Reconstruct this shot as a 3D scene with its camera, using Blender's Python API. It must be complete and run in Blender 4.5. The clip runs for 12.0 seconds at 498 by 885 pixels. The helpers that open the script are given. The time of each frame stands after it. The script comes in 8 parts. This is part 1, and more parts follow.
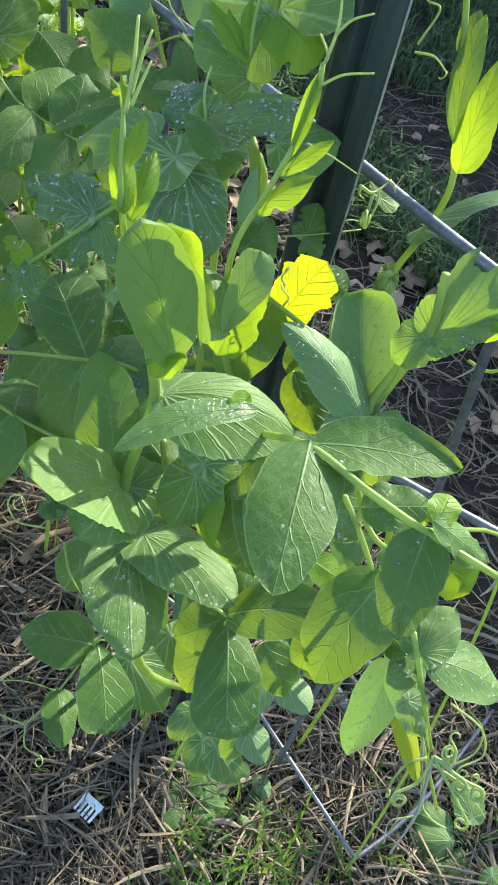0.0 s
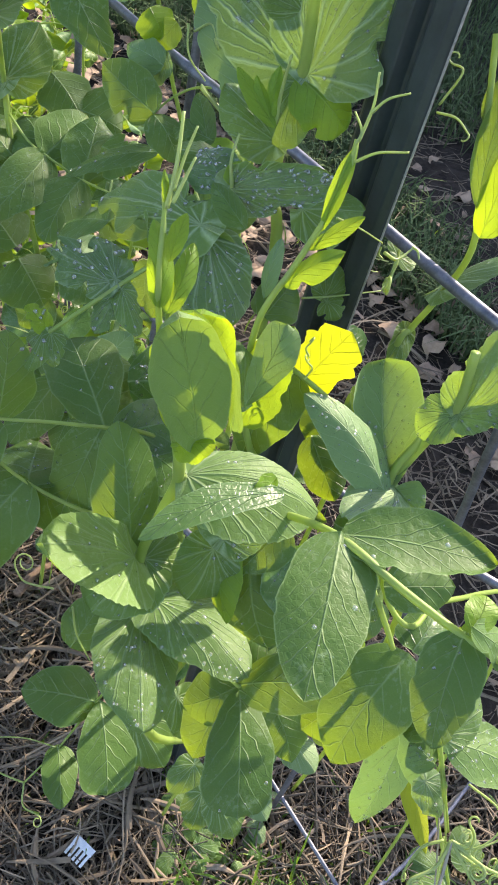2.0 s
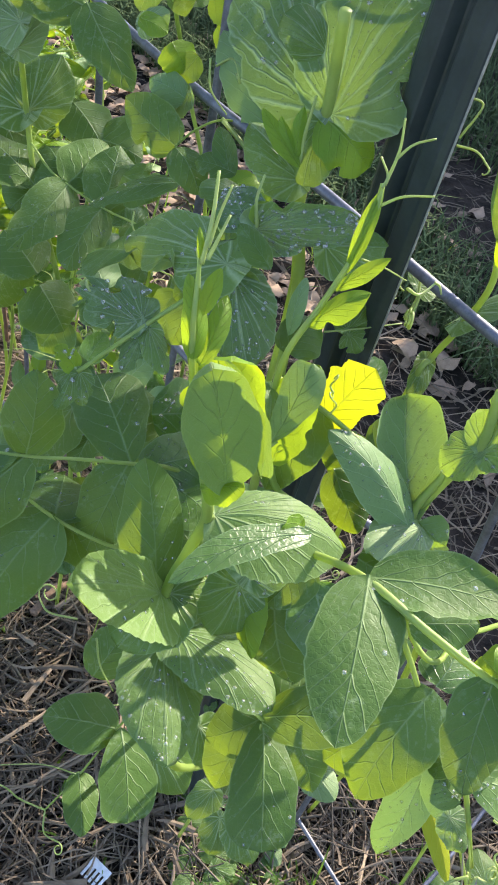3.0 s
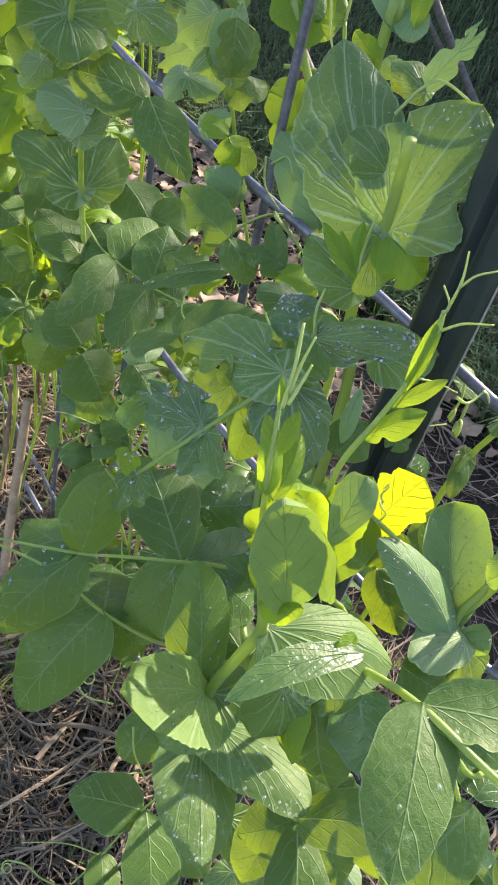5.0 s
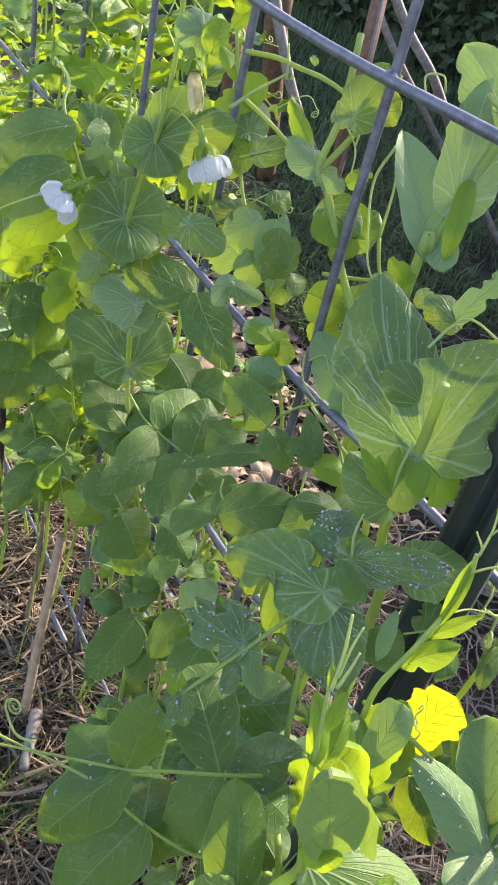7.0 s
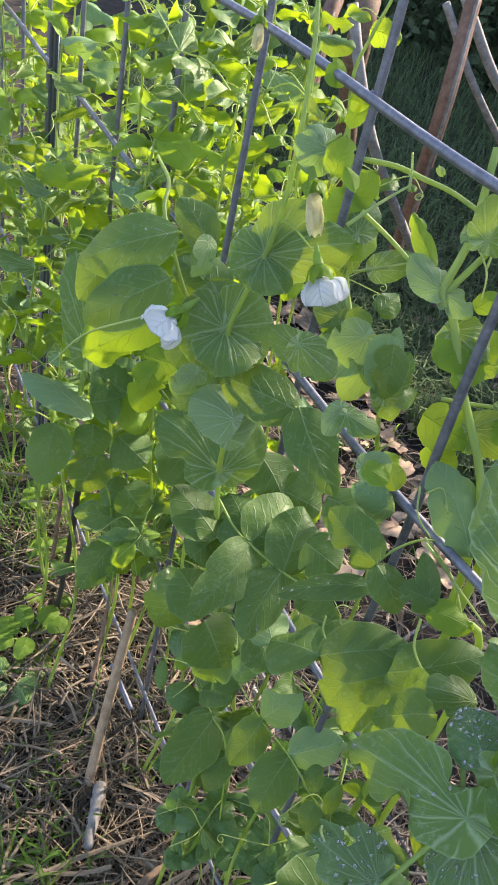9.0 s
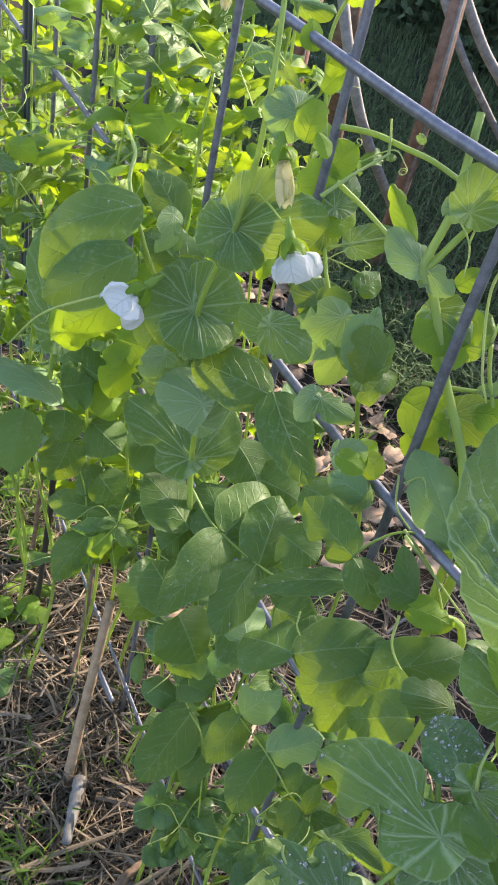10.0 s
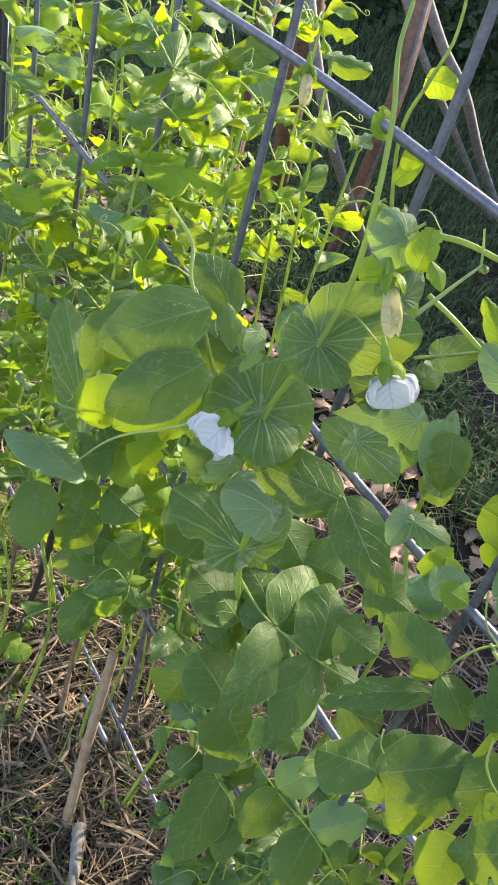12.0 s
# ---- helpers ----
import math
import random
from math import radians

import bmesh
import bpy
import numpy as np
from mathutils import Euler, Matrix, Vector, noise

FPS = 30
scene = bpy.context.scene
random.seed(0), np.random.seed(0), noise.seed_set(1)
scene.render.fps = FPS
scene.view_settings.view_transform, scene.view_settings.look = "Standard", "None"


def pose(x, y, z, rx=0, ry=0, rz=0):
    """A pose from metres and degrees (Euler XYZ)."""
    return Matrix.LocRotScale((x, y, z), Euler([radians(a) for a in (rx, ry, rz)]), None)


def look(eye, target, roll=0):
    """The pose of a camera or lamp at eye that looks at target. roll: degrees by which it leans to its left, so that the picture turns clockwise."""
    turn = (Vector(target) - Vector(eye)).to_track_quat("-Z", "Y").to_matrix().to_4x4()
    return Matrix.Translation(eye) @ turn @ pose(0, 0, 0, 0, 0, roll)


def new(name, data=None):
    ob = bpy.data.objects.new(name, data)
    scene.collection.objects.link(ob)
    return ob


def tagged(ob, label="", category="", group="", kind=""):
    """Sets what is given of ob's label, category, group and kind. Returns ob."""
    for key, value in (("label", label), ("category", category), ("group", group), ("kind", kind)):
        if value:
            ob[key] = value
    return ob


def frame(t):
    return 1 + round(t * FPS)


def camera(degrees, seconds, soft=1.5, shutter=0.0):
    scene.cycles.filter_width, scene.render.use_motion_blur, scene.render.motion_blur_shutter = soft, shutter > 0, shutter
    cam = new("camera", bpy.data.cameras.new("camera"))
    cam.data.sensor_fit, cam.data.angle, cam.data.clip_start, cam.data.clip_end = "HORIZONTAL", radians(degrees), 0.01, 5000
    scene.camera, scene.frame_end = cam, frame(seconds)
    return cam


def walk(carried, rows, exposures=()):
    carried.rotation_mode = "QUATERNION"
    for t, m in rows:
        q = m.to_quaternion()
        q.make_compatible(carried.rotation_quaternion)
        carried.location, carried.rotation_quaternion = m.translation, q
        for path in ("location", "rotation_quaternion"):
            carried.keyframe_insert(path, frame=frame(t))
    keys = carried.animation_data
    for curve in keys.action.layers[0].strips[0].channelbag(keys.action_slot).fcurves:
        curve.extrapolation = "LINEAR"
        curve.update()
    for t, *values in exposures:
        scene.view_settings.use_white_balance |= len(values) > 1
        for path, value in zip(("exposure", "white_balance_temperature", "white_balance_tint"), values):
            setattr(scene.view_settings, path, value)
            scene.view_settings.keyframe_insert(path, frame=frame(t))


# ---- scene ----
cam = camera(34.1, 12.0, soft=1.9)
PATH = [
    (0, (0.015, -0.01, 0.937), (0.962, 0.925, -0.556), 15.0),
    (0.5, (0.014, -0.01, 0.935), (0.971, 0.923, -0.552), 15.8),
    (1, (0.013, 0.006, 0.936), (0.981, 0.943, -0.542), 16.3),
    (1.5, (0.013, 0.016, 0.938), (0.987, 0.96, -0.532), 16.4),
    (2, (0.016, 0.017, 0.944), (0.995, 0.967, -0.518), 16.5),
    (2.5, (0.014, 0.024, 0.948), (0.988, 0.992, -0.505), 16.0),
    (3, (0.013, 0.026, 0.952), (0.978, 1.01, -0.497), 15.5),
    (3.5, (0.009, 0.032, 0.954), (0.958, 1.034, -0.493), 15.1),
    (3.7, (0.006, 0.037, 0.955), (0.952, 1.045, -0.49), 15.1),
    (5.3, (0.003, 0.049, 0.98), (0.981, 1.143, -0.379), 16.4),
    (5.5, (0.006, 0.049, 0.987), (0.993, 1.158, -0.354), 16.4),
    (6, (0.011, 0.049, 1.0), (1.01, 1.201, -0.293), 15.9),
    (6.5, (0.001, 0.06, 1.012), (0.995, 1.264, -0.239), 15.5),
    (7, (-0.006, 0.076, 1.023), (0.966, 1.331, -0.194), 14.9),
    (7.5, (-0.019, 0.104, 1.025), (0.912, 1.403, -0.177), 14.2),
    (7.7, (-0.024, 0.115, 1.025), (0.887, 1.43, -0.175), 13.7),
    (9.3, (-0.003, 0.172, 1.052), (0.86, 1.497, -0.173), 13.5),
    (9.5, (-0.001, 0.176, 1.052), (0.866, 1.494, -0.177), 13.6),
    (10, (0.019, 0.177, 1.035), (0.893, 1.478, -0.208), 13.9),
    (10.5, (0.017, 0.178, 1.052), (0.908, 1.456, -0.202), 14.4),
    (11, (0.009, 0.197, 1.06), (0.93, 1.444, -0.203), 15.1),
    (11.5, (-0.005, 0.236, 1.066), (0.961, 1.447, -0.199), 16.0),
    (12, (-0.031, 0.284, 1.065), (0.985, 1.455, -0.198), 17.0),
]
walk(cam, [(t, look(eye, target, roll)) for t, eye, target, roll in PATH], 
     [(0, 1.66, 6380, 4), (0.5, 1.66, 6380, 4), (1.0, 1.69, 6420, 9), (1.5, 1.66, 6720, 15), (2.0, 1.65, 6850, 19), (3.0, 1.65, 6600, 18), (6.5, 1.75, 7020, 24),
      (7.5, 1.79, 6820, 24), (9.5, 1.69, 6900, 20), (10.5, 1.78, 6900, 20), (11.5, 1.82, 6900, 20), (12, 1.77, 7170, 19)])

# ---------------------------------------------------------------- light
SUN_DIR = Vector((0.868, 0.20, 0.478)).normalized()   # towards the sun
world = bpy.data.worlds.new("sky")
scene.world = world
world.use_nodes = True
_nt = world.node_tree
_sky = _nt.nodes.new("ShaderNodeTexSky")
_sky.sky_type = 'NISHITA'
_sky.sun_disc = False
_sky.sun_elevation = math.asin(SUN_DIR.z)
_sky.sun_rotation = math.atan2(SUN_DIR.x, SUN_DIR.y)
_bg = _nt.nodes["Background"]
_bg.inputs["Strength"].default_value = 0.15
_nt.links.new(_sky.outputs[0], _bg.inputs["Color"])
sun = new("sun", bpy.data.lights.new("sun", 'SUN'))
sun.data.energy = 4.17
sun.data.angle = radians(0.6)
sun.data.color = (1.0, 0.92, 0.74)
sun.matrix_world = look(SUN_DIR * 10, (0, 0, 0))

# ---------------------------------------------------------------- materials


class Mat:
    """A small node-graph writer."""

    def __init__(self, name):
        self.m = bpy.data.materials.new(name)
        self.m.use_nodes = True
        self.t = self.m.node_tree
        self.b = self.t.nodes["Principled BSDF"]
        self.out = self.t.nodes["Material Output"]

    def node(self, kind, **props):
        n = self.t.nodes.new(kind)
        for k, v in props.items():
            setattr(n, k, v)
        return n

    def link(self, a, b):
        self.t.links.new(a, b)

    def put(self, sock, v):
        if isinstance(v, bpy.types.NodeSocket):
            self.t.links.new(v, sock)
        elif isinstance(v, tuple) and len(v) == 3:
            sock.default_value = (*v, 1)
        else:
            sock.default_value = v

    def math(self, op, a, b=0.0, c=0.0):
        n = self.node("ShaderNodeMath", operation=op)
        for i, v in enumerate((a, b, c)):
            self.put(n.inputs[i], v)
        return n.outputs[0]

    def mix(self, f, a, b, blend='MIX'):
        n = self.node("ShaderNodeMix", data_type='RGBA', blend_type=blend)
        self.put(n.inputs[0], f)
        self.put(n.inputs[6], a)
        self.put(n.inputs[7], b)
        return n.outputs[2]

    def coord(self, which="Object"):
        return self.node("ShaderNodeTexCoord").outputs[which]

    def noise(self, scale, vec=None, detail=3.0, rough=0.6):
        n = self.node("ShaderNodeTexNoise")
        n.inputs["Scale"].default_value = scale
        n.inputs["Detail"].default_value = detail
        n.inputs["Roughness"].default_value = rough
        self.link(vec if vec is not None else self.coord(), n.inputs["Vector"])
        return n.outputs["Fac"]

    def ramp(self, f, stops):
        n = self.node("ShaderNodeValToRGB")
        e = n.color_ramp.elements
        while len(e) < len(stops):
            e.new(0.5)
        for el, (p, c) in zip(e, stops):
            el.position = p
            el.color = (*c, 1) if isinstance(c, tuple) else (c, c, c, 1)
        self.link(f, n.inputs[0])
        return n.outputs[0]

    def bump(self, h, strength=0.3, dist=0.001):
        n = self.node("ShaderNodeBump")
        n.inputs["Strength"].default_value = strength
        n.inputs["Distance"].default_value = dist
        self.link(h, n.inputs["Height"])
        self.link(n.outputs[0], self.b.inputs["Normal"])
        return n.outputs[0]

    def rand(self):
        return self.node("ShaderNodeObjectInfo").outputs["Random"]

    def island(self):
        return self.node("ShaderNodeNewGeometry").outputs["Random Per Island"]


def leaf_material(name, dark, light, vein, through_col, trans, rough=0.50, mottle=0.6, radial=False, wax=0.0):
    """Leaf tissue: waxy face, fine pale veins from the uv map, silvery flecks between them and light passing through the blade."""
    k = Mat(name)
    uv = k.node("ShaderNodeUVMap", uv_map="blade").outputs[0]
    sep = k.node("ShaderNodeSeparateXYZ")
    k.link(uv, sep.inputs[0])
    u, v = sep.outputs[0], sep.outputs[1]
    rim = k.node("ShaderNodeSeparateXYZ")
    k.link(k.node("ShaderNodeUVMap", uv_map="rim").outputs[0], rim.inputs[0])
    out = k.math('ABSOLUTE', rim.outputs[0])
    av = k.math('ABSOLUTE', v)
    obj = k.coord("Object")
    wob = k.math('MULTIPLY', k.math('SUBTRACT', k.noise(60, obj, 2.0), 0.5), 0.20)
    if radial:
        du = k.math('SUBTRACT', u, 0.02)
        sv = k.math('MULTIPLY', v, 0.55)
        rad = k.math('SQRT', k.math('ADD', k.math('MULTIPLY', sv, sv), k.math('MULTIPLY', du, du)))
        ang = k.math('ADD', k.math('ARCTAN2', sv, du), k.math('MULTIPLY', wob, 0.9))

        def rays(count, shift, width):
            saw = k.math('ABSOLUTE', k.math('SUBTRACT', k.math('FRACT', k.math('ADD', k.math('MULTIPLY', ang, count), shift)), 0.5))
            return k.math('MAXIMUM', k.math('SUBTRACT', 1.0, k.math('DIVIDE', saw, k.math('DIVIDE', width * count, k.math('ADD', rad, 0.03)))), 0.0)

        lat = k.math('MULTIPLY', rays(2.5, 0.5, 0.017), k.ramp(rad, [(0.50, 1.0), (0.98, 0.25)]))
        fork = k.math('MULTIPLY', rays(6.3, 0.2, 0.008), k.ramp(rad, [(0.18, 0.0), (0.36, 0.75), (0.95, 0.2)]))
        lat = k.math('MAXIMUM', lat, fork)
    else:
        phase = k.math('MULTIPLY', k.math('ADD', k.math('SUBTRACT', u, k.math('MULTIPLY', av, 0.42)), wob), 5.6)
        saw = k.math('ABSOLUTE', k.math('SUBTRACT', k.math('FRACT', phase), 0.5))
        lat = k.math('MAXIMUM', k.math('SUBTRACT', 1.0, k.math('DIVIDE', saw, 0.065)), 0.0)
        lat = k.math('MULTIPLY', lat, k.ramp(av, [(0.15, 0.80), (0.90, 0.14)]))
    mid = k.math('MAXIMUM', k.math('SUBTRACT', 1.0, k.math('DIVIDE', av, k.math('SUBTRACT', 0.050, k.math('MULTIPLY', u, 0.034)))), 0.0)
    veins = k.math('MAXIMUM', lat, k.math('MULTIPLY', mid, 0.9))
    fine = k.node("ShaderNodeTexVoronoi", feature='DISTANCE_TO_EDGE')
    fine.inputs["Scale"].default_value = 520
    k.link(obj, fine.inputs["Vector"])
    net = k.math('MULTIPLY', k.math('MAXIMUM', k.math('SUBTRACT', 0.08, fine.outputs[0]), 0.0), 1.4)
    veins = k.math('MINIMUM', k.math('ADD', veins, net), 1.0)
    big = k.noise(40, obj, 3.0)
    tone = k.math('ADD', k.math('MULTIPLY', big, 0.9), k.math('MULTIPLY', k.rand(), 0.6))
    col = k.mix(k.math('SUBTRACT', tone, 0.25), dark, light)
    fleck = k.ramp(k.noise(330, obj, 3.0, 0.65), [(0.54, 0.0), (0.63, 1.0)])
    patch = k.ramp(k.noise(46, obj, 2.0), [(0.46, 0.0), (0.60, 1.0)])
    col = k.mix(k.math('MULTIPLY', k.math('MULTIPLY', fleck, patch), 0.45 * mottle), col, (0.32, 0.42, 0.26))
    col = k.mix(k.math('MULTIPLY', veins, 0.85 if radial else 0.66), col, vein)
    scar = k.ramp(k.noise(85, obj, 4.0, 0.7), [(0.70, 0.0), (0.74, 1.0)])
    col = k.mix(k.math('MULTIPLY', scar, 0.25), col, tuple(min(1.0, 1.25 * c + 0.06) for c in light))
    edge = k.ramp(out, [(0.955, 0.0), (0.99, 1.0)])
    col = k.mix(k.math('MULTIPLY', edge, 0.45), col, vein)
    k.put(k.b.inputs["Base Color"], col)
    k.put(k.b.inputs["Roughness"], k.math('ADD', rough, k.math('MULTIPLY', k.math('SUBTRACT', k.noise(120, obj), 0.5), 0.35)))
    k.b.inputs["Specular IOR Level"].default_value = 0.34
    if wax:
        k.b.inputs["Sheen Weight"].default_value = wax
        k.b.inputs["Sheen Roughness"].default_value = 0.4
    hgt = k.math('ADD', k.math('MULTIPLY', veins, -0.55), k.math('ADD', k.math('MULTIPLY', k.noise(190, obj), 0.75), k.math('MULTIPLY', k.noise(52, obj, 2.0), 0.9)))
    nrm = k.bump(hgt, 0.85, 0.0008)
    tr = k.node("ShaderNodeBsdfTranslucent")
    tcol = k.mix(k.math('MULTIPLY', veins, 0.4), through_col, tuple(0.55 * c for c in through_col))
    tcol = k.mix(k.math('MULTIPLY', k.rand(), 0.35), tcol, (through_col[0] * 0.7, through_col[1] * 0.9, through_col[2] * 0.7))
    k.put(tr.inputs["Color"], tcol)
    k.link(nrm, tr.inputs["Normal"])
    ms = k.node("ShaderNodeMixShader")
    ms.inputs[0].default_value = trans
    k.link(k.b.outputs[0], ms.inputs[1])
    k.link(tr.outputs[0], ms.inputs[2])
    k.link(ms.outputs[0], k.out.inputs[0])
    return k.m


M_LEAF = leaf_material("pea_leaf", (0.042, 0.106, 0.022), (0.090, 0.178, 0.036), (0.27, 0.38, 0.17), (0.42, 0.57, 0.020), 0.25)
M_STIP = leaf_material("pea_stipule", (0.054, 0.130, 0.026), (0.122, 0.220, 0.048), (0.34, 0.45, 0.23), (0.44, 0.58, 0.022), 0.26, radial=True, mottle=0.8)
M_WAXY = leaf_material("waxy_pea_leaf", (0.078, 0.165, 0.042), (0.142, 0.245, 0.070), (0.23, 0.34, 0.15), (0.40, 0.58, 0.04), 0.28, rough=0.58, mottle=0.7, wax=0.12)
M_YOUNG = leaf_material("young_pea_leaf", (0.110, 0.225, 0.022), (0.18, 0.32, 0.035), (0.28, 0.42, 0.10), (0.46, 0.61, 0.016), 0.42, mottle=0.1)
M_YELLOW = leaf_material("yellowing_pea_leaf", (0.30, 0.37, 0.022), (0.40, 0.46, 0.03), (0.50, 0.52, 0.10), (0.66, 0.72, 0.012), 0.5, mottle=0.0)
M_BLUE = leaf_material("dewy_and_shaded_blue_green_leaf", (0.048, 0.112, 0.034), (0.104, 0.190, 0.060), (0.24, 0.36, 0.22), (0.26, 0.50, 0.05), 0.28, rough=0.3, mottle=0.7)
M_UNDER = leaf_material("pale_leaf_underside", (0.12, 0.22, 0.09), (0.18, 0.30, 0.13), (0.36, 0.48, 0.28), (0.34, 0.52, 0.05), 0.22, rough=0.55, mottle=0.2)


def stem_material(name, a, b, through_col, trans=0.3):
    k = Mat(name)
    n = k.noise(140, k.coord(), 2.0)
    k.put(k.b.inputs["Base Color"], k.mix(k.math('ADD', k.math('MULTIPLY', n, 0.7), k.math('MULTIPLY', k.rand(), 0.3)), a, b))
    k.b.inputs["Roughness"].default_value = 0.42
    tr = k.node("ShaderNodeBsdfTranslucent")
    k.put(tr.inputs["Color"], through_col)
    ms = k.node("ShaderNodeMixShader")
    ms.inputs[0].default_value = trans
    k.link(k.b.outputs[0], ms.inputs[1])
    k.link(tr.outputs[0], ms.inputs[2])
    k.link(ms.outputs[0], k.out.inputs[0])
    return k.m


M_STEM = stem_material("pea_stem", (0.22, 0.34, 0.08), (0.36, 0.46, 0.14), (0.56, 0.70, 0.06), 0.36)
M_TENDRIL = stem_material("pea_tendril", (0.32, 0.42, 0.14), (0.44, 0.52, 0.22), (0.65, 0.78, 0.14), 0.35)
M_DRY = stem_material("dry_tendril", (0.30, 0.27, 0.20), (0.46, 0.42, 0.33), (0.4, 0.36, 0.25), 0.15)


def plain(name, a, b, scale=60, rough=0.6, metal=0.0, bump=0.2, dist=0.001, random_tone=0.0, spec=0.5, island=False):
    """A two-tone weathered surface."""
    k = Mat(name)
    n = k.math('ADD', k.math('MULTIPLY', k.noise(scale, None, 5.0), 0.7), k.math('MULTIPLY', k.noise(scale * 6.3, None, 3.0), 0.3))
    f = k.ramp(n, [(0.35, 0.0), (0.65, 1.0)])
    if random_tone:
        r = k.island() if island else k.rand()
        f = k.math('ADD', k.math('MULTIPLY', f, 1 - random_tone), k.math('MULTIPLY', r, random_tone))
    k.put(k.b.inputs["Base Color"], k.mix(f, a, b))
    k.b.inputs["Roughness"].default_value = rough
    k.b.inputs["Metallic"].default_value = metal
    k.b.inputs["Specular IOR Level"].default_value = spec
    if bump:
        k.bump(n, bump, dist)
    return k.m


M_WIRE = plain("galvanised_wire", (0.11, 0.115, 0.14), (0.23, 0.24, 0.285), 120, 0.48, 0.5, 0.25, 0.0006)
M_POST = plain("dark_green_enamel", (0.020, 0.030, 0.030), (0.038, 0.052, 0.052), 50, 0.36, 0.0, 0.25, 0.0008)
M_EDGE = plain("worn_steel_edge", (0.30, 0.32, 0.32), (0.55, 0.56, 0.55), 200, 0.4, 0.6)
M_SOIL = plain("damp_soil", (0.016, 0.013, 0.011), (0.060, 0.048, 0.038), 34, 0.95, 0.0, 0.9, 0.008, spec=0.15)
M_STRAW = plain("weathered_straw", (0.050, 0.038, 0.028), (0.31, 0.245, 0.17), 40, 0.65, 0, 0.15, 0.0005, 0.75, 0.3, True)
M_STRAW_PALE = plain("bleached_dry_grass", (0.11, 0.08, 0.055), (0.36, 0.28, 0.195), 40, 0.7, 0, 0.2, 0.0005, 0.7, 0.25, True)
M_LITTER = plain("dead_leaf", (0.14, 0.095, 0.065), (0.50, 0.36, 0.25), 60, 0.8, 0, 0.3, 0.001, 0.6, 0.2, True)
M_TWIG = plain("dry_brown_stick", (0.10, 0.065, 0.045), (0.28, 0.19, 0.13), 90, 0.8, 0, 0.5, 0.001, 0.3, 0.2)
M_RUST = plain("rusty_brown_stake", (0.11, 0.060, 0.045), (0.24, 0.135, 0.10), 70, 0.75, 0, 0.5, 0.001)
M_GREYSTICK = plain("grey_weathered_stick", (0.12, 0.115, 0.11), (0.29, 0.27, 0.255), 70, 0.75, 0, 0.4, 0.001)
M_CANE = plain("split_bamboo", (0.24, 0.16, 0.10), (0.46, 0.33, 0.22), 60, 0.6, 0, 0.4, 0.001)
M_PIPE = plain("grey_pipe", (0.16, 0.165, 0.185), (0.30, 0.31, 0.34), 60, 0.5, 0, 0.3, 0.001)
M_HOSE = plain("black_hose", (0.012, 0.012, 0.014), (0.035, 0.035, 0.038), 70, 0.5)
M_TAG = plain("white_plastic", (0.60, 0.64, 0.68), (0.82, 0.84, 0.86), 120, 0.45, 0, 0.1)
M_PETAL = leaf_material("white_petal", (0.70, 0.72, 0.74), (0.82, 0.83, 0.84), (0.60, 0.62, 0.60), (0.85, 0.86, 0.80), 0.40, rough=0.6, mottle=0.0)
M_CREAM = leaf_material("cream_petal", (0.64, 0.56, 0.28), (0.76, 0.68, 0.40), (0.60, 0.58, 0.36), (0.86, 0.80, 0.40), 0.42, rough=0.6, mottle=0.0)
M_HEDGE = plain("dark_hedge", (0.040, 0.062, 0.032), (0.085, 0.125, 0.062), 9, 0.7, 0, 1.0, 0.05, spec=0.2)
M_LAWN = plain("rough_grass", (0.085, 0.125, 0.058), (0.125, 0.175, 0.080), 30, 1.0, 0, 0.8, 0.02, 0.5, 0.03, True)
M_GRASS = leaf_material("grass_blade", (0.04, 0.10, 0.022), (0.10, 0.19, 0.04), (0.12, 0.20, 0.06), (0.34, 0.58, 0.05), 0.40, mottle=0.0)

_k = Mat("water_drop")
_tr = _k.node("ShaderNodeBsdfTransparent")
_tr.inputs["Color"].default_value = (0.98, 0.99, 0.98, 1)
_gl = _k.node("ShaderNodeBsdfGlossy")
_gl.inputs["Roughness"].default_value = 0.12
# white diffuse share painted in for the light a clear drop gathers
_drop_glint = _k.node("ShaderNodeBsdfDiffuse")
_drop_glint.inputs["Color"].default_value = (0.92, 0.95, 0.93, 1)
_body = _k.node("ShaderNodeMixShader")
_body.inputs[0].default_value = 0.16
_k.link(_tr.outputs[0], _body.inputs[1])
_k.link(_drop_glint.outputs[0], _body.inputs[2])
_fr = _k.node("ShaderNodeFresnel")
_fr.inputs["IOR"].default_value = 1.6
_ms = _k.node("ShaderNodeMixShader")
_k.link(_fr.outputs[0], _ms.inputs[0])
_k.link(_body.outputs[0], _ms.inputs[1])
_k.link(_gl.outputs[0], _ms.inputs[2])
_k.link(_ms.outputs[0], _k.out.inputs[0])
M_WATER = _k.m

M_BLUE_R = leaf_material("dewy_and_shaded_stipule", (0.050, 0.114, 0.034), (0.110, 0.195, 0.060), (0.32, 0.43, 0.24), (0.34, 0.52, 0.04), 0.28, rough=0.34, mottle=0.8, radial=True)
M_WAXY_R = leaf_material("waxy_stipule", (0.080, 0.165, 0.042), (0.146, 0.245, 0.070), (0.24, 0.35, 0.16), (0.42, 0.58, 0.04), 0.28, rough=0.58, mottle=0.8, wax=0.12, radial=True)
M_UNDER_R = leaf_material("pale_stipule_underside", (0.14, 0.235, 0.10), (0.20, 0.30, 0.14), (0.38, 0.48, 0.29), (0.40, 0.57, 0.05), 0.30, rough=0.55, mottle=0.2, radial=True)
FAN = {"leaf": M_STIP, "blue": M_BLUE_R, "waxy": M_WAXY_R, "under": M_UNDER_R}
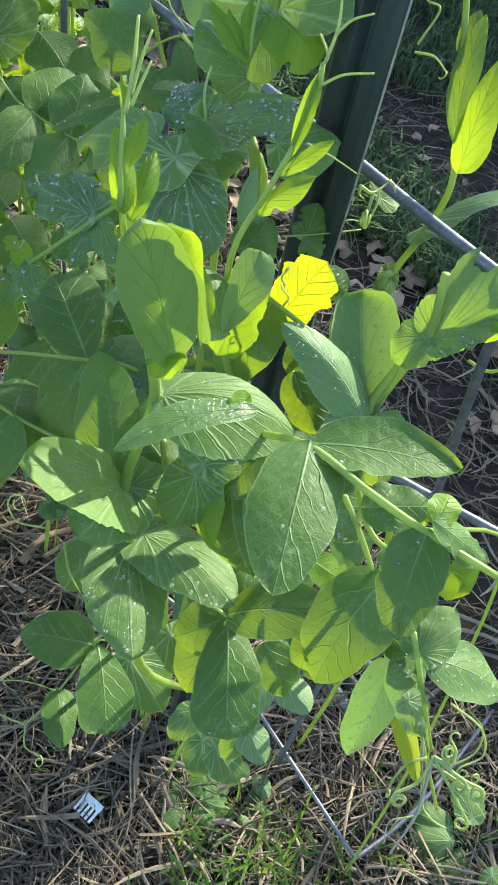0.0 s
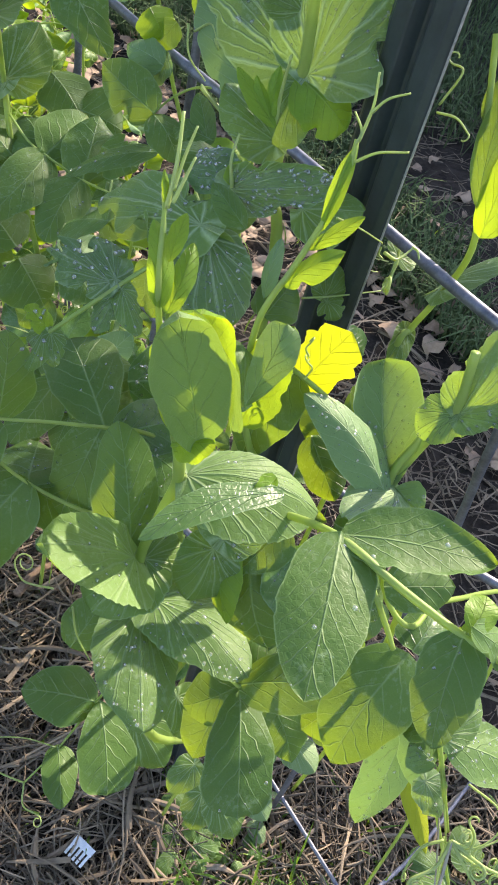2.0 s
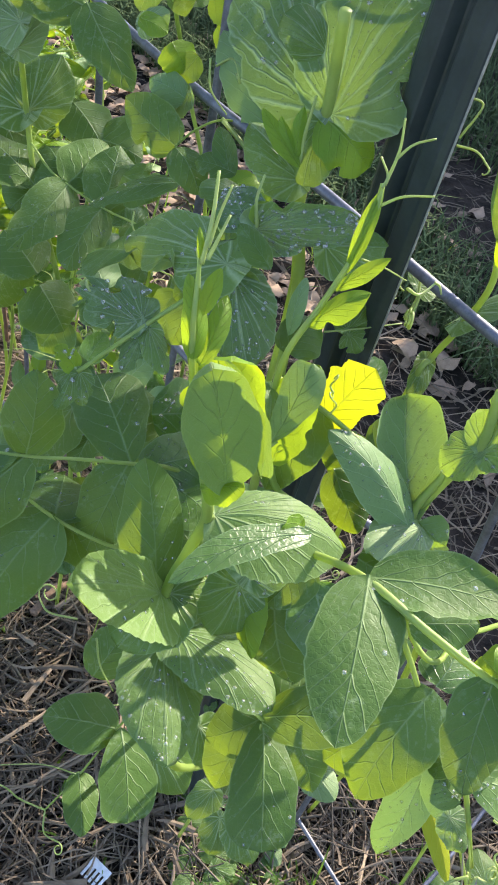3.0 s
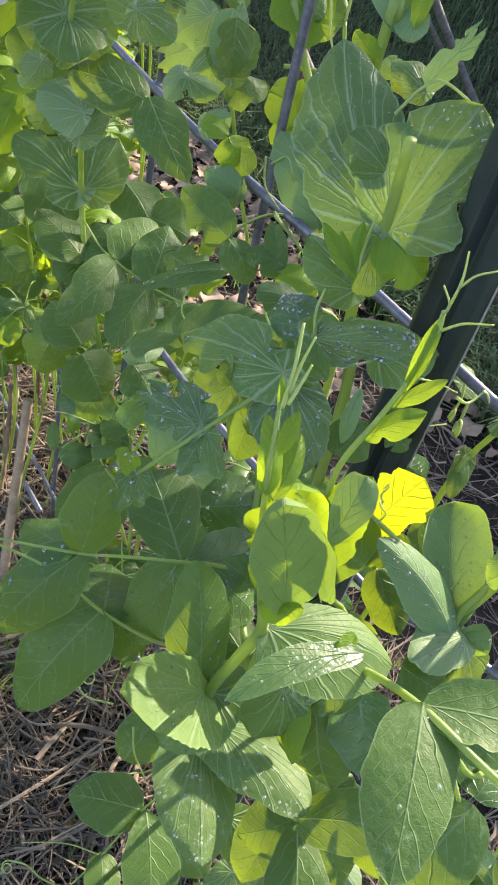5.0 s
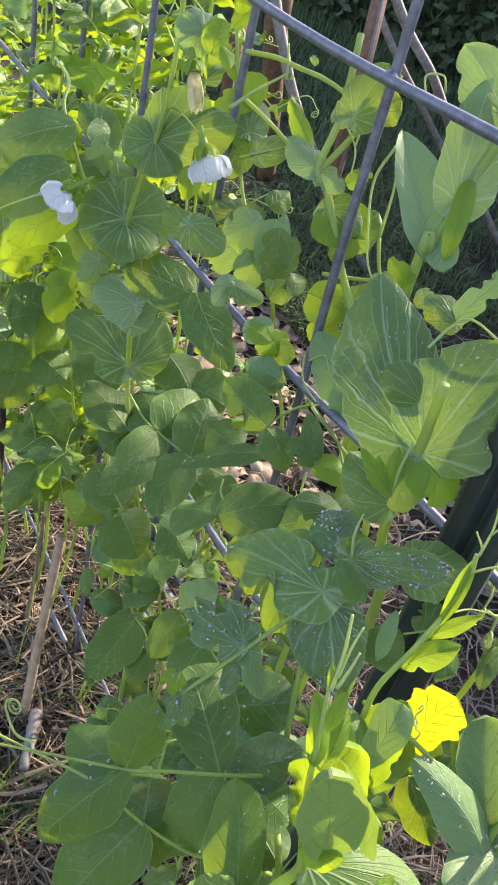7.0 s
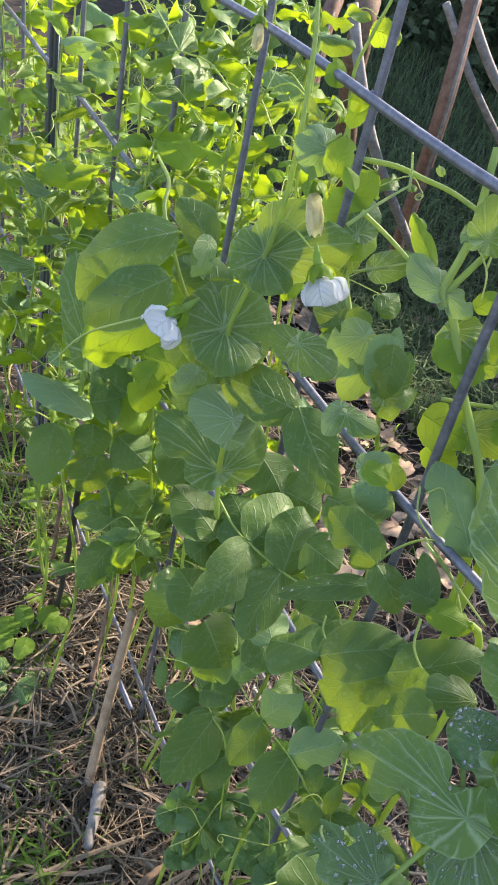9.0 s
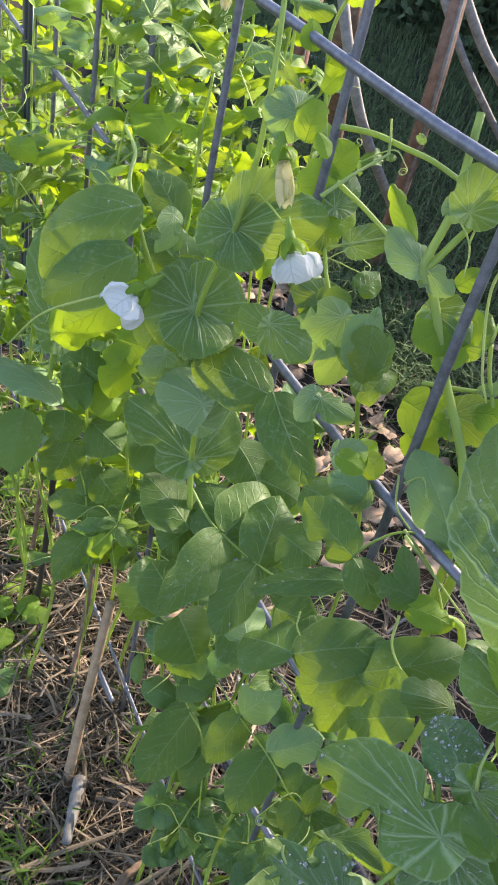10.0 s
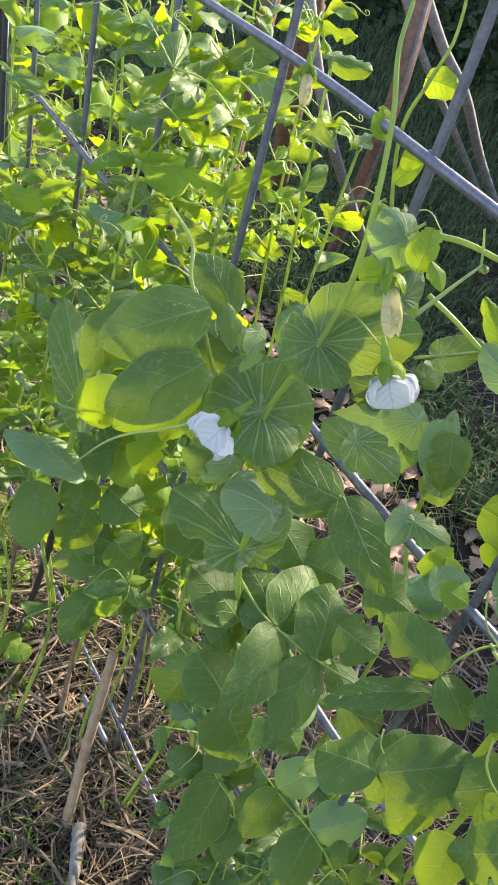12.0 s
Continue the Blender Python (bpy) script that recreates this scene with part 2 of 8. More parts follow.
M_SHOOT = leaf_material("shoot_stipule", (0.115, 0.205, 0.060), (0.175, 0.275, 0.095), (0.25, 0.36, 0.14), (0.36, 0.52, 0.030), 0.22, mottle=0.35, wax=0.10)
TONES = {"shoot": M_SHOOT, "leaf": M_LEAF, "stip": M_STIP, "waxy": M_WAXY, "young": M_YOUNG, "yellow": M_YELLOW, "blue": M_BLUE, "under": M_UNDER}

# ---------------------------------------------------------------- mesh tools
RNG = random.Random(7)


def link(name, bm, mat, parent=None, label="", smooth=True):
    me = bpy.data.meshes.new(name)
    bm.to_mesh(me)
    bm.free()
    me.materials.append(mat)
    if smooth:
        me.polygons.foreach_set("use_smooth", [True] * len(me.polygons))
    ob = new(name, me)
    if parent is not None:
        ob.parent = parent
    if label:
        ob["label"] = label
    return ob


def thing(name, label, category, group="", kind=""):
    return tagged(new(name), label, category, group, kind)


def spline(pts, n):
    """Catmull-Rom through the points."""
    p = [Vector(q) for q in pts]
    if len(p) < 3:
        return [p[0].lerp(p[-1], i / n) for i in range(n + 1)]
    p = [p[0] * 2 - p[1]] + p + [p[-1] * 2 - p[-2]]
    out, seg = [], len(p) - 3
    for i in range(n + 1):
        s = min(i / n * seg, seg - 1e-6)
        j = int(s)
        t = s - j
        a, b, c, d = p[j:j + 4]
        out.append(0.5 * (2 * b + (c - a) * t + (2 * a - 5 * b + 4 * c - d) * t * t + (3 * b - a - 3 * c + d) * t ** 3))
    return out


def tube(bm, path, r0, r1, sides=6, cap=True):
    """A round tapered tube along a path."""
    rings, ref = [], Vector((0.31, 0.17, 0.93))
    n = len(path)
    for i, c in enumerate(path):
        d = (path[min(i + 1, n - 1)] - path[max(i - 1, 0)])
        d = d.normalized() if d.length > 1e-9 else Vector((0, 0, 1))
        a = ref - d * ref.dot(d)
        if a.length < 1e-4:
            a = d.orthogonal()
        a.normalize()
        ref = a
        b = d.cross(a)
        r = r0 + (r1 - r0) * i / max(n - 1, 1)
        rings.append([bm.verts.new(c + (a * math.cos(2 * math.pi * j / sides) + b * math.sin(2 * math.pi * j / sides)) * r) for j in range(sides)])
    for q, s in zip(rings, rings[1:]):
        for j in range(sides):
            bm.faces.new((q[j], q[(j + 1) % sides], s[(j + 1) % sides], s[j]))
    if cap:
        bm.faces.new(rings[0][::-1])
        bm.faces.new(rings[-1])


def profile(shape, u):
    """Half width of a blade, 1 at its widest."""
    if shape == "long":
        return (max(u, 0) ** 0.7 * max(1 - u, 0) ** 0.75) / 0.365
    if shape == "cup":
        return (max(u, 0) ** 0.9 * max(1 - u, 0) ** 0.4) / 0.448
    if shape == "round":
        return math.sqrt(max(0.0, 1 - (2 * u - 1) ** 2)) ** 0.92
    if shape == "stip":
        return (max(u, 0) ** 0.36 * max(1 - u, 0) ** 0.60) / 0.5283
    if shape == "square":
        stops = ((0.0, 0.0), (0.05, 0.62), (0.50, 0.80), (0.62, 1.0), (0.70, 0.74), (0.84, 0.78), (0.92, 0.40), (1.0, 0.0))
        for (a, p), (b, q) in zip(stops, stops[1:]):
            if u <= b:
                return p + (q - p) * (u - a) / (b - a)
    if shape == "obovate":
        return (max(u, 0) ** 0.72 * max(1 - u, 0) ** 0.36) / 0.486
    if shape == "ovate":
        return (max(u, 0) ** 0.46 * max(1 - u, 0) ** 0.74) / 0.4415
    return (max(u, 0) ** 0.50 * max(1 - u, 0) ** 0.68) / 0.4385


def blade(bm, base, tip, normal, width, shape="leaf", bend=0.10, fold=0.12, ruffle=0.05, notch=0.0, skew=0.0, nu=12, nv=8, seed=0, back=0.0, curl=0.0, twist=None, cut=0.0):
    """One leaf blade as a curved sheet: bend arches the midrib, fold creases it, curl turns the margin, skew makes one half wider,
    back draws the base into a heart shape, notch bites the margin and cut tears the tip off."""
    rng = random.Random(seed)
    base, tip, normal = Vector(base), Vector(tip), Vector(normal)
    ax = tip - base
    length = ax.length
    ax.normalize()
    normal = (normal - ax * normal.dot(ax)).normalized()
    side = ax.cross(normal)
    uvl = bm.loops.layers.uv.get("blade") or bm.loops.layers.uv.new("blade")
    rml = bm.loops.layers.uv.get("rim") or bm.loops.layers.uv.new("rim")
    half = width / 2
    p1, p2, p3 = (rng.uniform(0, 6.28) for _ in range(3))
    turn, camber, hook = rng.uniform(-0.25, 0.25), rng.uniform(-0.10, 0.22), rng.uniform(-0.10, 0.12)
    if twist is not None:
        turn = twist
    bow = rng.uniform(-0.05, 0.05) * length
    bites = [(rng.uniform(0.25, 0.9), rng.choice((-1, 1)), rng.uniform(0.03, 0.08)) for _ in range(3)]
    clasp = shape in ("stip", "round", "square")
    grid = []
    for i in range(nu + 1):
        u = i / nu
        row = []
        prof = profile(shape, u * (1 - 0.6 * cut) if cut else u)
        for j in range(nv + 1):
            v = -1 + 2 * j / nv
            rim = max(0.0, abs(v) - 0.72) / 0.28
            w = prof * half * (1 + skew * (1 if v > 0 else -1))
            w *= 1 + (0.05 * math.sin(7 * u + p1 + (2 if v > 0 else 0)) + 0.03 * math.sin(17 * u + p2 + (1 if v > 0 else 0))) * abs(v)
            if nu > 12:
                saw = (u * (13 if clasp else 17) + (0.4 if v > 0 else 0) + 0.12 * math.sin(9 * u + p1)) % 1.0
                w *= 1 + (0.055 if clasp else 0.022) * (saw - 0.5) * rim
            if notch:
                for bu, bs, br in bites:
                    if v * bs > 0.4:
                        w *= 1 - notch * math.exp(-((u - bu) / br) ** 2) * (abs(v) - 0.4) / 0.6
            s = v * w
            along = u * length - back * length * (1 - u) ** 2 * abs(v) ** 1.5
            if cut:
                along += cut * length * 0.30 * max(0.0, u - 0.7) / 0.3 * (math.sin(5.5 * v + p1) + 0.7 * math.sin(12 * v + p2))
            lift = bend * length * 4 * u * (1 - u) - fold * abs(s) - camber * v * v * w + hook * length * u * u * u
            lift += curl * half * abs(v) ** 4 * min(1.0, 4 * u)
            lift += math.tan(turn * (u - 0.4)) * s
            lift += ruffle * half * math.sin(7 * u + 2.3 * v + p2) * v * v
            lift += ruffle * half * 0.6 * math.sin(13 * u + p3) * v
            across = s + bow * 4 * u * (1 - u)
            row.append((bm.verts.new(base + ax * along + side * across + normal * lift), u, v * prof, v))
        grid.append(row)
    for i in range(nu):
        for j in range(nv):
            quad = (grid[i][j], grid[i + 1][j], grid[i + 1][j + 1], grid[i][j + 1])
            f = bm.faces.new([q[0] for q in quad])
            for lp, q in zip(f.loops, quad):
                lp[uvl].uv = (q[1], q[2] if abs(q[2]) > 1e-6 else 0.0)
                lp[rml].uv = (q[3], q[1])
    return grid, normal


_seed = [0]


def leaf(plant, base, tip, normal, width, shape="leaf", tone="leaf", bend=0.10, fold=0.22, drops=0, name="leaf", notch=0.0, ruffle=0.10, label="", fine=True, back=None, curl=0.0, skew=0.0, twist=None, cut=0.0):
    """A leaf blade as a part of its plant, with dew drops on it where there are any."""
    _seed[0] += 1
    bm = bmesh.new()
    nu, nv = (30, 10) if fine else (11, 6)
    if back is None:
        back = {"stip": 0.16, "round": 0.10}.get(shape, 0.03)
    grid, n = blade(bm, base, tip, normal, width, shape, bend, fold, ruffle * (0.55 if fine else 0.8), notch, skew, nu, nv, _seed[0], back, curl, twist, cut)
    spots = []
    rng = random.Random(_seed[0] * 31 + 5)
    for _ in range(int(drops * 2.6)):
        i, j = rng.randrange(2, nu - 1), rng.randrange(1, nv)
        a, b = grid[i][j][0].co, grid[i][j + (1 if j < nv else -1)][0].co
        c = grid[i + 1][j][0].co
        spots.append((a + (b - a) * rng.random() + (c - a) * rng.random(), (b - a).cross(c - a).normalized()))
    ob = link(name, bm, FAN.get(tone, TONES[tone]) if shape in ("stip", "round") else TONES[tone], plant, label)
    if drops:
        bm = bmesh.new()
        for c, nn in spots:
            if nn.dot(Vector(normal)) < 0:
                nn = -nn
            r = 0.00018 + 0.0009 * rng.random() ** 7
            m = Matrix.Translation(c + nn * r * 0.35) @ nn.to_track_quat('Z', 'Y').to_matrix().to_4x4() @ Matrix.Diagonal((r, r, r * 0.75, 1))
            bmesh.ops.create_icosphere(bm, subdivisions=2 if r > 0.0009 else 1, radius=1, matrix=m)
        link("dew", bm, M_WATER, ob, "clear round dew drops").visible_shadow = False
    return ob


def stem(plant, pts, r0, r1, name="stem", mat=None, n=None):
    bm = bmesh.new()
    pts = [Vector(p) for p in pts]
    tube(bm, spline(pts, n or 6 * max(len(pts) - 1, 1)), r0, r1, 8 if r0 > 0.0015 else 6)
    return link(name, bm, mat or M_STEM, plant)


def tendril(plant, pts, r=0.0005, coil=0, coil_r=0.004, mat=None, name="tendril"):
    """A thin tendril through the points, ending in a coil."""
    path = spline(pts, 8 * max(len(pts) - 1, 1))
    if coil:
        end = path[-1]
        d = (path[-1] - path[-2]).normalized()
        a = d.orthogonal().normalized()
        b = d.cross(a)
        steps = int(14 * coil)
        for i in range(1, steps + 1):
            th = 2 * math.pi * coil * i / steps
            rr = coil_r * (1 - 0.55 * i / steps)
            path.append(end + d * (rr * math.sin(th) + coil_r * 0.1 * i / 14) + a * (coil_r - rr * math.cos(th) - (coil_r - rr) * 0) + b * (0.25 * coil_r * i / 14))
    bm = bmesh.new()
    tube(bm, path, r * 1.25, r * 0.7, 6)
    return link(name, bm, mat or M_TENDRIL, plant)


# ---------------------------------------------------------------- ground
def ground_z(x, y):
    v = Vector((x * 3.1, y * 3.1, 0.3))
    return -0.012 + 0.016 * noise.noise(v) + 0.007 * noise.noise(v * 4.3)


def build_ground():
    bm = bmesh.new()
    xs = [-40, -12, -4, -1.5] + [-0.6 + 0.03 * i for i in range(104)] + [2.8, 3.5, 5, 9, 20, 60]
    ys = [-40, -12, -4, -1.5] + [-0.8 + 0.03 * i for i in range(140)] + [3.8, 5, 9, 20, 60]
    g = [[bm.verts.new((x, y, ground_z(x, y) if -1 < x < 2.7 and -1 < y < 3.6 else -0.012)) for y in ys] for x in xs]
    for i in range(len(xs) - 1):
        for j in range(len(ys) - 1):
            bm.faces.new((g[i][j], g[i + 1][j], g[i + 1][j + 1], g[i][j + 1]))
    ob = link("ground", bm, M_SOIL)
    tagged(ob, "dark damp garden soil under old straw mulch", "ground", kind="structure")


build_ground()


def build_straw():
    """Flattened weathered mulch stalks over the soil."""
    rng = random.Random(11)
    verts, faces = [], []

    def stalk(c, ang, ln, w, tilt, z):
        dx, dy = math.cos(ang), math.sin(ang)
        nx, ny = -dy, dx
        k0 = len(verts)
        bendy = rng.uniform(-0.10, 0.10) * ln
        for s in range(4):
            t = s / 3 - 0.5
            off = bendy * (1 - 4 * t * t)
            px, py = c[0] + dx * ln * t + nx * off, c[1] + dy * ln * t + ny * off
            pz = z + tilt * ln * t + 0.004 * rng.random()
            for a in (0, 2.09, 4.19):
                verts.append((px + nx * w * math.cos(a), py + ny * w * math.cos(a), pz + w * math.sin(a)))
        for s in range(3):
            for a in range(3):
                q = k0 + s * 3
                faces.append((q + a, q + (a + 1) % 3, q + 3 + (a + 1) % 3, q + 3 + a))

    for n in range(44000):
        x, y = (rng.uniform(-0.25, 1.9), rng.uniform(-0.45, 2.9)) if n % 2 else (rng.uniform(-0.12, 0.62), rng.uniform(-0.25, 1.25))
        d = math.hypot(x - 0.15, y - 0.35)
        if d > 0.9 and rng.random() < 0.45:
            continue
        if noise.noise(Vector((x * 11, y * 11, 2.0))) < -0.12 and rng.random() < 0.5:
            continue
        # straw thinned here: more bare dark soil stands in for plant shade
        if x > 0.34 and y < 0.32 and rng.random() < 0.2:
            continue
        ln = 0.015 + 0.14 * rng.random() ** 2.4
        stalk((x, y), rng.uniform(0, math.pi), ln, rng.choice((0.0004, 0.0005, 0.0006, 0.0007, 0.0008, 0.0010, 0.0013, 0.0018)), rng.uniform(-0.16, 0.16), ground_z(x, y) + 0.002 + 0.022 * rng.random() ** 1.5)
    me = bpy.data.meshes.new("straw_mulch")
    me.from_pydata(verts, [], faces)
    me.materials.append(M_STRAW)
    me.polygons.foreach_set("use_smooth", [True] * len(me.polygons))
    tagged(new("straw_mulch", me), "matted grey-brown weathered straw lying on the soil", "straw", kind="stuff")


build_straw()


def build_dry_grass():
    """Flat bleached grass blades and split stalks lying loose on the mulch, creased along the middle."""
    rng = random.Random(12)
    verts, faces = [], []
    for n in range(4200):
        x, y = ((rng.uniform(-0.15, 1.3), rng.uniform(-0.35, 1.9)) if n % 3 else (rng.uniform(0.0, 0.62), rng.uniform(-0.1, 1.0)))
        ln, w = 0.03 + 0.16 * rng.random() ** 1.8, rng.choice((0.0008, 0.0011, 0.0015, 0.0021, 0.0030))
        ang, arc = rng.uniform(0, 6.28), rng.uniform(-1.1, 1.1)
        roll, z0 = rng.uniform(-0.9, 0.9), 0.006 + 0.024 * rng.random() ** 1.6
        tilt, k0, steps = rng.uniform(-0.12, 0.12), len(verts), 6
        px, py = x, y
        for s in range(steps + 1):
            t = s / steps
            a = ang + arc * (t - 0.5)
            nx, ny = -math.sin(a), math.cos(a)
            ww = w * (1 - 0.75 * t ** 3)
            pz = ground_z(px, py) + z0 + tilt * ln * (t - 0.5) + 0.004 * math.sin(5 * t + ang)
            for side in (-1, 0, 1):
                verts.append((px + nx * ww * side * math.cos(roll), py + ny * ww * side * math.cos(roll), pz + ww * side * math.sin(roll) + (0.35 * ww if side == 0 else 0)))
            px, py = px + math.cos(a) * ln / steps, py + math.sin(a) * ln / steps
        for s in range(steps):
            q = k0 + 3 * s
            faces += [(q, q + 1, q + 4, q + 3), (q + 1, q + 2, q + 5, q + 4)]
    me = bpy.data.meshes.new("dry_grass")
    me.from_pydata(verts, [], faces)
    me.materials.append(M_STRAW_PALE)
    tagged(new("dry_grass", me), "bleached flat dry grass blades lying over the mulch", "dry grass", kind="stuff")


build_dry_grass()

# ---------------------------------------------------------------- wire panel
PX, PY, PZ = 0.302, 0.439, 0.720
STEP_Y, STEP_Z = 0.157, 0.203
WIRE = 0.0033


def panel_x(y, z):
    """The panel stands straight, but its near end bellies away towards the foot."""
    belly = max(0.0, 0.25 - y) * 0.35 * max(0.0, 1 - abs(z - 0.50) / 0.2)
    return PX + max(0.0, PY - y) * 0.083 * min(2.4, max(0.3, 1 + 3.3 * (PZ - z))) + belly


def build_panel():
    panel = thing("wire_panel", "galvanised welded wire trellis panel standing upright", "trellis")
    for i in range(-4, 3):
        z = PZ + STEP_Z * i
        if z < 0.02:
            continue
        if i == -3:
            z -= 0.03
        bm = bmesh.new()
        path = []
        for k in range(64):
            y = {-3: 0.026, -2: 0.12}.get(i, -0.55) + 0.042 * k
            low = max(0.0, min(1.0, (0.46 - y) / 0.16)) if i == -3 else 0.0
            path.append(Vector((panel_x(y, z) * (1 - low) + 0.370 * low, y, (z + 0.002 * math.sin(k * 0.65 + i)) * (1 - low) + 0.026 * low)))
        tube(bm, path, WIRE * (0.72 if i == -3 else 1), WIRE * (0.72 if i == -3 else 1), 10)
        link("horizontal_wire", bm, M_WIRE, panel)
    bm = bmesh.new()
    tube(bm, spline([(0.368, 0.026, 0.026), (0.43, 0.026, 0.022), (0.496, 0.034, 0.024), (0.63, 0.064, 0.022)], 18), WIRE * 0.7, WIRE * 0.7, 10)
    link("bent_wire", bm, M_WIRE, panel)
    for i in range(-2, 12):
        y = PY + STEP_Y * i + (0.031 if i == -2 else 0.0)
        bm = bmesh.new()
        tube(bm, [Vector((panel_x(y, 0.005 + 0.06 * k) + WIRE * 1.6, y + 0.0015 * math.sin(k + i), 0.005 + 0.06 * k)) for k in range(23)], WIRE * 0.92, WIRE * 0.92, 10)
        link("vertical_wire", bm, M_WIRE, panel)
    for i in range(-2, 8):
        for k in range(-2, 3):
            y, z = PY + STEP_Y * i + (0.031 if i == -2 else 0.0), PZ + STEP_Z * k
            bm = bmesh.new()
            bmesh.ops.create_icosphere(bm, subdivisions=2, radius=WIRE * 1.25, matrix=Matrix.Translation((panel_x(y, z) + WIRE * 0.8, y, z)))
            link("weld", bm, M_WIRE, panel)


build_panel()


def build_post(x0, y0, tall):
    """A ribbed steel fence post driven in beside the panel."""
    post = thing("fence_post", "dark green enamelled steel fence post beside the trellis", "fence post", "fence posts")
    prof = [(-0.006, 0.0), (-0.0085, 0.004), (-0.0085, 0.013), (-0.002, 0.0165), (-0.002, 0.0205), (-0.0085, 0.024), (-0.0085, 0.033),
            (-0.006, 0.037), (-0.003, 0.037), (-0.003, 0.033), (0.004, 0.0225), (0.004, 0.0145), (-0.003, 0.004), (-0.003, 0.0)]
    bm = bmesh.new()
    rings = []
    for z in [-0.05 + tall * i / 18 for i in range(19)]:
        rings.append([bm.verts.new((x0 + a, y0 + b, z)) for a, b in prof])
    for q, s in zip(rings, rings[1:]):
        for j in range(len(prof)):
            bm.faces.new((q[j], q[(j + 1) % len(prof)], s[(j + 1) % len(prof)], s[j]))
    bm.faces.new(rings[0])
    bm.faces.new(rings[-1][::-1])
    bmesh.ops.recalc_face_normals(bm, faces=bm.faces)
    bmesh.ops.bevel(bm, geom=[e for e in bm.edges if abs(e.verts[0].co.z - e.verts[1].co.z) > 0.01], offset=0.0007, segments=1, affect='EDGES')
    link("channel", bm, M_POST, post, smooth=False)
    bm = bmesh.new()
    tube(bm, [Vector((x0 - 0.005, y0 - 0.0002, -0.03 + (tall - 0.03) * i / 22)) for i in range(23)], 0.0006, 0.0006, 5)
    link("worn_edge", bm, M_EDGE, post, "bright worn metal edge")


build_post(0.2935, 0.2355, 1.35)
build_post(0.2935, 1.26, 0.84)


# ---------------------------------------------------------------- far side
def hedge_shade_rise(y):
    """The hedge is uneven: an added, unseen swell shades the near end of the row."""
    return 1 + 0.32 * max(0.0, 1 - ((y - 0.3) / 1.2) ** 4)


def build_hedge():
    """A dark hedge that closes the garden and shades the grass before it."""
    rng = random.Random(5)
    bm = bmesh.new()
    nx, nz = 360, 28
    g = []
    for i in range(nx + 1):
        row = []
        for j in range(nz + 1):
            y, z = -8 + 22 * i / nx, -0.05 + 1.40 * j / nz
            v = Vector((y * 0.9, z * 0.9, 1.7))
            tall = hedge_shade_rise(y)
            row.append(bm.verts.new((3.7 + 0.25 * noise.noise(v) + 0.12 * noise.noise(v * 4) + 0.05 * z ** 3, y, z * tall + (0.12 * noise.noise(v * 2.3) if j == nz else 0))))
        g.append(row)
    for i in range(nx):
        for j in range(nz):
            bm.faces.new((g[i][j], g[i + 1][j], g[i + 1][j + 1], g[i][j + 1]))
    top = [bm.verts.new(r[-1].co + Vector((1.2, 0, -0.2))) for r in g]
    low = [bm.verts.new(r[0].co + Vector((1.2, 0, 0))) for r in g]
    for i in range(nx):
        bm.faces.new((g[i][-1], g[i + 1][-1], top[i + 1], top[i]))
        bm.faces.new((top[i], top[i + 1], low[i + 1], low[i]))
    hedge = thing("hedge", "dense dark green hedge behind the vegetable bed", "hedge")
    link("branch_mass", bm, M_HEDGE, hedge)
    verts, faces = [], []
    for _ in range(26000):
        c = Vector((3.7 - rng.uniform(-0.05, 0.3), rng.uniform(-8, 14), rng.uniform(0, 1.36)))
        c.z *= hedge_shade_rise(c.y)
        a = Vector((rng.uniform(-1, 1), rng.uniform(-1, 1), rng.uniform(-1, 1))).normalized() * 0.05
        b = a.orthogonal().normalized() * 0.025
        k = len(verts)
        verts += [tuple(c - a), tuple(c + b), tuple(c + a), tuple(c - b)]
        faces.append((k, k + 1, k + 2, k + 3))
    me = bpy.data.meshes.new("foliage")
    me.from_pydata(verts, [], faces)
    me.materials.append(M_HEDGE)
    new("foliage", me).parent = hedge
    build_shade_bush(rng)


def build_shade_bush(rng):
    """A slim unseen bush, added high above the hedge to throw a broken shade on the middle of the row."""
    bush = thing("bush", "slim tall leafy bush, unseen, added above the hedge for shade", "bush")
    bm = bmesh.new()
    tube(bm, spline([(3.72, 1.30, -0.02), (3.70, 1.27, 0.9), (3.73, 1.31, 1.8), (3.70, 1.29, 2.9)], 24), 0.028, 0.006, 8)
    link("trunk", bm, M_TWIG, bush)
    for i in range(26):
        bm = bmesh.new()
        z, a = 1.2 + 1.45 * i / 26, 2.4 * i
        r = (0.42 if z < 2.0 else 0.24) * rng.uniform(0.6, 1.0)
        tube(bm, spline([(3.71, 1.29, z), (3.71 + 0.5 * r * math.cos(a), 1.29 + 0.5 * r * math.sin(a), z + 0.06), (3.71 + r * math.cos(a), 1.29 + r * math.sin(a), z + 0.16)], 6), 0.006, 0.002, 5)
        link("limb", bm, M_TWIG, bush)
    bm = bmesh.new()
    for i in range(840):
        z, a = rng.uniform(1.25, 3.02), rng.uniform(0, 6.28)
        r = math.sqrt(rng.random()) * (0.46 if z < 2.12 else 0.25 if z < 2.85 else 0.16)
        c = Vector((3.71 + r * math.cos(a), 1.29 + r * math.sin(a), z))
        d = Vector((rng.uniform(-1, 1), rng.uniform(-1, 1), rng.uniform(-0.6, 0.8))).normalized()
        blade(bm, c, c + d * rng.uniform(0.05, 0.085), (rng.uniform(-1, 1), rng.uniform(-1, 1), rng.uniform(0.1, 1)), rng.uniform(0.022, 0.038), "leaf", 0.1, 0.2, 0.1, 0, 0, 5, 4, 9000 + i)
    link("crown", bm, M_HEDGE, bush)


build_hedge()


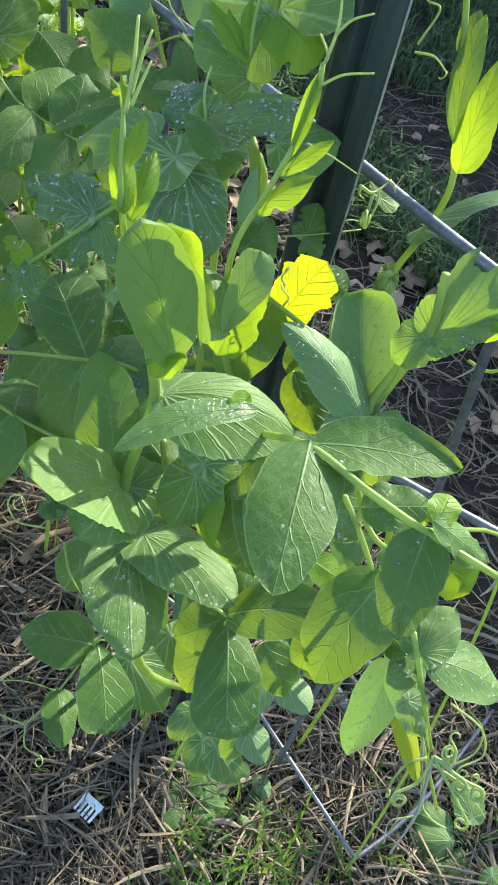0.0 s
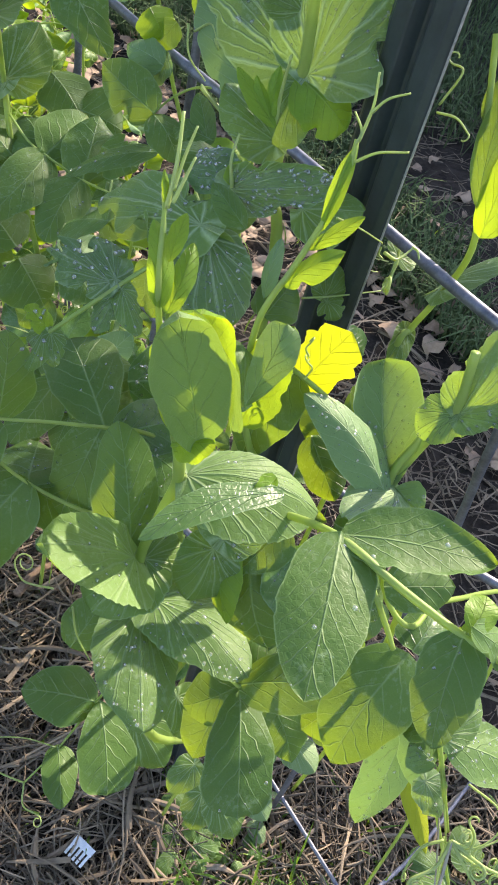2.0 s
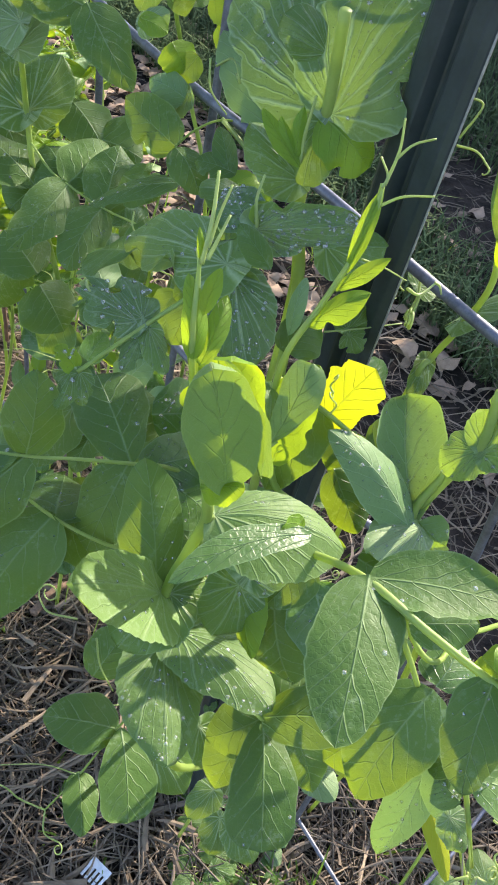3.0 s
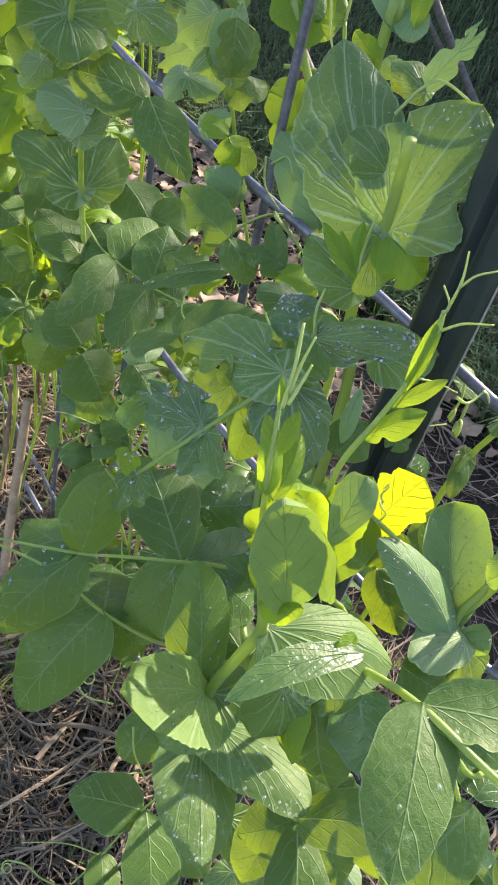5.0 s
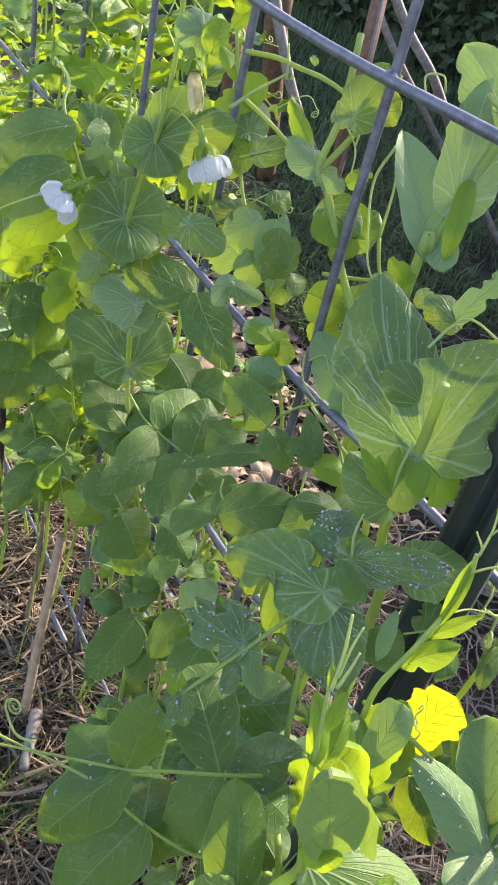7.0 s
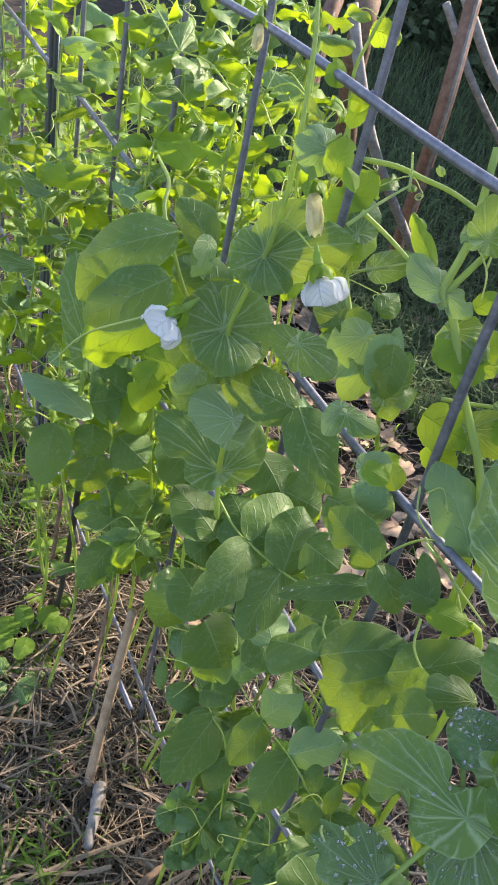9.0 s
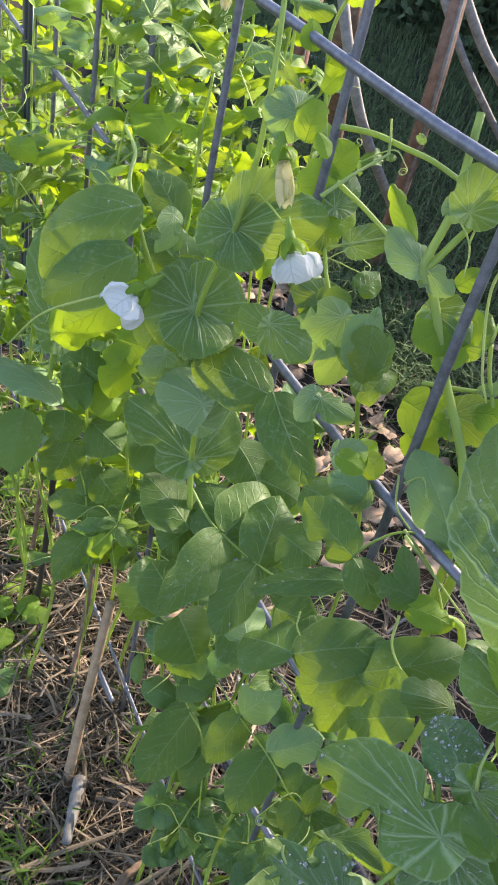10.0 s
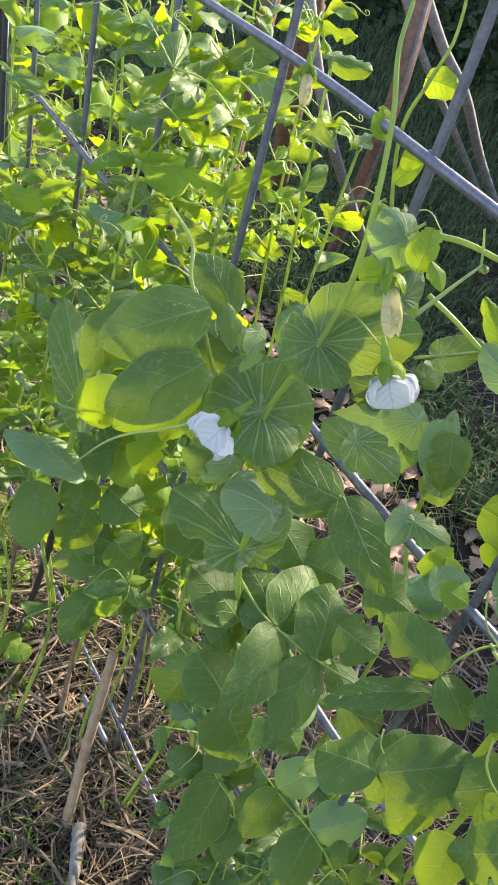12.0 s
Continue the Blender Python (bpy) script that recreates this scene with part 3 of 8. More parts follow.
def build_lawn():
    """Long rough grass in the shade beyond the bed."""
    rng = random.Random(9)
    verts, faces = [], []
    for _ in range(72000):
        x = 1.15 + 2.5 * rng.random() ** 1.4
        y = rng.uniform(-0.9 - x * 0.8, 2.4 + x * 1.4)
        if noise.noise(Vector((x * 2.2, y * 2.2, 5))) + (x - 1.15) * 0.5 < 0.0:
            continue
        h = rng.uniform(0.04, 0.13)
        a = rng.uniform(0, 6.28)
        d = Vector((math.cos(a), math.sin(a), 0))
        w = Vector((-d.y, d.x, 0)) * rng.uniform(0.0012, 0.003)
        b = Vector((x, y, -0.015))
        m = b + d * h * 0.25 + Vector((0, 0, h * 0.7))
        e = b + d * h * rng.uniform(0.5, 1.0) + Vector((0, 0, h * rng.uniform(0.5, 1.0)))
        k = len(verts)
        verts += [tuple(b - w), tuple(b + w), tuple(m + w * 0.8), tuple(m - w * 0.8), tuple(e)]
        faces += [(k, k + 1, k + 2, k + 3), (k + 3, k + 2, k + 4)]
    me = bpy.data.meshes.new("rough_grass")
    me.from_pydata(verts, [], faces)
    me.materials.append(M_LAWN)
    tagged(new("rough_grass", me), "long dark green grass in shade behind the bed", "grass", kind="stuff")


build_lawn()


def rod(name, label, cat, pts, r0, r1, mat, group="", wob=0.0, sides=8):
    rng = random.Random(len(name) + int(1000 * abs(pts[0][0])))
    path = spline(pts, 14 * max(1, len(pts) - 1))
    if wob:
        path = [p + Vector((rng.uniform(-1, 1), rng.uniform(-1, 1), rng.uniform(-1, 1))) * wob for p in path]
    bm = bmesh.new()
    tube(bm, path, r0, r1, sides)
    return tagged(link(name, bm, mat), label, cat, group)


def stake(label, pts, r0, r1, strip):
    """A square-hewn wooden stake with a paler split face along one arris."""
    ob = thing("wooden_stake", label, "stake", "garden stakes")
    path = spline(pts, 20)
    bm = bmesh.new()
    tube(bm, path, r0, r1, 5)
    link("shaft", bm, M_RUST, ob)
    bm = bmesh.new()
    off = Vector(strip)
    tube(bm, [p + off * (r0 + (r1 - r0) * i / 20) for i, p in enumerate(path)], r0 * 0.30, r1 * 0.30, 5)
    link("split_face", bm, M_GREYSTICK, ob, "pale split face of the wood")
    return ob



def flower(plant, top, low, size, petal):
    """A nodding pea bloom: calyx with sepals, an upright standard, two wings and a keel."""
    mat = {"M_PETAL": M_PETAL, "M_CREAM": M_CREAM}[petal]
    top, low = Vector(top), Vector(low)
    d = (low - top).normalized()
    away = Vector((-0.62, -0.58, 0.35))
    away = (away - d * away.dot(d)).normalized()
    side = d.cross(away)
    head = new("flower")
    head.parent = plant
    head["label"] = "white nodding pea bloom" if petal == "M_PETAL" else "cream closed pea bud"
    base = top + d * size * 0.35

    def petal_part(name, b, t, n, w, shape, bend, fold, m):
        _seed[0] += 1
        bm = bmesh.new()
        blade(bm, b, t, n, w, shape, bend, fold, 0.10, 0.06, 0, 14, 10, _seed[0], twist=0.0)
        link(name, bm, m, head)

    closed = petal != "M_PETAL"

    def skirt(name, arc, wide, drop, flat, turn, seed):
        """A frilled petal hanging round the axis."""
        rng = random.Random(seed)
        p, q = rng.uniform(0, 6.28), rng.uniform(0, 6.28)
        bm = bmesh.new()
        uvl, rml = bm.loops.layers.uv.new("blade"), bm.loops.layers.uv.new("rim")
        rows = []
        for i in range(9):
            s = i / 8
            row = []
            for j in range(25):
                th = -arc + 2 * arc * j / 24
                r = size * (0.13 + wide * s ** 0.7) * (1 - (0.55 * s ** 4 if closed else 0.0)) * (1 + 0.06 * s * math.sin(5 * th + p) + 0.03 * s * math.sin(11 * th + q))
                o = side * math.sin(th + turn) + away * math.cos(th + turn) * flat
                row.append((bm.verts.new(base + o * r + d * size * (drop * s + 0.05 * s * math.sin(4 * th + q) - 0.03 * s * (th / arc) ** 2)), s, th * 0.2))
            rows.append(row)
        for i in range(8):
            for j in range(24):
                quad = (rows[i][j], rows[i + 1][j], rows[i + 1][j + 1], rows[i][j + 1])
                f = bm.faces.new([v[0] for v in quad])
                for lp, v in zip(f.loops, quad):
                    lp[uvl].uv = (v[1], v[2])
                    lp[rml].uv = (v[1], v[2])
        link(name, bm, mat, head)

    _seed[0] += 1
    if closed:
        skirt("standard", 2.5, 0.20, 1.15, 0.6, 2.6, _seed[0])
        for s in (-1, 1):
            skirt("wing", 1.25, 0.12, 0.9, 0.55, s * 0.9, _seed[0] * 3 + s)
    else:
        for k, (turn, out, far, wide) in enumerate(((0.0, 0.42, 0.74, 0.98), (1.15, 0.46, 0.70, 0.84), (-1.15, 0.46, 0.70, 0.84), (2.3, 0.40, 0.62, 0.80), (-2.3, 0.40, 0.62, 0.80))):
            o = away * math.cos(turn) * 0.75 + side * math.sin(turn)
            petal_part("standard" if k == 0 else "wing", base, base + d * size * far + o * size * out, o - d * 0.3, size * wide, "obovate", 0.30, 0.05, mat)
    petal_part("keel", base, base + d * size * 0.66 + away * size * 0.10, away, size * 0.40, "round", 0.2, 0.4, mat)
    for k in range(5):
        a = 2 * math.pi * k / 5
        o = (side * math.cos(a) + away * math.sin(a))
        petal_part("sepal", top, top + d * size * 0.60 + o * size * 0.36, o, size * 0.30, "ovate", 0.22, 0.1, M_YOUNG)
    bm = bmesh.new()
    tube(bm, spline([top - d * size * 0.45 - away * size * 0.12, top - d * size * 0.2, top, top + d * size * 0.22, top + d * size * 0.4], 12), 0.0009, size * 0.21, 12)
    link("calyx", bm, M_YOUNG, head)


def wild_plant(x, y, height, seed, lush=1.0, tones=("leaf", "stip", "young"), label="leafy pea plant climbing the trellis", lean=(0.0, 0.0), low=0.0, size=1.0, step=0.055, shade=0.0):
    """A whole climbing pea plant: stem, paired stipules, compound leaves and tendrils at each joint."""
    rng = random.Random(seed)
    p = thing("pea_plant", label, "pea plant", "pea plants on the trellis")
    n = max(3, int(height / step))
    pts = []
    for i in range(n + 1):
        t = i / n
        pts.append(Vector((x + lean[0] * t + 0.02 * math.sin(2.1 * t * 3 + seed), y + lean[1] * t + 0.02 * math.cos(2.7 * t * 2 + seed), height * t - 0.01)))
    stem(p, pts, 0.0028 * size, 0.0013, n=3 * n)
    for i in range(1, n + 1):
        c = pts[i]
        if c.z < low:
            continue
        az = rng.uniform(0, 6.28)
        for s in (0, math.pi):
            if rng.random() > lush:
                continue
            a = az + 1.57 + s + rng.uniform(-0.4, 0.4)
            d = Vector((math.cos(a), math.sin(a), rng.uniform(-0.2, 0.5)))
            ln = rng.uniform(0.032, 0.064) * size
            nn = Vector((rng.uniform(-1, 0.7), rng.uniform(-1, 0.7), rng.uniform(-0.1, 1)))
            # shade turns the blade edge-on to the sun to keep it dark
            nn -= SUN_DIR * (nn.dot(SUN_DIR) * shade)
            leaf(p, c, c + d.normalized() * ln, nn, ln * rng.uniform(0.40, 0.66), rng.choice(("stip", "ovate", "ovate", "ovate", "long")), rng.choice(tones), name="stipule", bend=rng.uniform(-0.25, 0.3), fold=rng.choice((-0.3, 0.1, 0.5, 0.9)), ruffle=0.34, fine=False, notch=rng.choice((0, 0.2, 0.4, 0.7)), curl=rng.uniform(-0.4, 0.5), skew=rng.uniform(-0.3, 0.3))
        if rng.random() > lush:
            continue
        d = Vector((math.cos(az), math.sin(az), rng.uniform(0.1, 0.6))).normalized()
        ln = rng.uniform(0.05, 0.085) * size
        e = c + d * ln + Vector((0, 0, -0.01))
        stem(p, [c, c + d * ln * 0.5 + Vector((0, 0, 0.006)), e], 0.0009, 0.0007, name="petiole", n=6)
        sd = d.cross(Vector((0, 0, 1))).normalized()
        for f in (0.55, 1.0):
            q = c.lerp(e, f) + Vector((0, 0, 0.006 * (1 - f)))
            for s in (-1, 1):
                if rng.random() > lush + 0.1:
                    continue
                ll = rng.uniform(0.028, 0.054) * size
                dd = (sd * s + d * 0.5 + Vector((0, 0, rng.uniform(-0.5, 0.25)))).normalized()
                nn = Vector((rng.uniform(-1, 0.6), rng.uniform(-1, 0.6), rng.uniform(0.1, 1)))
                nn -= SUN_DIR * (nn.dot(SUN_DIR) * shade)
                leaf(p, q, q + dd * ll, nn, ll * rng.uniform(0.46, 0.62), rng.choice(("leaf", "ovate", "obovate")), rng.choice(tones), name="leaflet", bend=rng.uniform(-0.25, 0.3), fold=rng.choice((-0.2, 0.1, 0.4, 0.8)), ruffle=0.3, fine=False, notch=rng.choice((0, 0, 0.2, 0.5)), curl=rng.uniform(-0.3, 0.4))
        tendril(p, [e, e + d * 0.03 + Vector((0, 0, 0.012)), e + d * 0.05 + sd * 0.012], 0.0005, rng.choice((0, 1, 2)), 0.004)
        if rng.random() < 0.5:
            tendril(p, [e, e + sd * 0.02 + Vector((0, 0, 0.02)), e + d * 0.03 + sd * 0.04 + Vector((0, 0, 0.01))], 0.0005, rng.choice((0, 1.5)), 0.004)
    return p


# ---------------------------------------------------------------- pea plants

pea_a = thing("pea_plant", "tall pea plant with big clasping stipules and bright young shoot", "pea plant", "pea plants on the trellis")
stem(pea_a, [(0.330, 0.260, -0.010), (0.241, 0.197, 0.259), (0.136, 0.145, 0.519), (0.141, 0.174, 0.589), (0.132, 0.172, 0.648), (0.132, 0.164, 0.692), (0.132, 0.158, 0.723), (0.130, 0.163, 0.746)], 0.0027, 0.0021)
stem(pea_a, [(0.132, 0.158, 0.723), (0.130, 0.163, 0.746), (0.119, 0.161, 0.783), (0.115, 0.162, 0.809), (0.119, 0.170, 0.828)], 0.0017, 0.0006)
leaf(pea_a, (0.129, 0.171, 0.654), (0.083, 0.167, 0.700), (0.28, -0.28, 0.92), 0.0397, "stip", tone="waxy", bend=0.04, fold=0.0, drops=26, ruffle=0.06, fine=True, name="stipule", skew=-0.25, curl=0.12, twist=0.0)
leaf(pea_a, (0.130, 0.177, 0.652), (0.137, 0.210, 0.698), (-0.24, -0.68, 0.70), 0.0285, "leaf", bend=0.05, drops=26, ruffle=0.08, name="leaflet", twist=0.1)
leaf(pea_a, (0.133, 0.171, 0.651), (0.149, 0.161, 0.645), (-0.26, -0.50, 0.83), 0.0293, "stip", tone="stip", drops=8, ruffle=0.15, name="stipule", twist=0.0)
leaf(pea_a, (0.141, 0.176, 0.595), (0.114, 0.124, 0.591), (0.13, -0.13, 0.98), 0.0423, "stip", tone="waxy", bend=0.1, drops=110, ruffle=0.1, fine=True, name="stipule", curl=-0.15, twist=0.0)
leaf(pea_a, (0.147, 0.176, 0.599), (0.163, 0.118, 0.599), (0.09, -0.10, 0.99), 0.0387, "stip", tone="waxy", bend=0.12, drops=120, ruffle=0.1, fine=True, name="stipule", fold=0.15, twist=0.0)
leaf(pea_a, (0.134, 0.173, 0.650), (0.107, 0.165, 0.636), (-0.29, -0.33, 0.90), 0.0368, "stip", tone="stip", drops=12, ruffle=0.09, name="stipule", twist=0.0, back=0.25)
leaf(pea_a, (0.134, 0.158, 0.722), (0.180, 0.130, 0.708), (-0.05, -0.23, 0.97), 0.0336, "stip", tone="waxy", bend=0.14, drops=46, ruffle=0.06, fine=True, name="stipule", skew=0.3, fold=0.25, twist=-0.15, back=0.05)
# darker blue tone stands in for shade and sky reflection on this blade
leaf(pea_a, (0.158, 0.133, 0.728), (0.104, 0.137, 0.731), (-0.03, -0.11, 0.99), 0.0127, "leaf", tone="blue", bend=0.05, fold=0.1, drops=10, ruffle=0.05, fine=True, name="stipule", twist=0.2)
leaf(pea_a, (0.158, 0.138, 0.729), (0.146, 0.135, 0.725), (-0.40, -0.86, 0.32), 0.0093, "stip", tone="young", bend=0.12, fold=0.4, drops=0, ruffle=0.15, fine=True, name="stipule")
leaf(pea_a, (0.133, 0.153, 0.742), (0.122, 0.164, 0.800), (-0.35, -0.43, 0.83), 0.0224, "obovate", tone="shoot", bend=0.06, fold=-0.32, ruffle=0.05, name="leaflet", label="folded translucent young stipule", curl=0.35, twist=0.1)
leaf(pea_a, (0.135, 0.158, 0.736), (0.140, 0.172, 0.786), (-0.63, -0.60, 0.50), 0.0264, "obovate", tone="young", bend=0.1, fold=0.35, notch=0.3, ruffle=0.08, name="leaflet", label="backlit young stipule with lit margin", curl=0.3)
# flap set facing the sun as a blocker that shades the front stipule
leaf(pea_a, (0.137, 0.143, 0.760), (0.128, 0.161, 0.797), (0.74, 0.10, 0.67), 0.0195, "leaf", tone="shoot", bend=0.1, fold=0.1, ruffle=0.15, name="leaflet", label="folded translucent young stipule", notch=0.5)
leaf(pea_a, (0.129, 0.158, 0.740), (0.135, 0.147, 0.750), (-0.86, 0.07, 0.51), 0.0131, "stip", tone="young", bend=0.1, fold=0.3, notch=0.4, ruffle=0.15, name="stipule")
leaf(pea_a, (0.117, 0.159, 0.801), (0.129, 0.168, 0.815), (-0.39, -0.59, 0.71), 0.0071, tone="young", fold=0.4, ruffle=0.16, name="leaflet")
leaf(pea_a, (0.115, 0.160, 0.803), (0.118, 0.172, 0.822), (-0.36, -0.75, 0.55), 0.0073, tone="young", fold=0.35, ruffle=0.17, name="leaflet")
leaf(pea_a, (0.118, 0.163, 0.815), (0.125, 0.168, 0.825), (-0.45, -0.67, 0.58), 0.0051, "long", tone="young", ruffle=0.06, name="leaflet")
leaf(pea_a, (0.119, 0.170, 0.828), (0.120, 0.174, 0.835), (-0.20, -0.84, 0.50), 0.0021, "long", tone="young", ruffle=0.16, name="leaflet")
tendril(pea_a, [(0.119, 0.169, 0.827), (0.123, 0.173, 0.837), (0.127, 0.179, 0.847)], 0.0006, 0, 0.004)
tendril(pea_a, [(0.121, 0.170, 0.831), (0.125, 0.173, 0.838), (0.129, 0.175, 0.845)], 0.0005, 0, 0.004)
tendril(pea_a, [(0.120, 0.168, 0.829), (0.123, 0.169, 0.834), (0.127, 0.171, 0.839)], 0.0005, 0, 0.004)
tendril(pea_a, [(0.118, 0.167, 0.821), (0.119, 0.170, 0.826), (0.119, 0.172, 0.830)], 0.0005, 0, 0.004)
stem(pea_a, [(0.133, 0.158, 0.722), (0.155, 0.148, 0.704), (0.165, 0.131, 0.713), (0.159, 0.104, 0.738), (0.162, 0.079, 0.742), (0.168, 0.057, 0.743), (0.178, 0.035, 0.742)], 0.0017, 0.0012, name="petiole")
leaf(pea_a, (0.158, 0.104, 0.740), (0.119, 0.067, 0.730), (-0.26, -0.17, 0.95), 0.0293, "leaf", bend=0.07, fold=0.12, drops=10, notch=0.06, ruffle=0.05, name="leaflet", twist=0.05, tone="leaf")
leaf(pea_a, (0.160, 0.104, 0.739), (0.195, 0.070, 0.739), (-0.03, -0.11, 0.99), 0.0240, "leaf", tone="leaf", bend=0.08, fold=-0.06, drops=8, notch=0.12, ruffle=0.06, name="leaflet", twist=0.1, curl=0.15)
leaf(pea_a, (0.168, 0.057, 0.744), (0.148, 0.039, 0.723), (-0.51, -0.24, 0.82), 0.0203, "leaf", bend=0.08, fold=0.2, drops=4, notch=0.1, ruffle=0.07, name="leaflet", twist=0.1)
leaf(pea_a, (0.166, 0.056, 0.752), (0.186, 0.044, 0.731), (-0.01, -0.50, 0.87), 0.0115, "leaf", tone="waxy", bend=0.1, notch=0.3, ruffle=0.19, name="leaflet", fold=0.25)
leaf(pea_a, (0.168, 0.056, 0.750), (0.179, 0.062, 0.751), (-0.07, -0.12, 0.99), 0.0103, "round", tone="young", ruffle=0.12, name="stipule")
stem(pea_a, [(0.144, 0.177, 0.597), (0.154, 0.151, 0.589), (0.165, 0.121, 0.587)], 0.0012, 0.0009, name="petiole")
leaf(pea_a, (0.165, 0.121, 0.586), (0.138, 0.076, 0.568), (-0.21, -0.20, 0.96), 0.0326, "obovate", bend=0.1, fold=0.1, drops=12, ruffle=0.05, name="leaflet", twist=0.05)
leaf(pea_a, (0.166, 0.122, 0.588), (0.202, 0.082, 0.615), (-0.52, -0.04, 0.86), 0.0277, "leaf", bend=0.12, drops=8, ruffle=0.07, name="leaflet", twist=0.0)
leaf(pea_a, (0.166, 0.123, 0.587), (0.198, 0.124, 0.594), (-0.21, -0.20, 0.96), 0.0250, drops=8, ruffle=0.12, name="leaflet")
stem(pea_a, [(0.146, 0.172, 0.571), (0.144, 0.184, 0.509), (0.136, 0.197, 0.451), (0.109, 0.191, 0.424), (0.084, 0.186, 0.411)], 0.001, 0.0006, name="petiole")
leaf(pea_a, (0.136, 0.197, 0.451), (0.099, 0.224, 0.456), (-0.13, -0.36, 0.93), 0.0349, "leaf", bend=0.1, ruffle=0.13, name="leaflet", fold=0.2, twist=0.0)
leaf(pea_a, (0.138, 0.195, 0.452), (0.120, 0.149, 0.432), (-0.08, -0.38, 0.92), 0.0347, "obovate", bend=0.1, ruffle=0.06, name="leaflet", twist=0.0, fold=0.14)
leaf(pea_a, (0.109, 0.192, 0.425), (0.095, 0.158, 0.420), (-0.03, -0.29, 0.96), 0.0221, "leaf", bend=0.1, ruffle=0.06, name="leaflet", twist=0.0)
leaf(pea_a, (0.161, 0.193, 0.416), (0.171, 0.157, 0.386), (-0.22, -0.42, 0.88), 0.0404, "stip", bend=0.1, ruffle=0.1, name="leaflet")
leaf(pea_a, (0.121, 0.206, 0.522), (0.146, 0.214, 0.544), (-0.44, -0.56, 0.70), 0.0267, ruffle=0.18, name="leaflet")
tendril(pea_a, [(0.084, 0.186, 0.411), (0.073, 0.198, 0.415), (0.066, 0.205, 0.429), (0.058, 0.212, 0.429)], 0.0005, 1.5, 0.004)
tendril(pea_a, [(0.084, 0.186, 0.411), (0.079, 0.176, 0.404), (0.084, 0.165, 0.408)], 0.0005, 1, 0.004)
tendril(pea_a, [(0.109, 0.191, 0.424), (0.091, 0.205, 0.432), (0.067, 0.216, 0.437)], 0.0004, 0, 0.004)
tendril(pea_a, [(0.116, 0.198, 0.582), (0.116, 0.192, 0.564), (0.120, 0.183, 0.547)], 0.0005, 0, 0.004)
tendril(pea_a, [(0.116, 0.219, 0.568), (0.105, 0.229, 0.568), (0.103, 0.236, 0.571)], 0.0005, 1.2, 0.006)
leaf(pea_a, (0.156, 0.152, 0.675), (0.180, 0.159, 0.689), (-0.39, -0.36, 0.85), 0.0301, "stip", tone="blue", drops=50, ruffle=0.14, name="stipule")
leaf(pea_a, (0.155, 0.154, 0.668), (0.143, 0.149, 0.644), (-0.69, -0.57, 0.44), 0.0284, "stip", drops=5, ruffle=0.18, name="stipule")
leaf(pea_a, (0.165, 0.161, 0.673), (0.156, 0.132, 0.641), (-0.93, -0.12, 0.36), 0.0202, "stip", tone="young", ruffle=0.07, name="stipule")
leaf(pea_a, (0.171, 0.148, 0.661), (0.171, 0.120, 0.622), (-0.68, -0.60, 0.42), 0.0377, bend=0.1, drops=4, ruffle=0.18, name="leaflet")
leaf(pea_a, (0.183, 0.139, 0.670), (0.183, 0.114, 0.639), (-0.44, -0.69, 0.57), 0.0290, tone="blue", drops=20, ruffle=0.17, name="leaflet")
leaf(pea_a, (0.189, 0.130, 0.586), (0.198, 0.113, 0.581), (0.08, -0.26, 0.96), 0.0250, drops=8, ruffle=0.1, name="leaflet")
leaf(pea_a, (0.195, 0.146, 0.572), (0.209, 0.132, 0.573), (-0.31, -0.28, 0.91), 0.0176, "stip", tone="under", ruffle=0.07, name="stipule")
leaf(pea_a, (0.221, 0.134, 0.472), (0.229, 0.106, 0.473), (-0.11, -0.02, 0.99), 0.0274, "stip", tone="under", ruffle=0.16, name="stipule")
leaf(pea_a, (0.219, 0.139, 0.446), (0.229, 0.117, 0.466), (-0.42, 0.48, 0.77), 0.0228, "round", tone="under", ruffle=0.2, name="stipule")
leaf(pea_a, (0.240, 0.123, 0.427), (0.244, 0.096, 0.425), (-0.21, -0.20, 0.96), 0.0235, "stip", tone="under", fold=0.3, name="stipule")
leaf(pea_a, (0.234, 0.130, 0.413), (0.214, 0.124, 0.397), (-0.21, -0.20, 0.96), 0.0218, "stip", tone="under", fold=0.3, name="stipule")
leaf(pea_a, (0.229, 0.125, 0.353), (0.230, 0.100, 0.339), (-0.21, -0.20, 0.96), 0.0250, "stip", tone="under", fold=0.3, name="stipule")
leaf(pea_a, (0.225, 0.125, 0.351), (0.209, 0.124, 0.326), (-0.21, -0.20, 0.96), 0.0227, "stip", tone="leaf", fold=0.3, name="stipule")
leaf(pea_a, (0.217, 0.152, 0.283), (0.199, 0.135, 0.261), (-0.21, -0.20, 0.96), 0.0285, "stip", tone="leaf", fold=0.3, name="stipule")
leaf(pea_a, (0.223, 0.144, 0.281), (0.227, 0.111, 0.263), (-0.21, -0.20, 0.96), 0.0303, "stip", tone="leaf", fold=0.3, name="stipule")
leaf(pea_a, (0.207, 0.161, 0.335), (0.184, 0.157, 0.318), (-0.21, -0.20, 0.96), 0.0241, "stip", tone="leaf", fold=0.3, name="stipule")
leaf(pea_a, (0.168, 0.124, 0.582), (0.145, 0.135, 0.561), (-0.24, -0.25, 0.94), 0.0265, "leaf", tone="leaf", fold=0.2, name="leaflet")
leaf(pea_a, (0.174, 0.135, 0.539), (0.153, 0.123, 0.505), (-0.18, -0.34, 0.92), 0.0279, "leaf", tone="leaf", fold=0.2, name="leaflet")
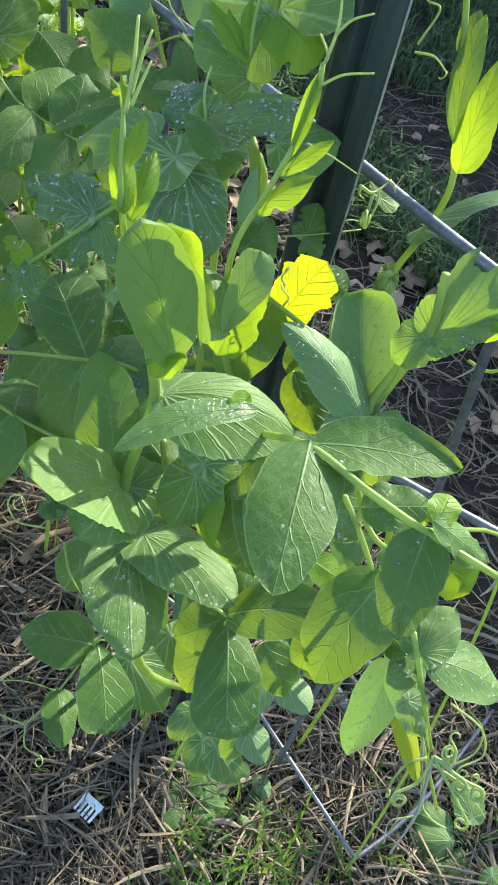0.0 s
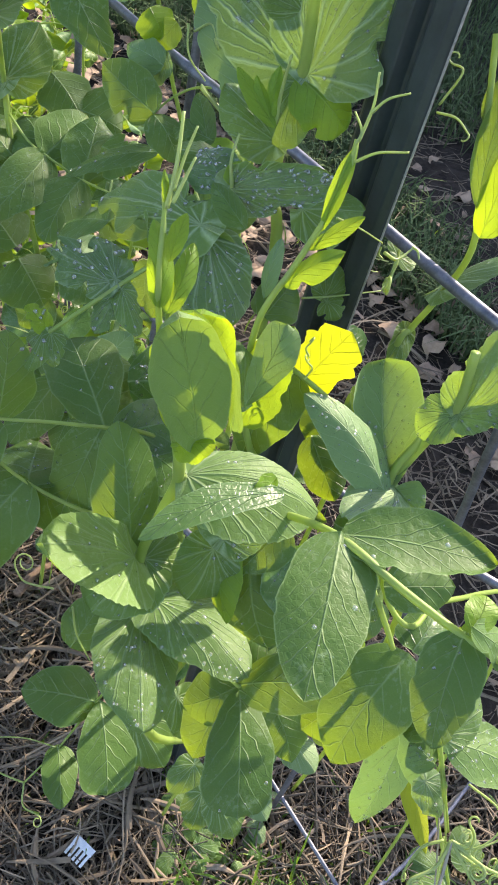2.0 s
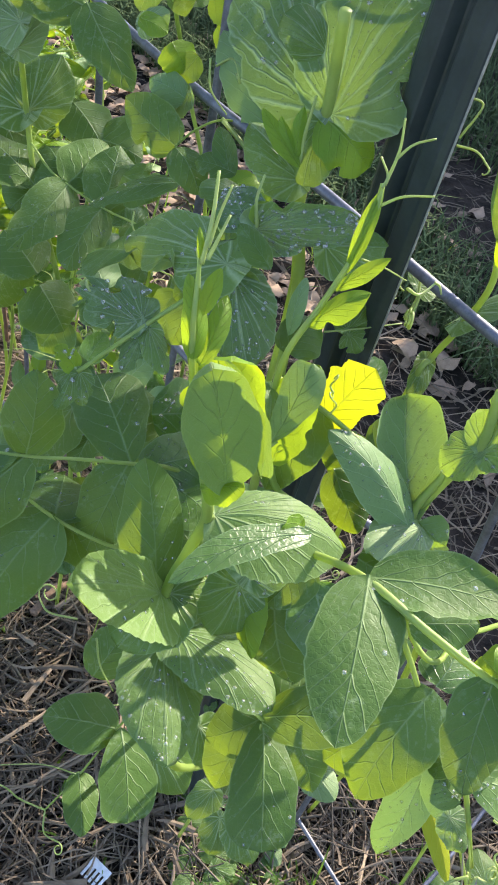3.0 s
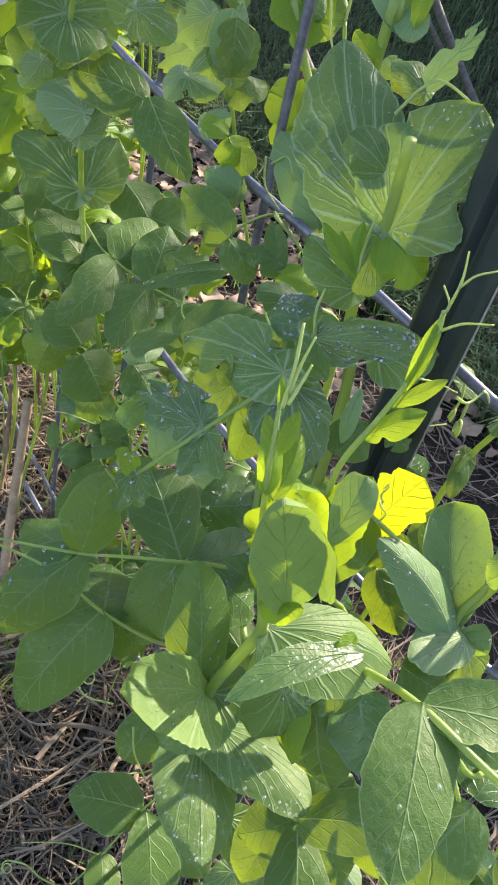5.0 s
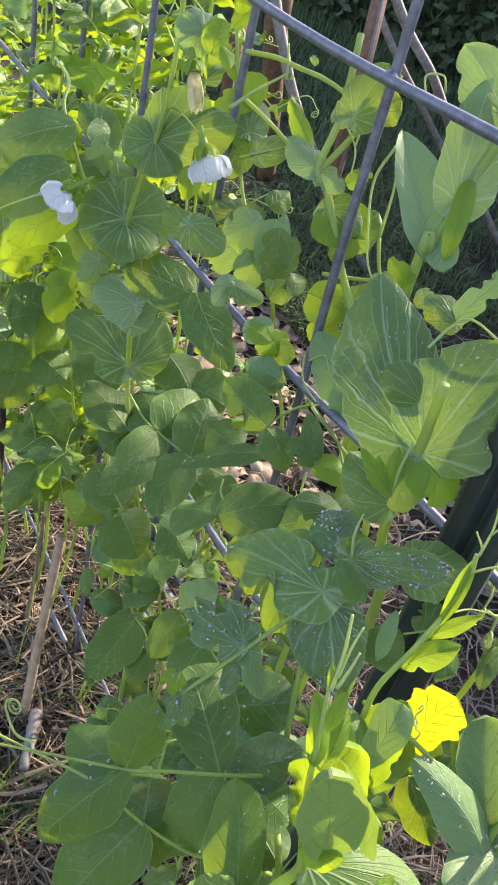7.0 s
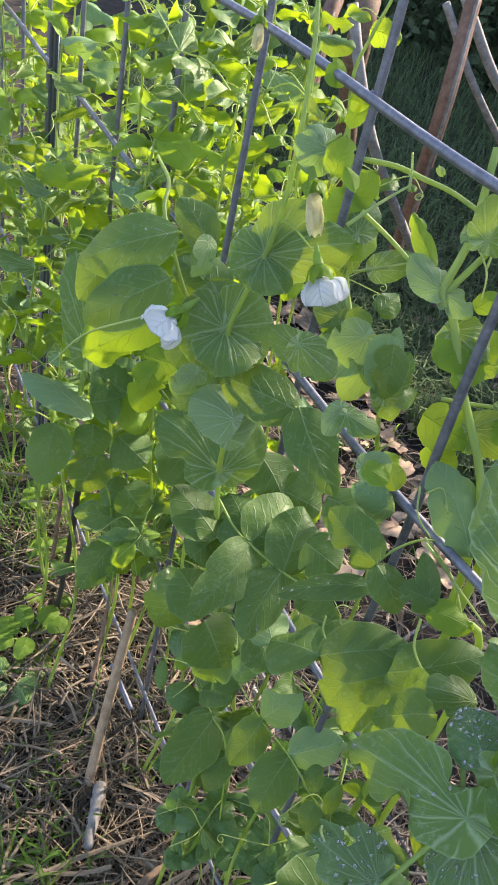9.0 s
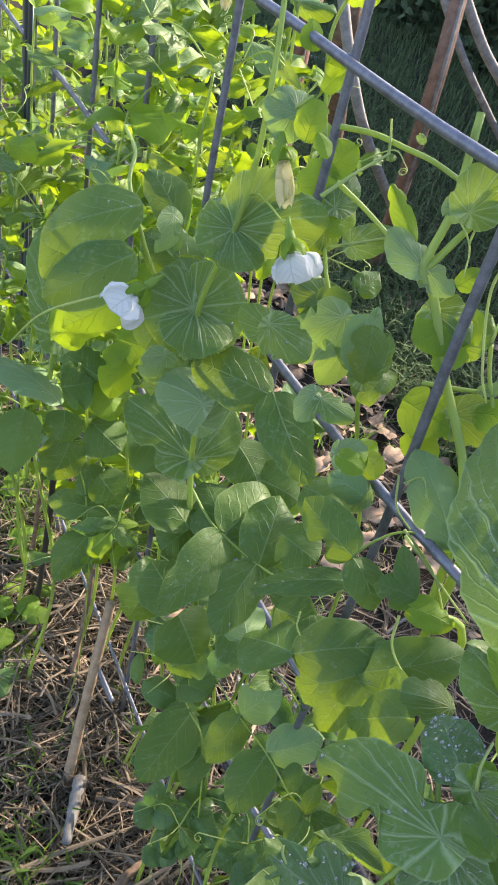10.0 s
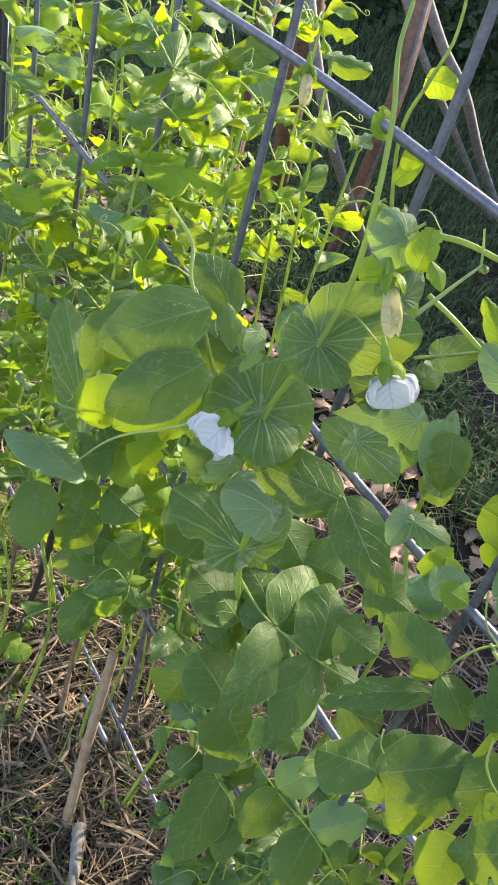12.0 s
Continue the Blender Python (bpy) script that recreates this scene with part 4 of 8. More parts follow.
leaf(pea_a, (0.157, 0.152, 0.526), (0.162, 0.131, 0.503), (-0.18, -0.34, 0.92), 0.0266, "stip", tone="leaf", fold=0.2, name="leaflet")
leaf(pea_a, (0.207, 0.124, 0.513), (0.209, 0.101, 0.486), (-0.35, -0.24, 0.91), 0.0264, "leaf", tone="leaf", fold=0.2, name="leaflet")
leaf(pea_a, (0.227, 0.108, 0.529), (0.229, 0.083, 0.515), (-0.40, -0.32, 0.86), 0.0269, "leaf", tone="leaf", fold=0.2, name="leaflet")

pea_b = thing("pea_plant", "pea plant hanging with yellowing lower leaves and coiled tendrils", "pea plant", "pea plants on the trellis")
stem(pea_b, [(0.360, 0.020, -0.010), (0.404, 0.058, 0.229), (0.431, 0.108, 0.458), (0.269, 0.100, 0.619), (0.218, 0.089, 0.654), (0.210, 0.100, 0.662), (0.209, 0.113, 0.677)], 0.0016, 0.0012)
leaf(pea_b, (0.210, 0.081, 0.648), (0.172, 0.068, 0.608), (-0.57, -0.24, 0.78), 0.0369, "leaf", bend=0.12, ruffle=0.06, name="leaflet", twist=0.0, fold=0.2)
leaf(pea_b, (0.228, 0.088, 0.584), (0.199, 0.099, 0.544), (-0.80, 0.01, 0.59), 0.0372, bend=0.1, ruffle=0.06, name="leaflet")
leaf(pea_b, (0.241, 0.069, 0.554), (0.223, 0.053, 0.479), (-0.55, -0.41, 0.73), 0.0250, "leaf", bend=0.1, fold=0.3, drops=60, ruffle=0.08, name="leaflet", tone="under")
leaf(pea_b, (0.276, 0.066, 0.471), (0.265, 0.021, 0.447), (-0.22, -0.42, 0.88), 0.0147, "ovate", tone="yellow", bend=0.08, fold=0.35, ruffle=0.08, name="leaflet", label="narrow yellow dying leaflet")
leaf(pea_b, (0.241, 0.071, 0.582), (0.239, 0.049, 0.538), (-0.38, -0.82, 0.43), 0.0240, tone="under", drops=14, ruffle=0.1, name="leaflet")
leaf(pea_b, (0.224, 0.085, 0.634), (0.251, 0.097, 0.633), (0.03, 0.06, 1.00), 0.0245, tone="blue", drops=25, ruffle=0.11, name="leaflet")
stem(pea_b, [(0.217, 0.050, 0.606), (0.222, 0.032, 0.570), (0.229, 0.013, 0.534), (0.232, 0.002, 0.515)], 0.001, 0.0008, name="petiole")
stem(pea_b, [(0.200, 0.054, 0.653), (0.202, 0.041, 0.632), (0.217, 0.021, 0.575)], 0.0013, 0.0009, name="petiole")
leaf(pea_b, (0.210, 0.046, 0.634), (0.240, 0.019, 0.616), (0.03, -0.20, 0.98), 0.0255, "leaf", tone="waxy", bend=0.1, drops=90, ruffle=0.12, name="leaflet", twist=0.0)
leaf(pea_b, (0.207, 0.049, 0.635), (0.232, 0.056, 0.641), (-0.30, -0.15, 0.94), 0.0209, "stip", tone="waxy", drops=24, ruffle=0.14, name="stipule")
leaf(pea_b, (0.203, 0.052, 0.633), (0.208, 0.064, 0.623), (-0.28, 0.66, 0.69), 0.0151, ruffle=0.19, name="leaflet")
leaf(pea_b, (0.205, 0.043, 0.622), (0.199, 0.056, 0.627), (-0.26, -0.41, 0.87), 0.0173, tone="waxy", drops=14, ruffle=0.16, name="leaflet")
leaf(pea_b, (0.210, 0.042, 0.598), (0.215, 0.029, 0.580), (-0.24, -0.82, 0.52), 0.0162, "stip", tone="under", drops=10, ruffle=0.2, name="stipule")
tendril(pea_b, [(0.206, 0.017, 0.593), (0.208, -0.000, 0.583), (0.209, -0.011, 0.577)], 0.0007, 1, 0.0035)
tendril(pea_b, [(0.206, 0.017, 0.593), (0.210, 0.012, 0.592), (0.213, 0.013, 0.594)], 0.0007, 2, 0.0035)
tendril(pea_b, [(0.206, 0.017, 0.593), (0.213, 0.003, 0.589), (0.218, -0.004, 0.588)], 0.0007, 1.5, 0.0035)
tendril(pea_b, [(0.206, 0.017, 0.593), (0.197, 0.013, 0.585), (0.187, 0.015, 0.580)], 0.0007, 2.5, 0.0035)
tendril(pea_b, [(0.206, 0.017, 0.593), (0.192, 0.004, 0.576), (0.176, -0.002, 0.562)], 0.0007, 0, 0.0035, mat=M_DRY)
tendril(pea_b, [(0.206, 0.017, 0.593), (0.211, 0.007, 0.589), (0.213, 0.003, 0.589)], 0.0007, 2, 0.0035)
tendril(pea_b, [(0.219, 0.034, 0.585), (0.209, 0.011, 0.558), (0.203, 0.005, 0.550), (0.192, 0.009, 0.546), (0.186, 0.003, 0.538)], 0.0004, 0, 0.004, mat=M_DRY)
tendril(pea_b, [(0.226, 0.030, 0.600), (0.236, 0.015, 0.591), (0.236, 0.006, 0.578), (0.225, 0.008, 0.573)], 0.0005, 1.5, 0.003)
tendril(pea_b, [(0.215, 0.020, 0.573), (0.208, 0.007, 0.554), (0.208, -0.000, 0.550)], 0.0005, 0, 0.004)
leaf(pea_b, (0.328, 0.101, 0.535), (0.343, 0.090, 0.511), (-0.09, -0.93, 0.35), 0.0332, "stip", tone="young", ruffle=0.06, name="stipule")
leaf(pea_b, (0.192, 0.105, 0.639), (0.206, 0.092, 0.626), (0.06, -0.67, 0.74), 0.0158, "stip", tone="young", notch=0.3, ruffle=0.06, name="stipule")
leaf(pea_b, (0.190, 0.107, 0.679), (0.199, 0.096, 0.664), (-0.15, -0.83, 0.54), 0.0180, "stip", tone="waxy", drops=20, ruffle=0.07, name="stipule")
leaf(pea_b, (0.203, 0.102, 0.678), (0.228, 0.088, 0.679), (-0.21, -0.33, 0.92), 0.0216, ruffle=0.16, name="leaflet")
stem(pea_b, [(0.196, 0.108, 0.683), (0.201, 0.094, 0.665), (0.203, 0.085, 0.654)], 0.0014, 0.0012, name="petiole")
tendril(pea_b, [(0.209, 0.047, 0.626), (0.209, 0.031, 0.603), (0.209, 0.018, 0.582), (0.204, 0.004, 0.556)], 0.00045, 0, 0.0028)
tendril(pea_b, [(0.209, 0.018, 0.582), (0.212, 0.010, 0.592), (0.222, 0.008, 0.598), (0.225, 0.013, 0.609), (0.220, 0.022, 0.618)], 0.00045, 0, 0.0028)
tendril(pea_b, [(0.209, 0.017, 0.581), (0.215, 0.007, 0.579), (0.220, -0.002, 0.577), (0.224, -0.001, 0.580)], 0.00045, 1.2, 0.0028)
tendril(pea_b, [(0.209, 0.017, 0.582), (0.216, 0.003, 0.577), (0.220, -0.008, 0.573), (0.227, -0.015, 0.559)], 0.00045, 0, 0.0028)
tendril(pea_b, [(0.209, 0.019, 0.582), (0.201, 0.022, 0.579), (0.194, 0.021, 0.575), (0.190, 0.019, 0.570)], 0.0006, 0.8, 0.0028)
tendril(pea_b, [(0.205, 0.005, 0.558), (0.201, 0.004, 0.555), (0.194, 0.007, 0.552), (0.189, 0.006, 0.548)], 0.00045, 0, 0.0028)
tendril(pea_b, [(0.205, 0.003, 0.556), (0.207, -0.003, 0.554), (0.213, -0.008, 0.548)], 0.00045, 0, 0.0028)
tendril(pea_b, [(0.212, 0.010, 0.592), (0.215, 0.013, 0.596), (0.215, 0.018, 0.599)], 0.0006, 0.6, 0.0028)

pea_c = thing("pea_plant", "pea plant with long spreading compound leaves", "pea plant", "pea plants on the trellis")
stem(pea_c, [(0.250, 0.270, -0.010), (0.215, 0.220, 0.301), (0.164, 0.182, 0.603), (0.172, 0.208, 0.642), (0.182, 0.226, 0.660), (0.194, 0.248, 0.702), (0.197, 0.257, 0.746), (0.206, 0.272, 0.756)], 0.0022, 0.0011)
stem(pea_c, [(0.179, 0.220, 0.651), (0.151, 0.214, 0.680), (0.136, 0.217, 0.686), (0.114, 0.224, 0.692), (0.094, 0.231, 0.696), (0.064, 0.250, 0.698), (0.046, 0.262, 0.698)], 0.0012, 0.0005, name="petiole")
leaf(pea_c, (0.136, 0.218, 0.686), (0.140, 0.260, 0.699), (-0.29, -0.33, 0.90), 0.0328, "obovate", bend=0.08, drops=14, ruffle=0.05, name="leaflet", twist=0.0, fold=0.1)
leaf(pea_c, (0.135, 0.218, 0.685), (0.113, 0.208, 0.648), (-0.55, -0.41, 0.73), 0.0279, "leaf", bend=0.1, drops=10, ruffle=0.06, name="leaflet", twist=0.0)
leaf(pea_c, (0.095, 0.231, 0.696), (0.106, 0.244, 0.729), (-0.37, -0.81, 0.46), 0.0236, bend=0.08, drops=5, ruffle=0.12, name="leaflet")
leaf(pea_c, (0.094, 0.231, 0.695), (0.058, 0.234, 0.653), (-0.68, -0.49, 0.55), 0.0294, bend=0.1, drops=40, ruffle=0.11, name="leaflet")
leaf(pea_c, (0.093, 0.232, 0.696), (0.087, 0.267, 0.672), (-0.47, 0.44, 0.77), 0.0245, bend=0.1, ruffle=0.14, name="leaflet")
stem(pea_c, [(0.166, 0.191, 0.614), (0.136, 0.195, 0.649), (0.119, 0.201, 0.657), (0.101, 0.219, 0.666), (0.083, 0.235, 0.686), (0.062, 0.253, 0.695), (0.045, 0.267, 0.702)], 0.0012, 0.0005, name="petiole")
leaf(pea_c, (0.101, 0.219, 0.666), (0.063, 0.215, 0.616), (-0.65, -0.53, 0.54), 0.0337, bend=0.1, drops=5, ruffle=0.17, name="leaflet")
leaf(pea_c, (0.103, 0.220, 0.665), (0.121, 0.249, 0.650), (0.29, 0.31, 0.91), 0.0347, bend=0.1, drops=20, ruffle=0.16, name="leaflet")
leaf(pea_c, (0.102, 0.221, 0.662), (0.127, 0.219, 0.626), (0.52, -0.75, 0.40), 0.0268, ruffle=0.17, name="leaflet")
leaf(pea_c, (0.143, 0.219, 0.677), (0.189, 0.223, 0.663), (0.29, -0.57, 0.76), 0.0262, tone="blue", bend=0.1, drops=110, ruffle=0.12, name="leaflet")
leaf(pea_c, (0.145, 0.219, 0.673), (0.175, 0.199, 0.644), (0.25, -0.64, 0.73), 0.0299, tone="blue", bend=0.1, drops=80, ruffle=0.11, name="leaflet")
leaf(pea_c, (0.171, 0.256, 0.664), (0.208, 0.251, 0.657), (0.05, -0.69, 0.72), 0.0332, tone="blue", bend=0.1, drops=110, ruffle=0.12, name="leaflet")
leaf(pea_c, (0.158, 0.264, 0.645), (0.179, 0.289, 0.654), (-0.01, -0.31, 0.95), 0.0404, bend=0.1, ruffle=0.11, name="leaflet")
leaf(pea_c, (0.166, 0.190, 0.628), (0.166, 0.220, 0.626), (-0.29, 0.08, 0.95), 0.0258, ruffle=0.12, name="leaflet")
tendril(pea_c, [(0.062, 0.253, 0.702), (0.056, 0.259, 0.703), (0.054, 0.267, 0.710)], 0.0005, 2, 0.004)
stem(pea_c, [(0.194, 0.251, 0.749), (0.174, 0.248, 0.742), (0.153, 0.244, 0.737), (0.120, 0.239, 0.726)], 0.0012, 0.0009, name="petiole")
leaf(pea_c, (0.150, 0.246, 0.737), (0.135, 0.268, 0.741), (-0.33, -0.26, 0.91), 0.0213, "stip", tone="blue", drops=40, notch=0.85, ruffle=0.13, name="stipule", cut=0.3)
leaf(pea_c, (0.152, 0.246, 0.738), (0.152, 0.266, 0.746), (-0.27, -0.35, 0.90), 0.0177, "stip", tone="blue", drops=24, notch=0.6, ruffle=0.18, name="stipule")
leaf(pea_c, (0.153, 0.243, 0.736), (0.151, 0.224, 0.726), (-0.13, -0.45, 0.88), 0.0119, "stip", drops=8, notch=0.2, ruffle=0.17, name="stipule")
leaf(pea_c, (0.151, 0.243, 0.735), (0.137, 0.234, 0.724), (-0.29, -0.49, 0.82), 0.0119, "stip", tone="blue", drops=20, notch=0.6, ruffle=0.11, name="stipule")
leaf(pea_c, (0.119, 0.241, 0.726), (0.108, 0.231, 0.717), (-0.21, -0.51, 0.84), 0.0110, "stip", drops=6, notch=0.6, ruffle=0.17, name="stipule")
leaf(pea_c, (0.120, 0.241, 0.727), (0.114, 0.247, 0.735), (0.04, -0.77, 0.64), 0.0098, "stip", tone="young", drops=6, notch=0.4, ruffle=0.12, name="stipule")
leaf(pea_c, (0.121, 0.239, 0.726), (0.118, 0.229, 0.717), (-0.29, -0.57, 0.77), 0.0106, "stip", drops=5, notch=0.3, ruffle=0.19, name="stipule")
tendril(pea_c, [(0.140, 0.258, 0.737), (0.138, 0.263, 0.740), (0.137, 0.266, 0.743)], 0.0005, 1.5, 0.003)
leaf(pea_c, (0.192, 0.248, 0.754), (0.172, 0.302, 0.738), (-0.51, -0.11, 0.86), 0.0370, "stip", tone="stip", drops=26, notch=0.8, ruffle=0.12, name="stipule")
leaf(pea_c, (0.194, 0.246, 0.750), (0.187, 0.216, 0.724), (-0.36, -0.45, 0.82), 0.0355, "stip", tone="blue", bend=0.1, drops=190, ruffle=0.19, name="stipule", twist=0.0, back=0.1)
leaf(pea_c, (0.193, 0.248, 0.751), (0.180, 0.248, 0.720), (-0.76, -0.56, 0.32), 0.0342, "stip", bend=0.1, ruffle=0.18, name="stipule")
leaf(pea_c, (0.209, 0.262, 0.761), (0.215, 0.289, 0.763), (-0.38, -0.09, 0.92), 0.0249, tone="blue", bend=0.1, drops=160, ruffle=0.19, name="leaflet")
leaf(pea_c, (0.209, 0.259, 0.761), (0.238, 0.223, 0.781), (-0.79, -0.38, 0.47), 0.0227, "stip", tone="blue", bend=0.16, drops=260, notch=0.3, ruffle=0.15, name="stipule", curl=0.3)
leaf(pea_c, (0.246, 0.251, 0.750), (0.275, 0.241, 0.748), (-0.12, -0.54, 0.83), 0.0317, "stip", ruffle=0.16, name="stipule")
leaf(pea_c, (0.202, 0.234, 0.760), (0.195, 0.251, 0.772), (-0.34, -0.61, 0.72), 0.0118, "long", bend=0.15, fold=0.5, ruffle=0.13, name="leaflet")
leaf(pea_c, (0.210, 0.259, 0.765), (0.217, 0.260, 0.772), (-0.54, -0.53, 0.66), 0.0105, "stip", tone="young", ruffle=0.09, name="stipule")
tendril(pea_c, [(0.209, 0.256, 0.764), (0.209, 0.260, 0.775), (0.213, 0.263, 0.784)], 0.0007, 0, 0.004)
leaf(pea_c, (0.207, 0.218, 0.736), (0.215, 0.226, 0.758), (-0.77, -0.45, 0.45), 0.0077, "long", tone="under", fold=0.6, ruffle=0.1, name="leaflet")
leaf(pea_c, (0.221, 0.230, 0.711), (0.241, 0.238, 0.719), (-0.22, -0.37, 0.90), 0.0226, ruffle=0.19, name="leaflet")

pea_d = thing("pea_plant", "young pea shoot with forked tendrils and a yellowed leaflet", "pea plant", "pea plants on the trellis")
stem(pea_d, [(0.250, 0.210, -0.010), (0.241, 0.185, 0.310), (0.216, 0.172, 0.619), (0.195, 0.189, 0.674), (0.189, 0.196, 0.708), (0.193, 0.203, 0.739), (0.205, 0.203, 0.765), (0.218, 0.204, 0.793), (0.223, 0.209, 0.810)], 0.002, 0.001)
leaf(pea_d, (0.201, 0.203, 0.755), (0.218, 0.192, 0.774), (-0.75, -0.02, 0.66), 0.0124, "long", tone="young", bend=0.1, notch=0.2, ruffle=0.15, name="leaflet")
leaf(pea_d, (0.210, 0.204, 0.769), (0.227, 0.196, 0.785), (-0.71, -0.25, 0.66), 0.0067, "long", tone="young", ruffle=0.14, name="leaflet")
leaf(pea_d, (0.212, 0.202, 0.779), (0.223, 0.208, 0.809), (-0.71, -0.60, 0.37), 0.0065, "long", tone="young", fold=0.5, ruffle=0.08, name="leaflet")
tendril(pea_d, [(0.222, 0.206, 0.803), (0.228, 0.202, 0.808), (0.236, 0.195, 0.811)], 0.0005, 0, 0.004)
tendril(pea_d, [(0.222, 0.208, 0.809), (0.224, 0.209, 0.813), (0.223, 0.214, 0.818)], 0.0005, 0, 0.004)
tendril(pea_d, [(0.223, 0.208, 0.810), (0.228, 0.211, 0.821), (0.230, 0.215, 0.831)], 0.0006, 0, 0.004)
tendril(pea_d, [(0.227, 0.210, 0.819), (0.232, 0.209, 0.824), (0.239, 0.206, 0.827)], 0.0005, 0, 0.004)
tendril(pea_d, [(0.220, 0.204, 0.781), (0.240, 0.209, 0.769), (0.260, 0.211, 0.756)], 0.0004, 0, 0.004)
tendril(pea_d, [(0.274, 0.219, 0.742), (0.282, 0.217, 0.738), (0.294, 0.219, 0.741)], 0.0007, 0, 0.004)
tendril(pea_d, [(0.292, 0.219, 0.741), (0.294, 0.217, 0.740), (0.294, 0.214, 0.737)], 0.0006, 0, 0.004)
tendril(pea_d, [(0.282, 0.217, 0.738), (0.280, 0.215, 0.730), (0.279, 0.214, 0.727)], 0.0007, 2.5, 0.0045)
leaf(pea_d, (0.180, 0.184, 0.714), (0.197, 0.191, 0.746), (-0.72, -0.50, 0.48), 0.0173, "cup", tone="shoot", fold=0.35, ruffle=0.13, name="leaflet", label="folded young stipule with lit rim")
leaf(pea_d, (0.183, 0.186, 0.706), (0.204, 0.193, 0.741), (-0.76, -0.40, 0.51), 0.0241, "stip", tone="young", fold=0.3, notch=0.2, ruffle=0.12, name="stipule", label="bright folded young stipule")
leaf(pea_d, (0.180, 0.187, 0.713), (0.179, 0.205, 0.733), (-0.10, -0.74, 0.67), 0.0220, "stip", tone="waxy", bend=0.15, ruffle=0.19, name="stipule")
leaf(pea_d, (0.169, 0.181, 0.726), (0.165, 0.200, 0.749), (-0.34, -0.76, 0.56), 0.0117, "long", tone="young", ruffle=0.15, name="leaflet")
leaf(pea_d, (0.212, 0.193, 0.713), (0.197, 0.194, 0.665), (-0.86, -0.45, 0.25), 0.0280, bend=0.08, drops=4, ruffle=0.18, name="leaflet")
stem(pea_d, [(0.194, 0.206, 0.727), (0.209, 0.198, 0.715), (0.218, 0.179, 0.710), (0.226, 0.167, 0.702), (0.241, 0.146, 0.677)], 0.0012, 0.0012, name="petiole")
leaf(pea_d, (0.219, 0.194, 0.698), (0.238, 0.191, 0.729), (-0.74, -0.38, 0.56), 0.0308, "square", tone="yellow", bend=0.03, fold=0.05, ruffle=0.04, name="leaflet", label="yellow leaflet with chewed edge", back=0.0, twist=0.0)
leaf(pea_d, (0.237, 0.139, 0.673), (0.209, 0.177, 0.716), (-0.10, -0.52, 0.85), 0.0239, "leaf", tone="under", bend=0.08, fold=0.25, drops=60, ruffle=0.06, name="leaflet", twist=0.1)
leaf(pea_d, (0.244, 0.144, 0.673), (0.259, 0.185, 0.711), (-0.41, -0.55, 0.73), 0.0304, "obovate", tone="under", bend=-0.03, fold=-0.35, drops=60, ruffle=0.05, fine=True, name="leaflet", curl=0.4, twist=0.0)
leaf(pea_d, (0.243, 0.148, 0.675), (0.251, 0.187, 0.698), (-0.26, -0.50, 0.83), 0.0116, "obovate", tone="young", bend=0.0, ruffle=0.08, name="leaflet", fold=0.2)
stem(pea_d, [(0.400, 0.160, -0.010), (0.350, 0.136, 0.281), (0.283, 0.124, 0.562), (0.251, 0.137, 0.645), (0.244, 0.146, 0.676), (0.252, 0.146, 0.699), (0.260, 0.148, 0.719)], 0.0022, 0.0018)
leaf(pea_d, (0.243, 0.139, 0.674), (0.205, 0.137, 0.678), (-0.03, -0.29, 0.96), 0.0242, "stip", tone="under", bend=0.1, drops=30, ruffle=0.17, name="stipule")
leaf(pea_d, (0.244, 0.141, 0.675), (0.250, 0.127, 0.670), (-0.70, -0.51, 0.50), 0.0173, "long", tone="waxy", fold=0.5, drops=8, ruffle=0.15, name="leaflet")
leaf(pea_d, (0.245, 0.140, 0.667), (0.243, 0.124, 0.642), (-0.56, -0.68, 0.48), 0.0247, "stip", tone="waxy", ruffle=0.1, name="stipule")
stem(pea_d, [(0.247, 0.148, 0.668), (0.253, 0.144, 0.700), (0.251, 0.137, 0.725), (0.251, 0.142, 0.755)], 0.0024, 0.002)
leaf(pea_d, (0.250, 0.135, 0.725), (0.275, 0.120, 0.741), (-0.48, -0.07, 0.87), 0.0214, "stip", tone="waxy", bend=0.14, drops=40, notch=0.15, ruffle=0.12, name="stipule", curl=0.3, twist=0.0, back=0.1)
leaf(pea_d, (0.250, 0.135, 0.727), (0.268, 0.135, 0.757), (-0.69, -0.48, 0.55), 0.0293, "stip", tone="waxy", bend=0.1, notch=0.25, ruffle=0.13, name="stipule", cut=0.35, twist=0.0, back=0.08)
leaf(pea_d, (0.251, 0.136, 0.726), (0.239, 0.143, 0.713), (-0.70, -0.28, 0.66), 0.0218, "stip", tone="waxy", notch=0.15, ruffle=0.17, name="stipule", drops=10, twist=0.0)
leaf(pea_d, (0.264, 0.127, 0.732), (0.268, 0.117, 0.742), (-0.93, -0.05, 0.36), 0.0092, "long", tone="young", ruffle=0.08, name="leaflet")
stem(pea_d, [(0.379, 0.184, 0.619), (0.380, 0.168, 0.624), (0.389, 0.159, 0.637)], 0.0012, 0.001, name="petiole")
tendril(pea_d, [(0.213, 0.189, 0.725), (0.212, 0.191, 0.728), (0.214, 0.191, 0.731)], 0.0004, 0.8, 0.002)
tendril(pea_d, [(0.211, 0.186, 0.715), (0.214, 0.186, 0.720), (0.212, 0.188, 0.723)], 0.0004, 0.9, 0.002)
tendril(pea_d, [(0.320, 0.264, 0.713), (0.324, 0.260, 0.712), (0.326, 0.253, 0.710), (0.330, 0.249, 0.710), (0.332, 0.245, 0.708)], 0.0006, 0, 0.003)
tendril(pea_d, [(0.327, 0.252, 0.709), (0.323, 0.247, 0.704), (0.318, 0.244, 0.699), (0.315, 0.242, 0.696)], 0.0006, 2.2, 0.0042)
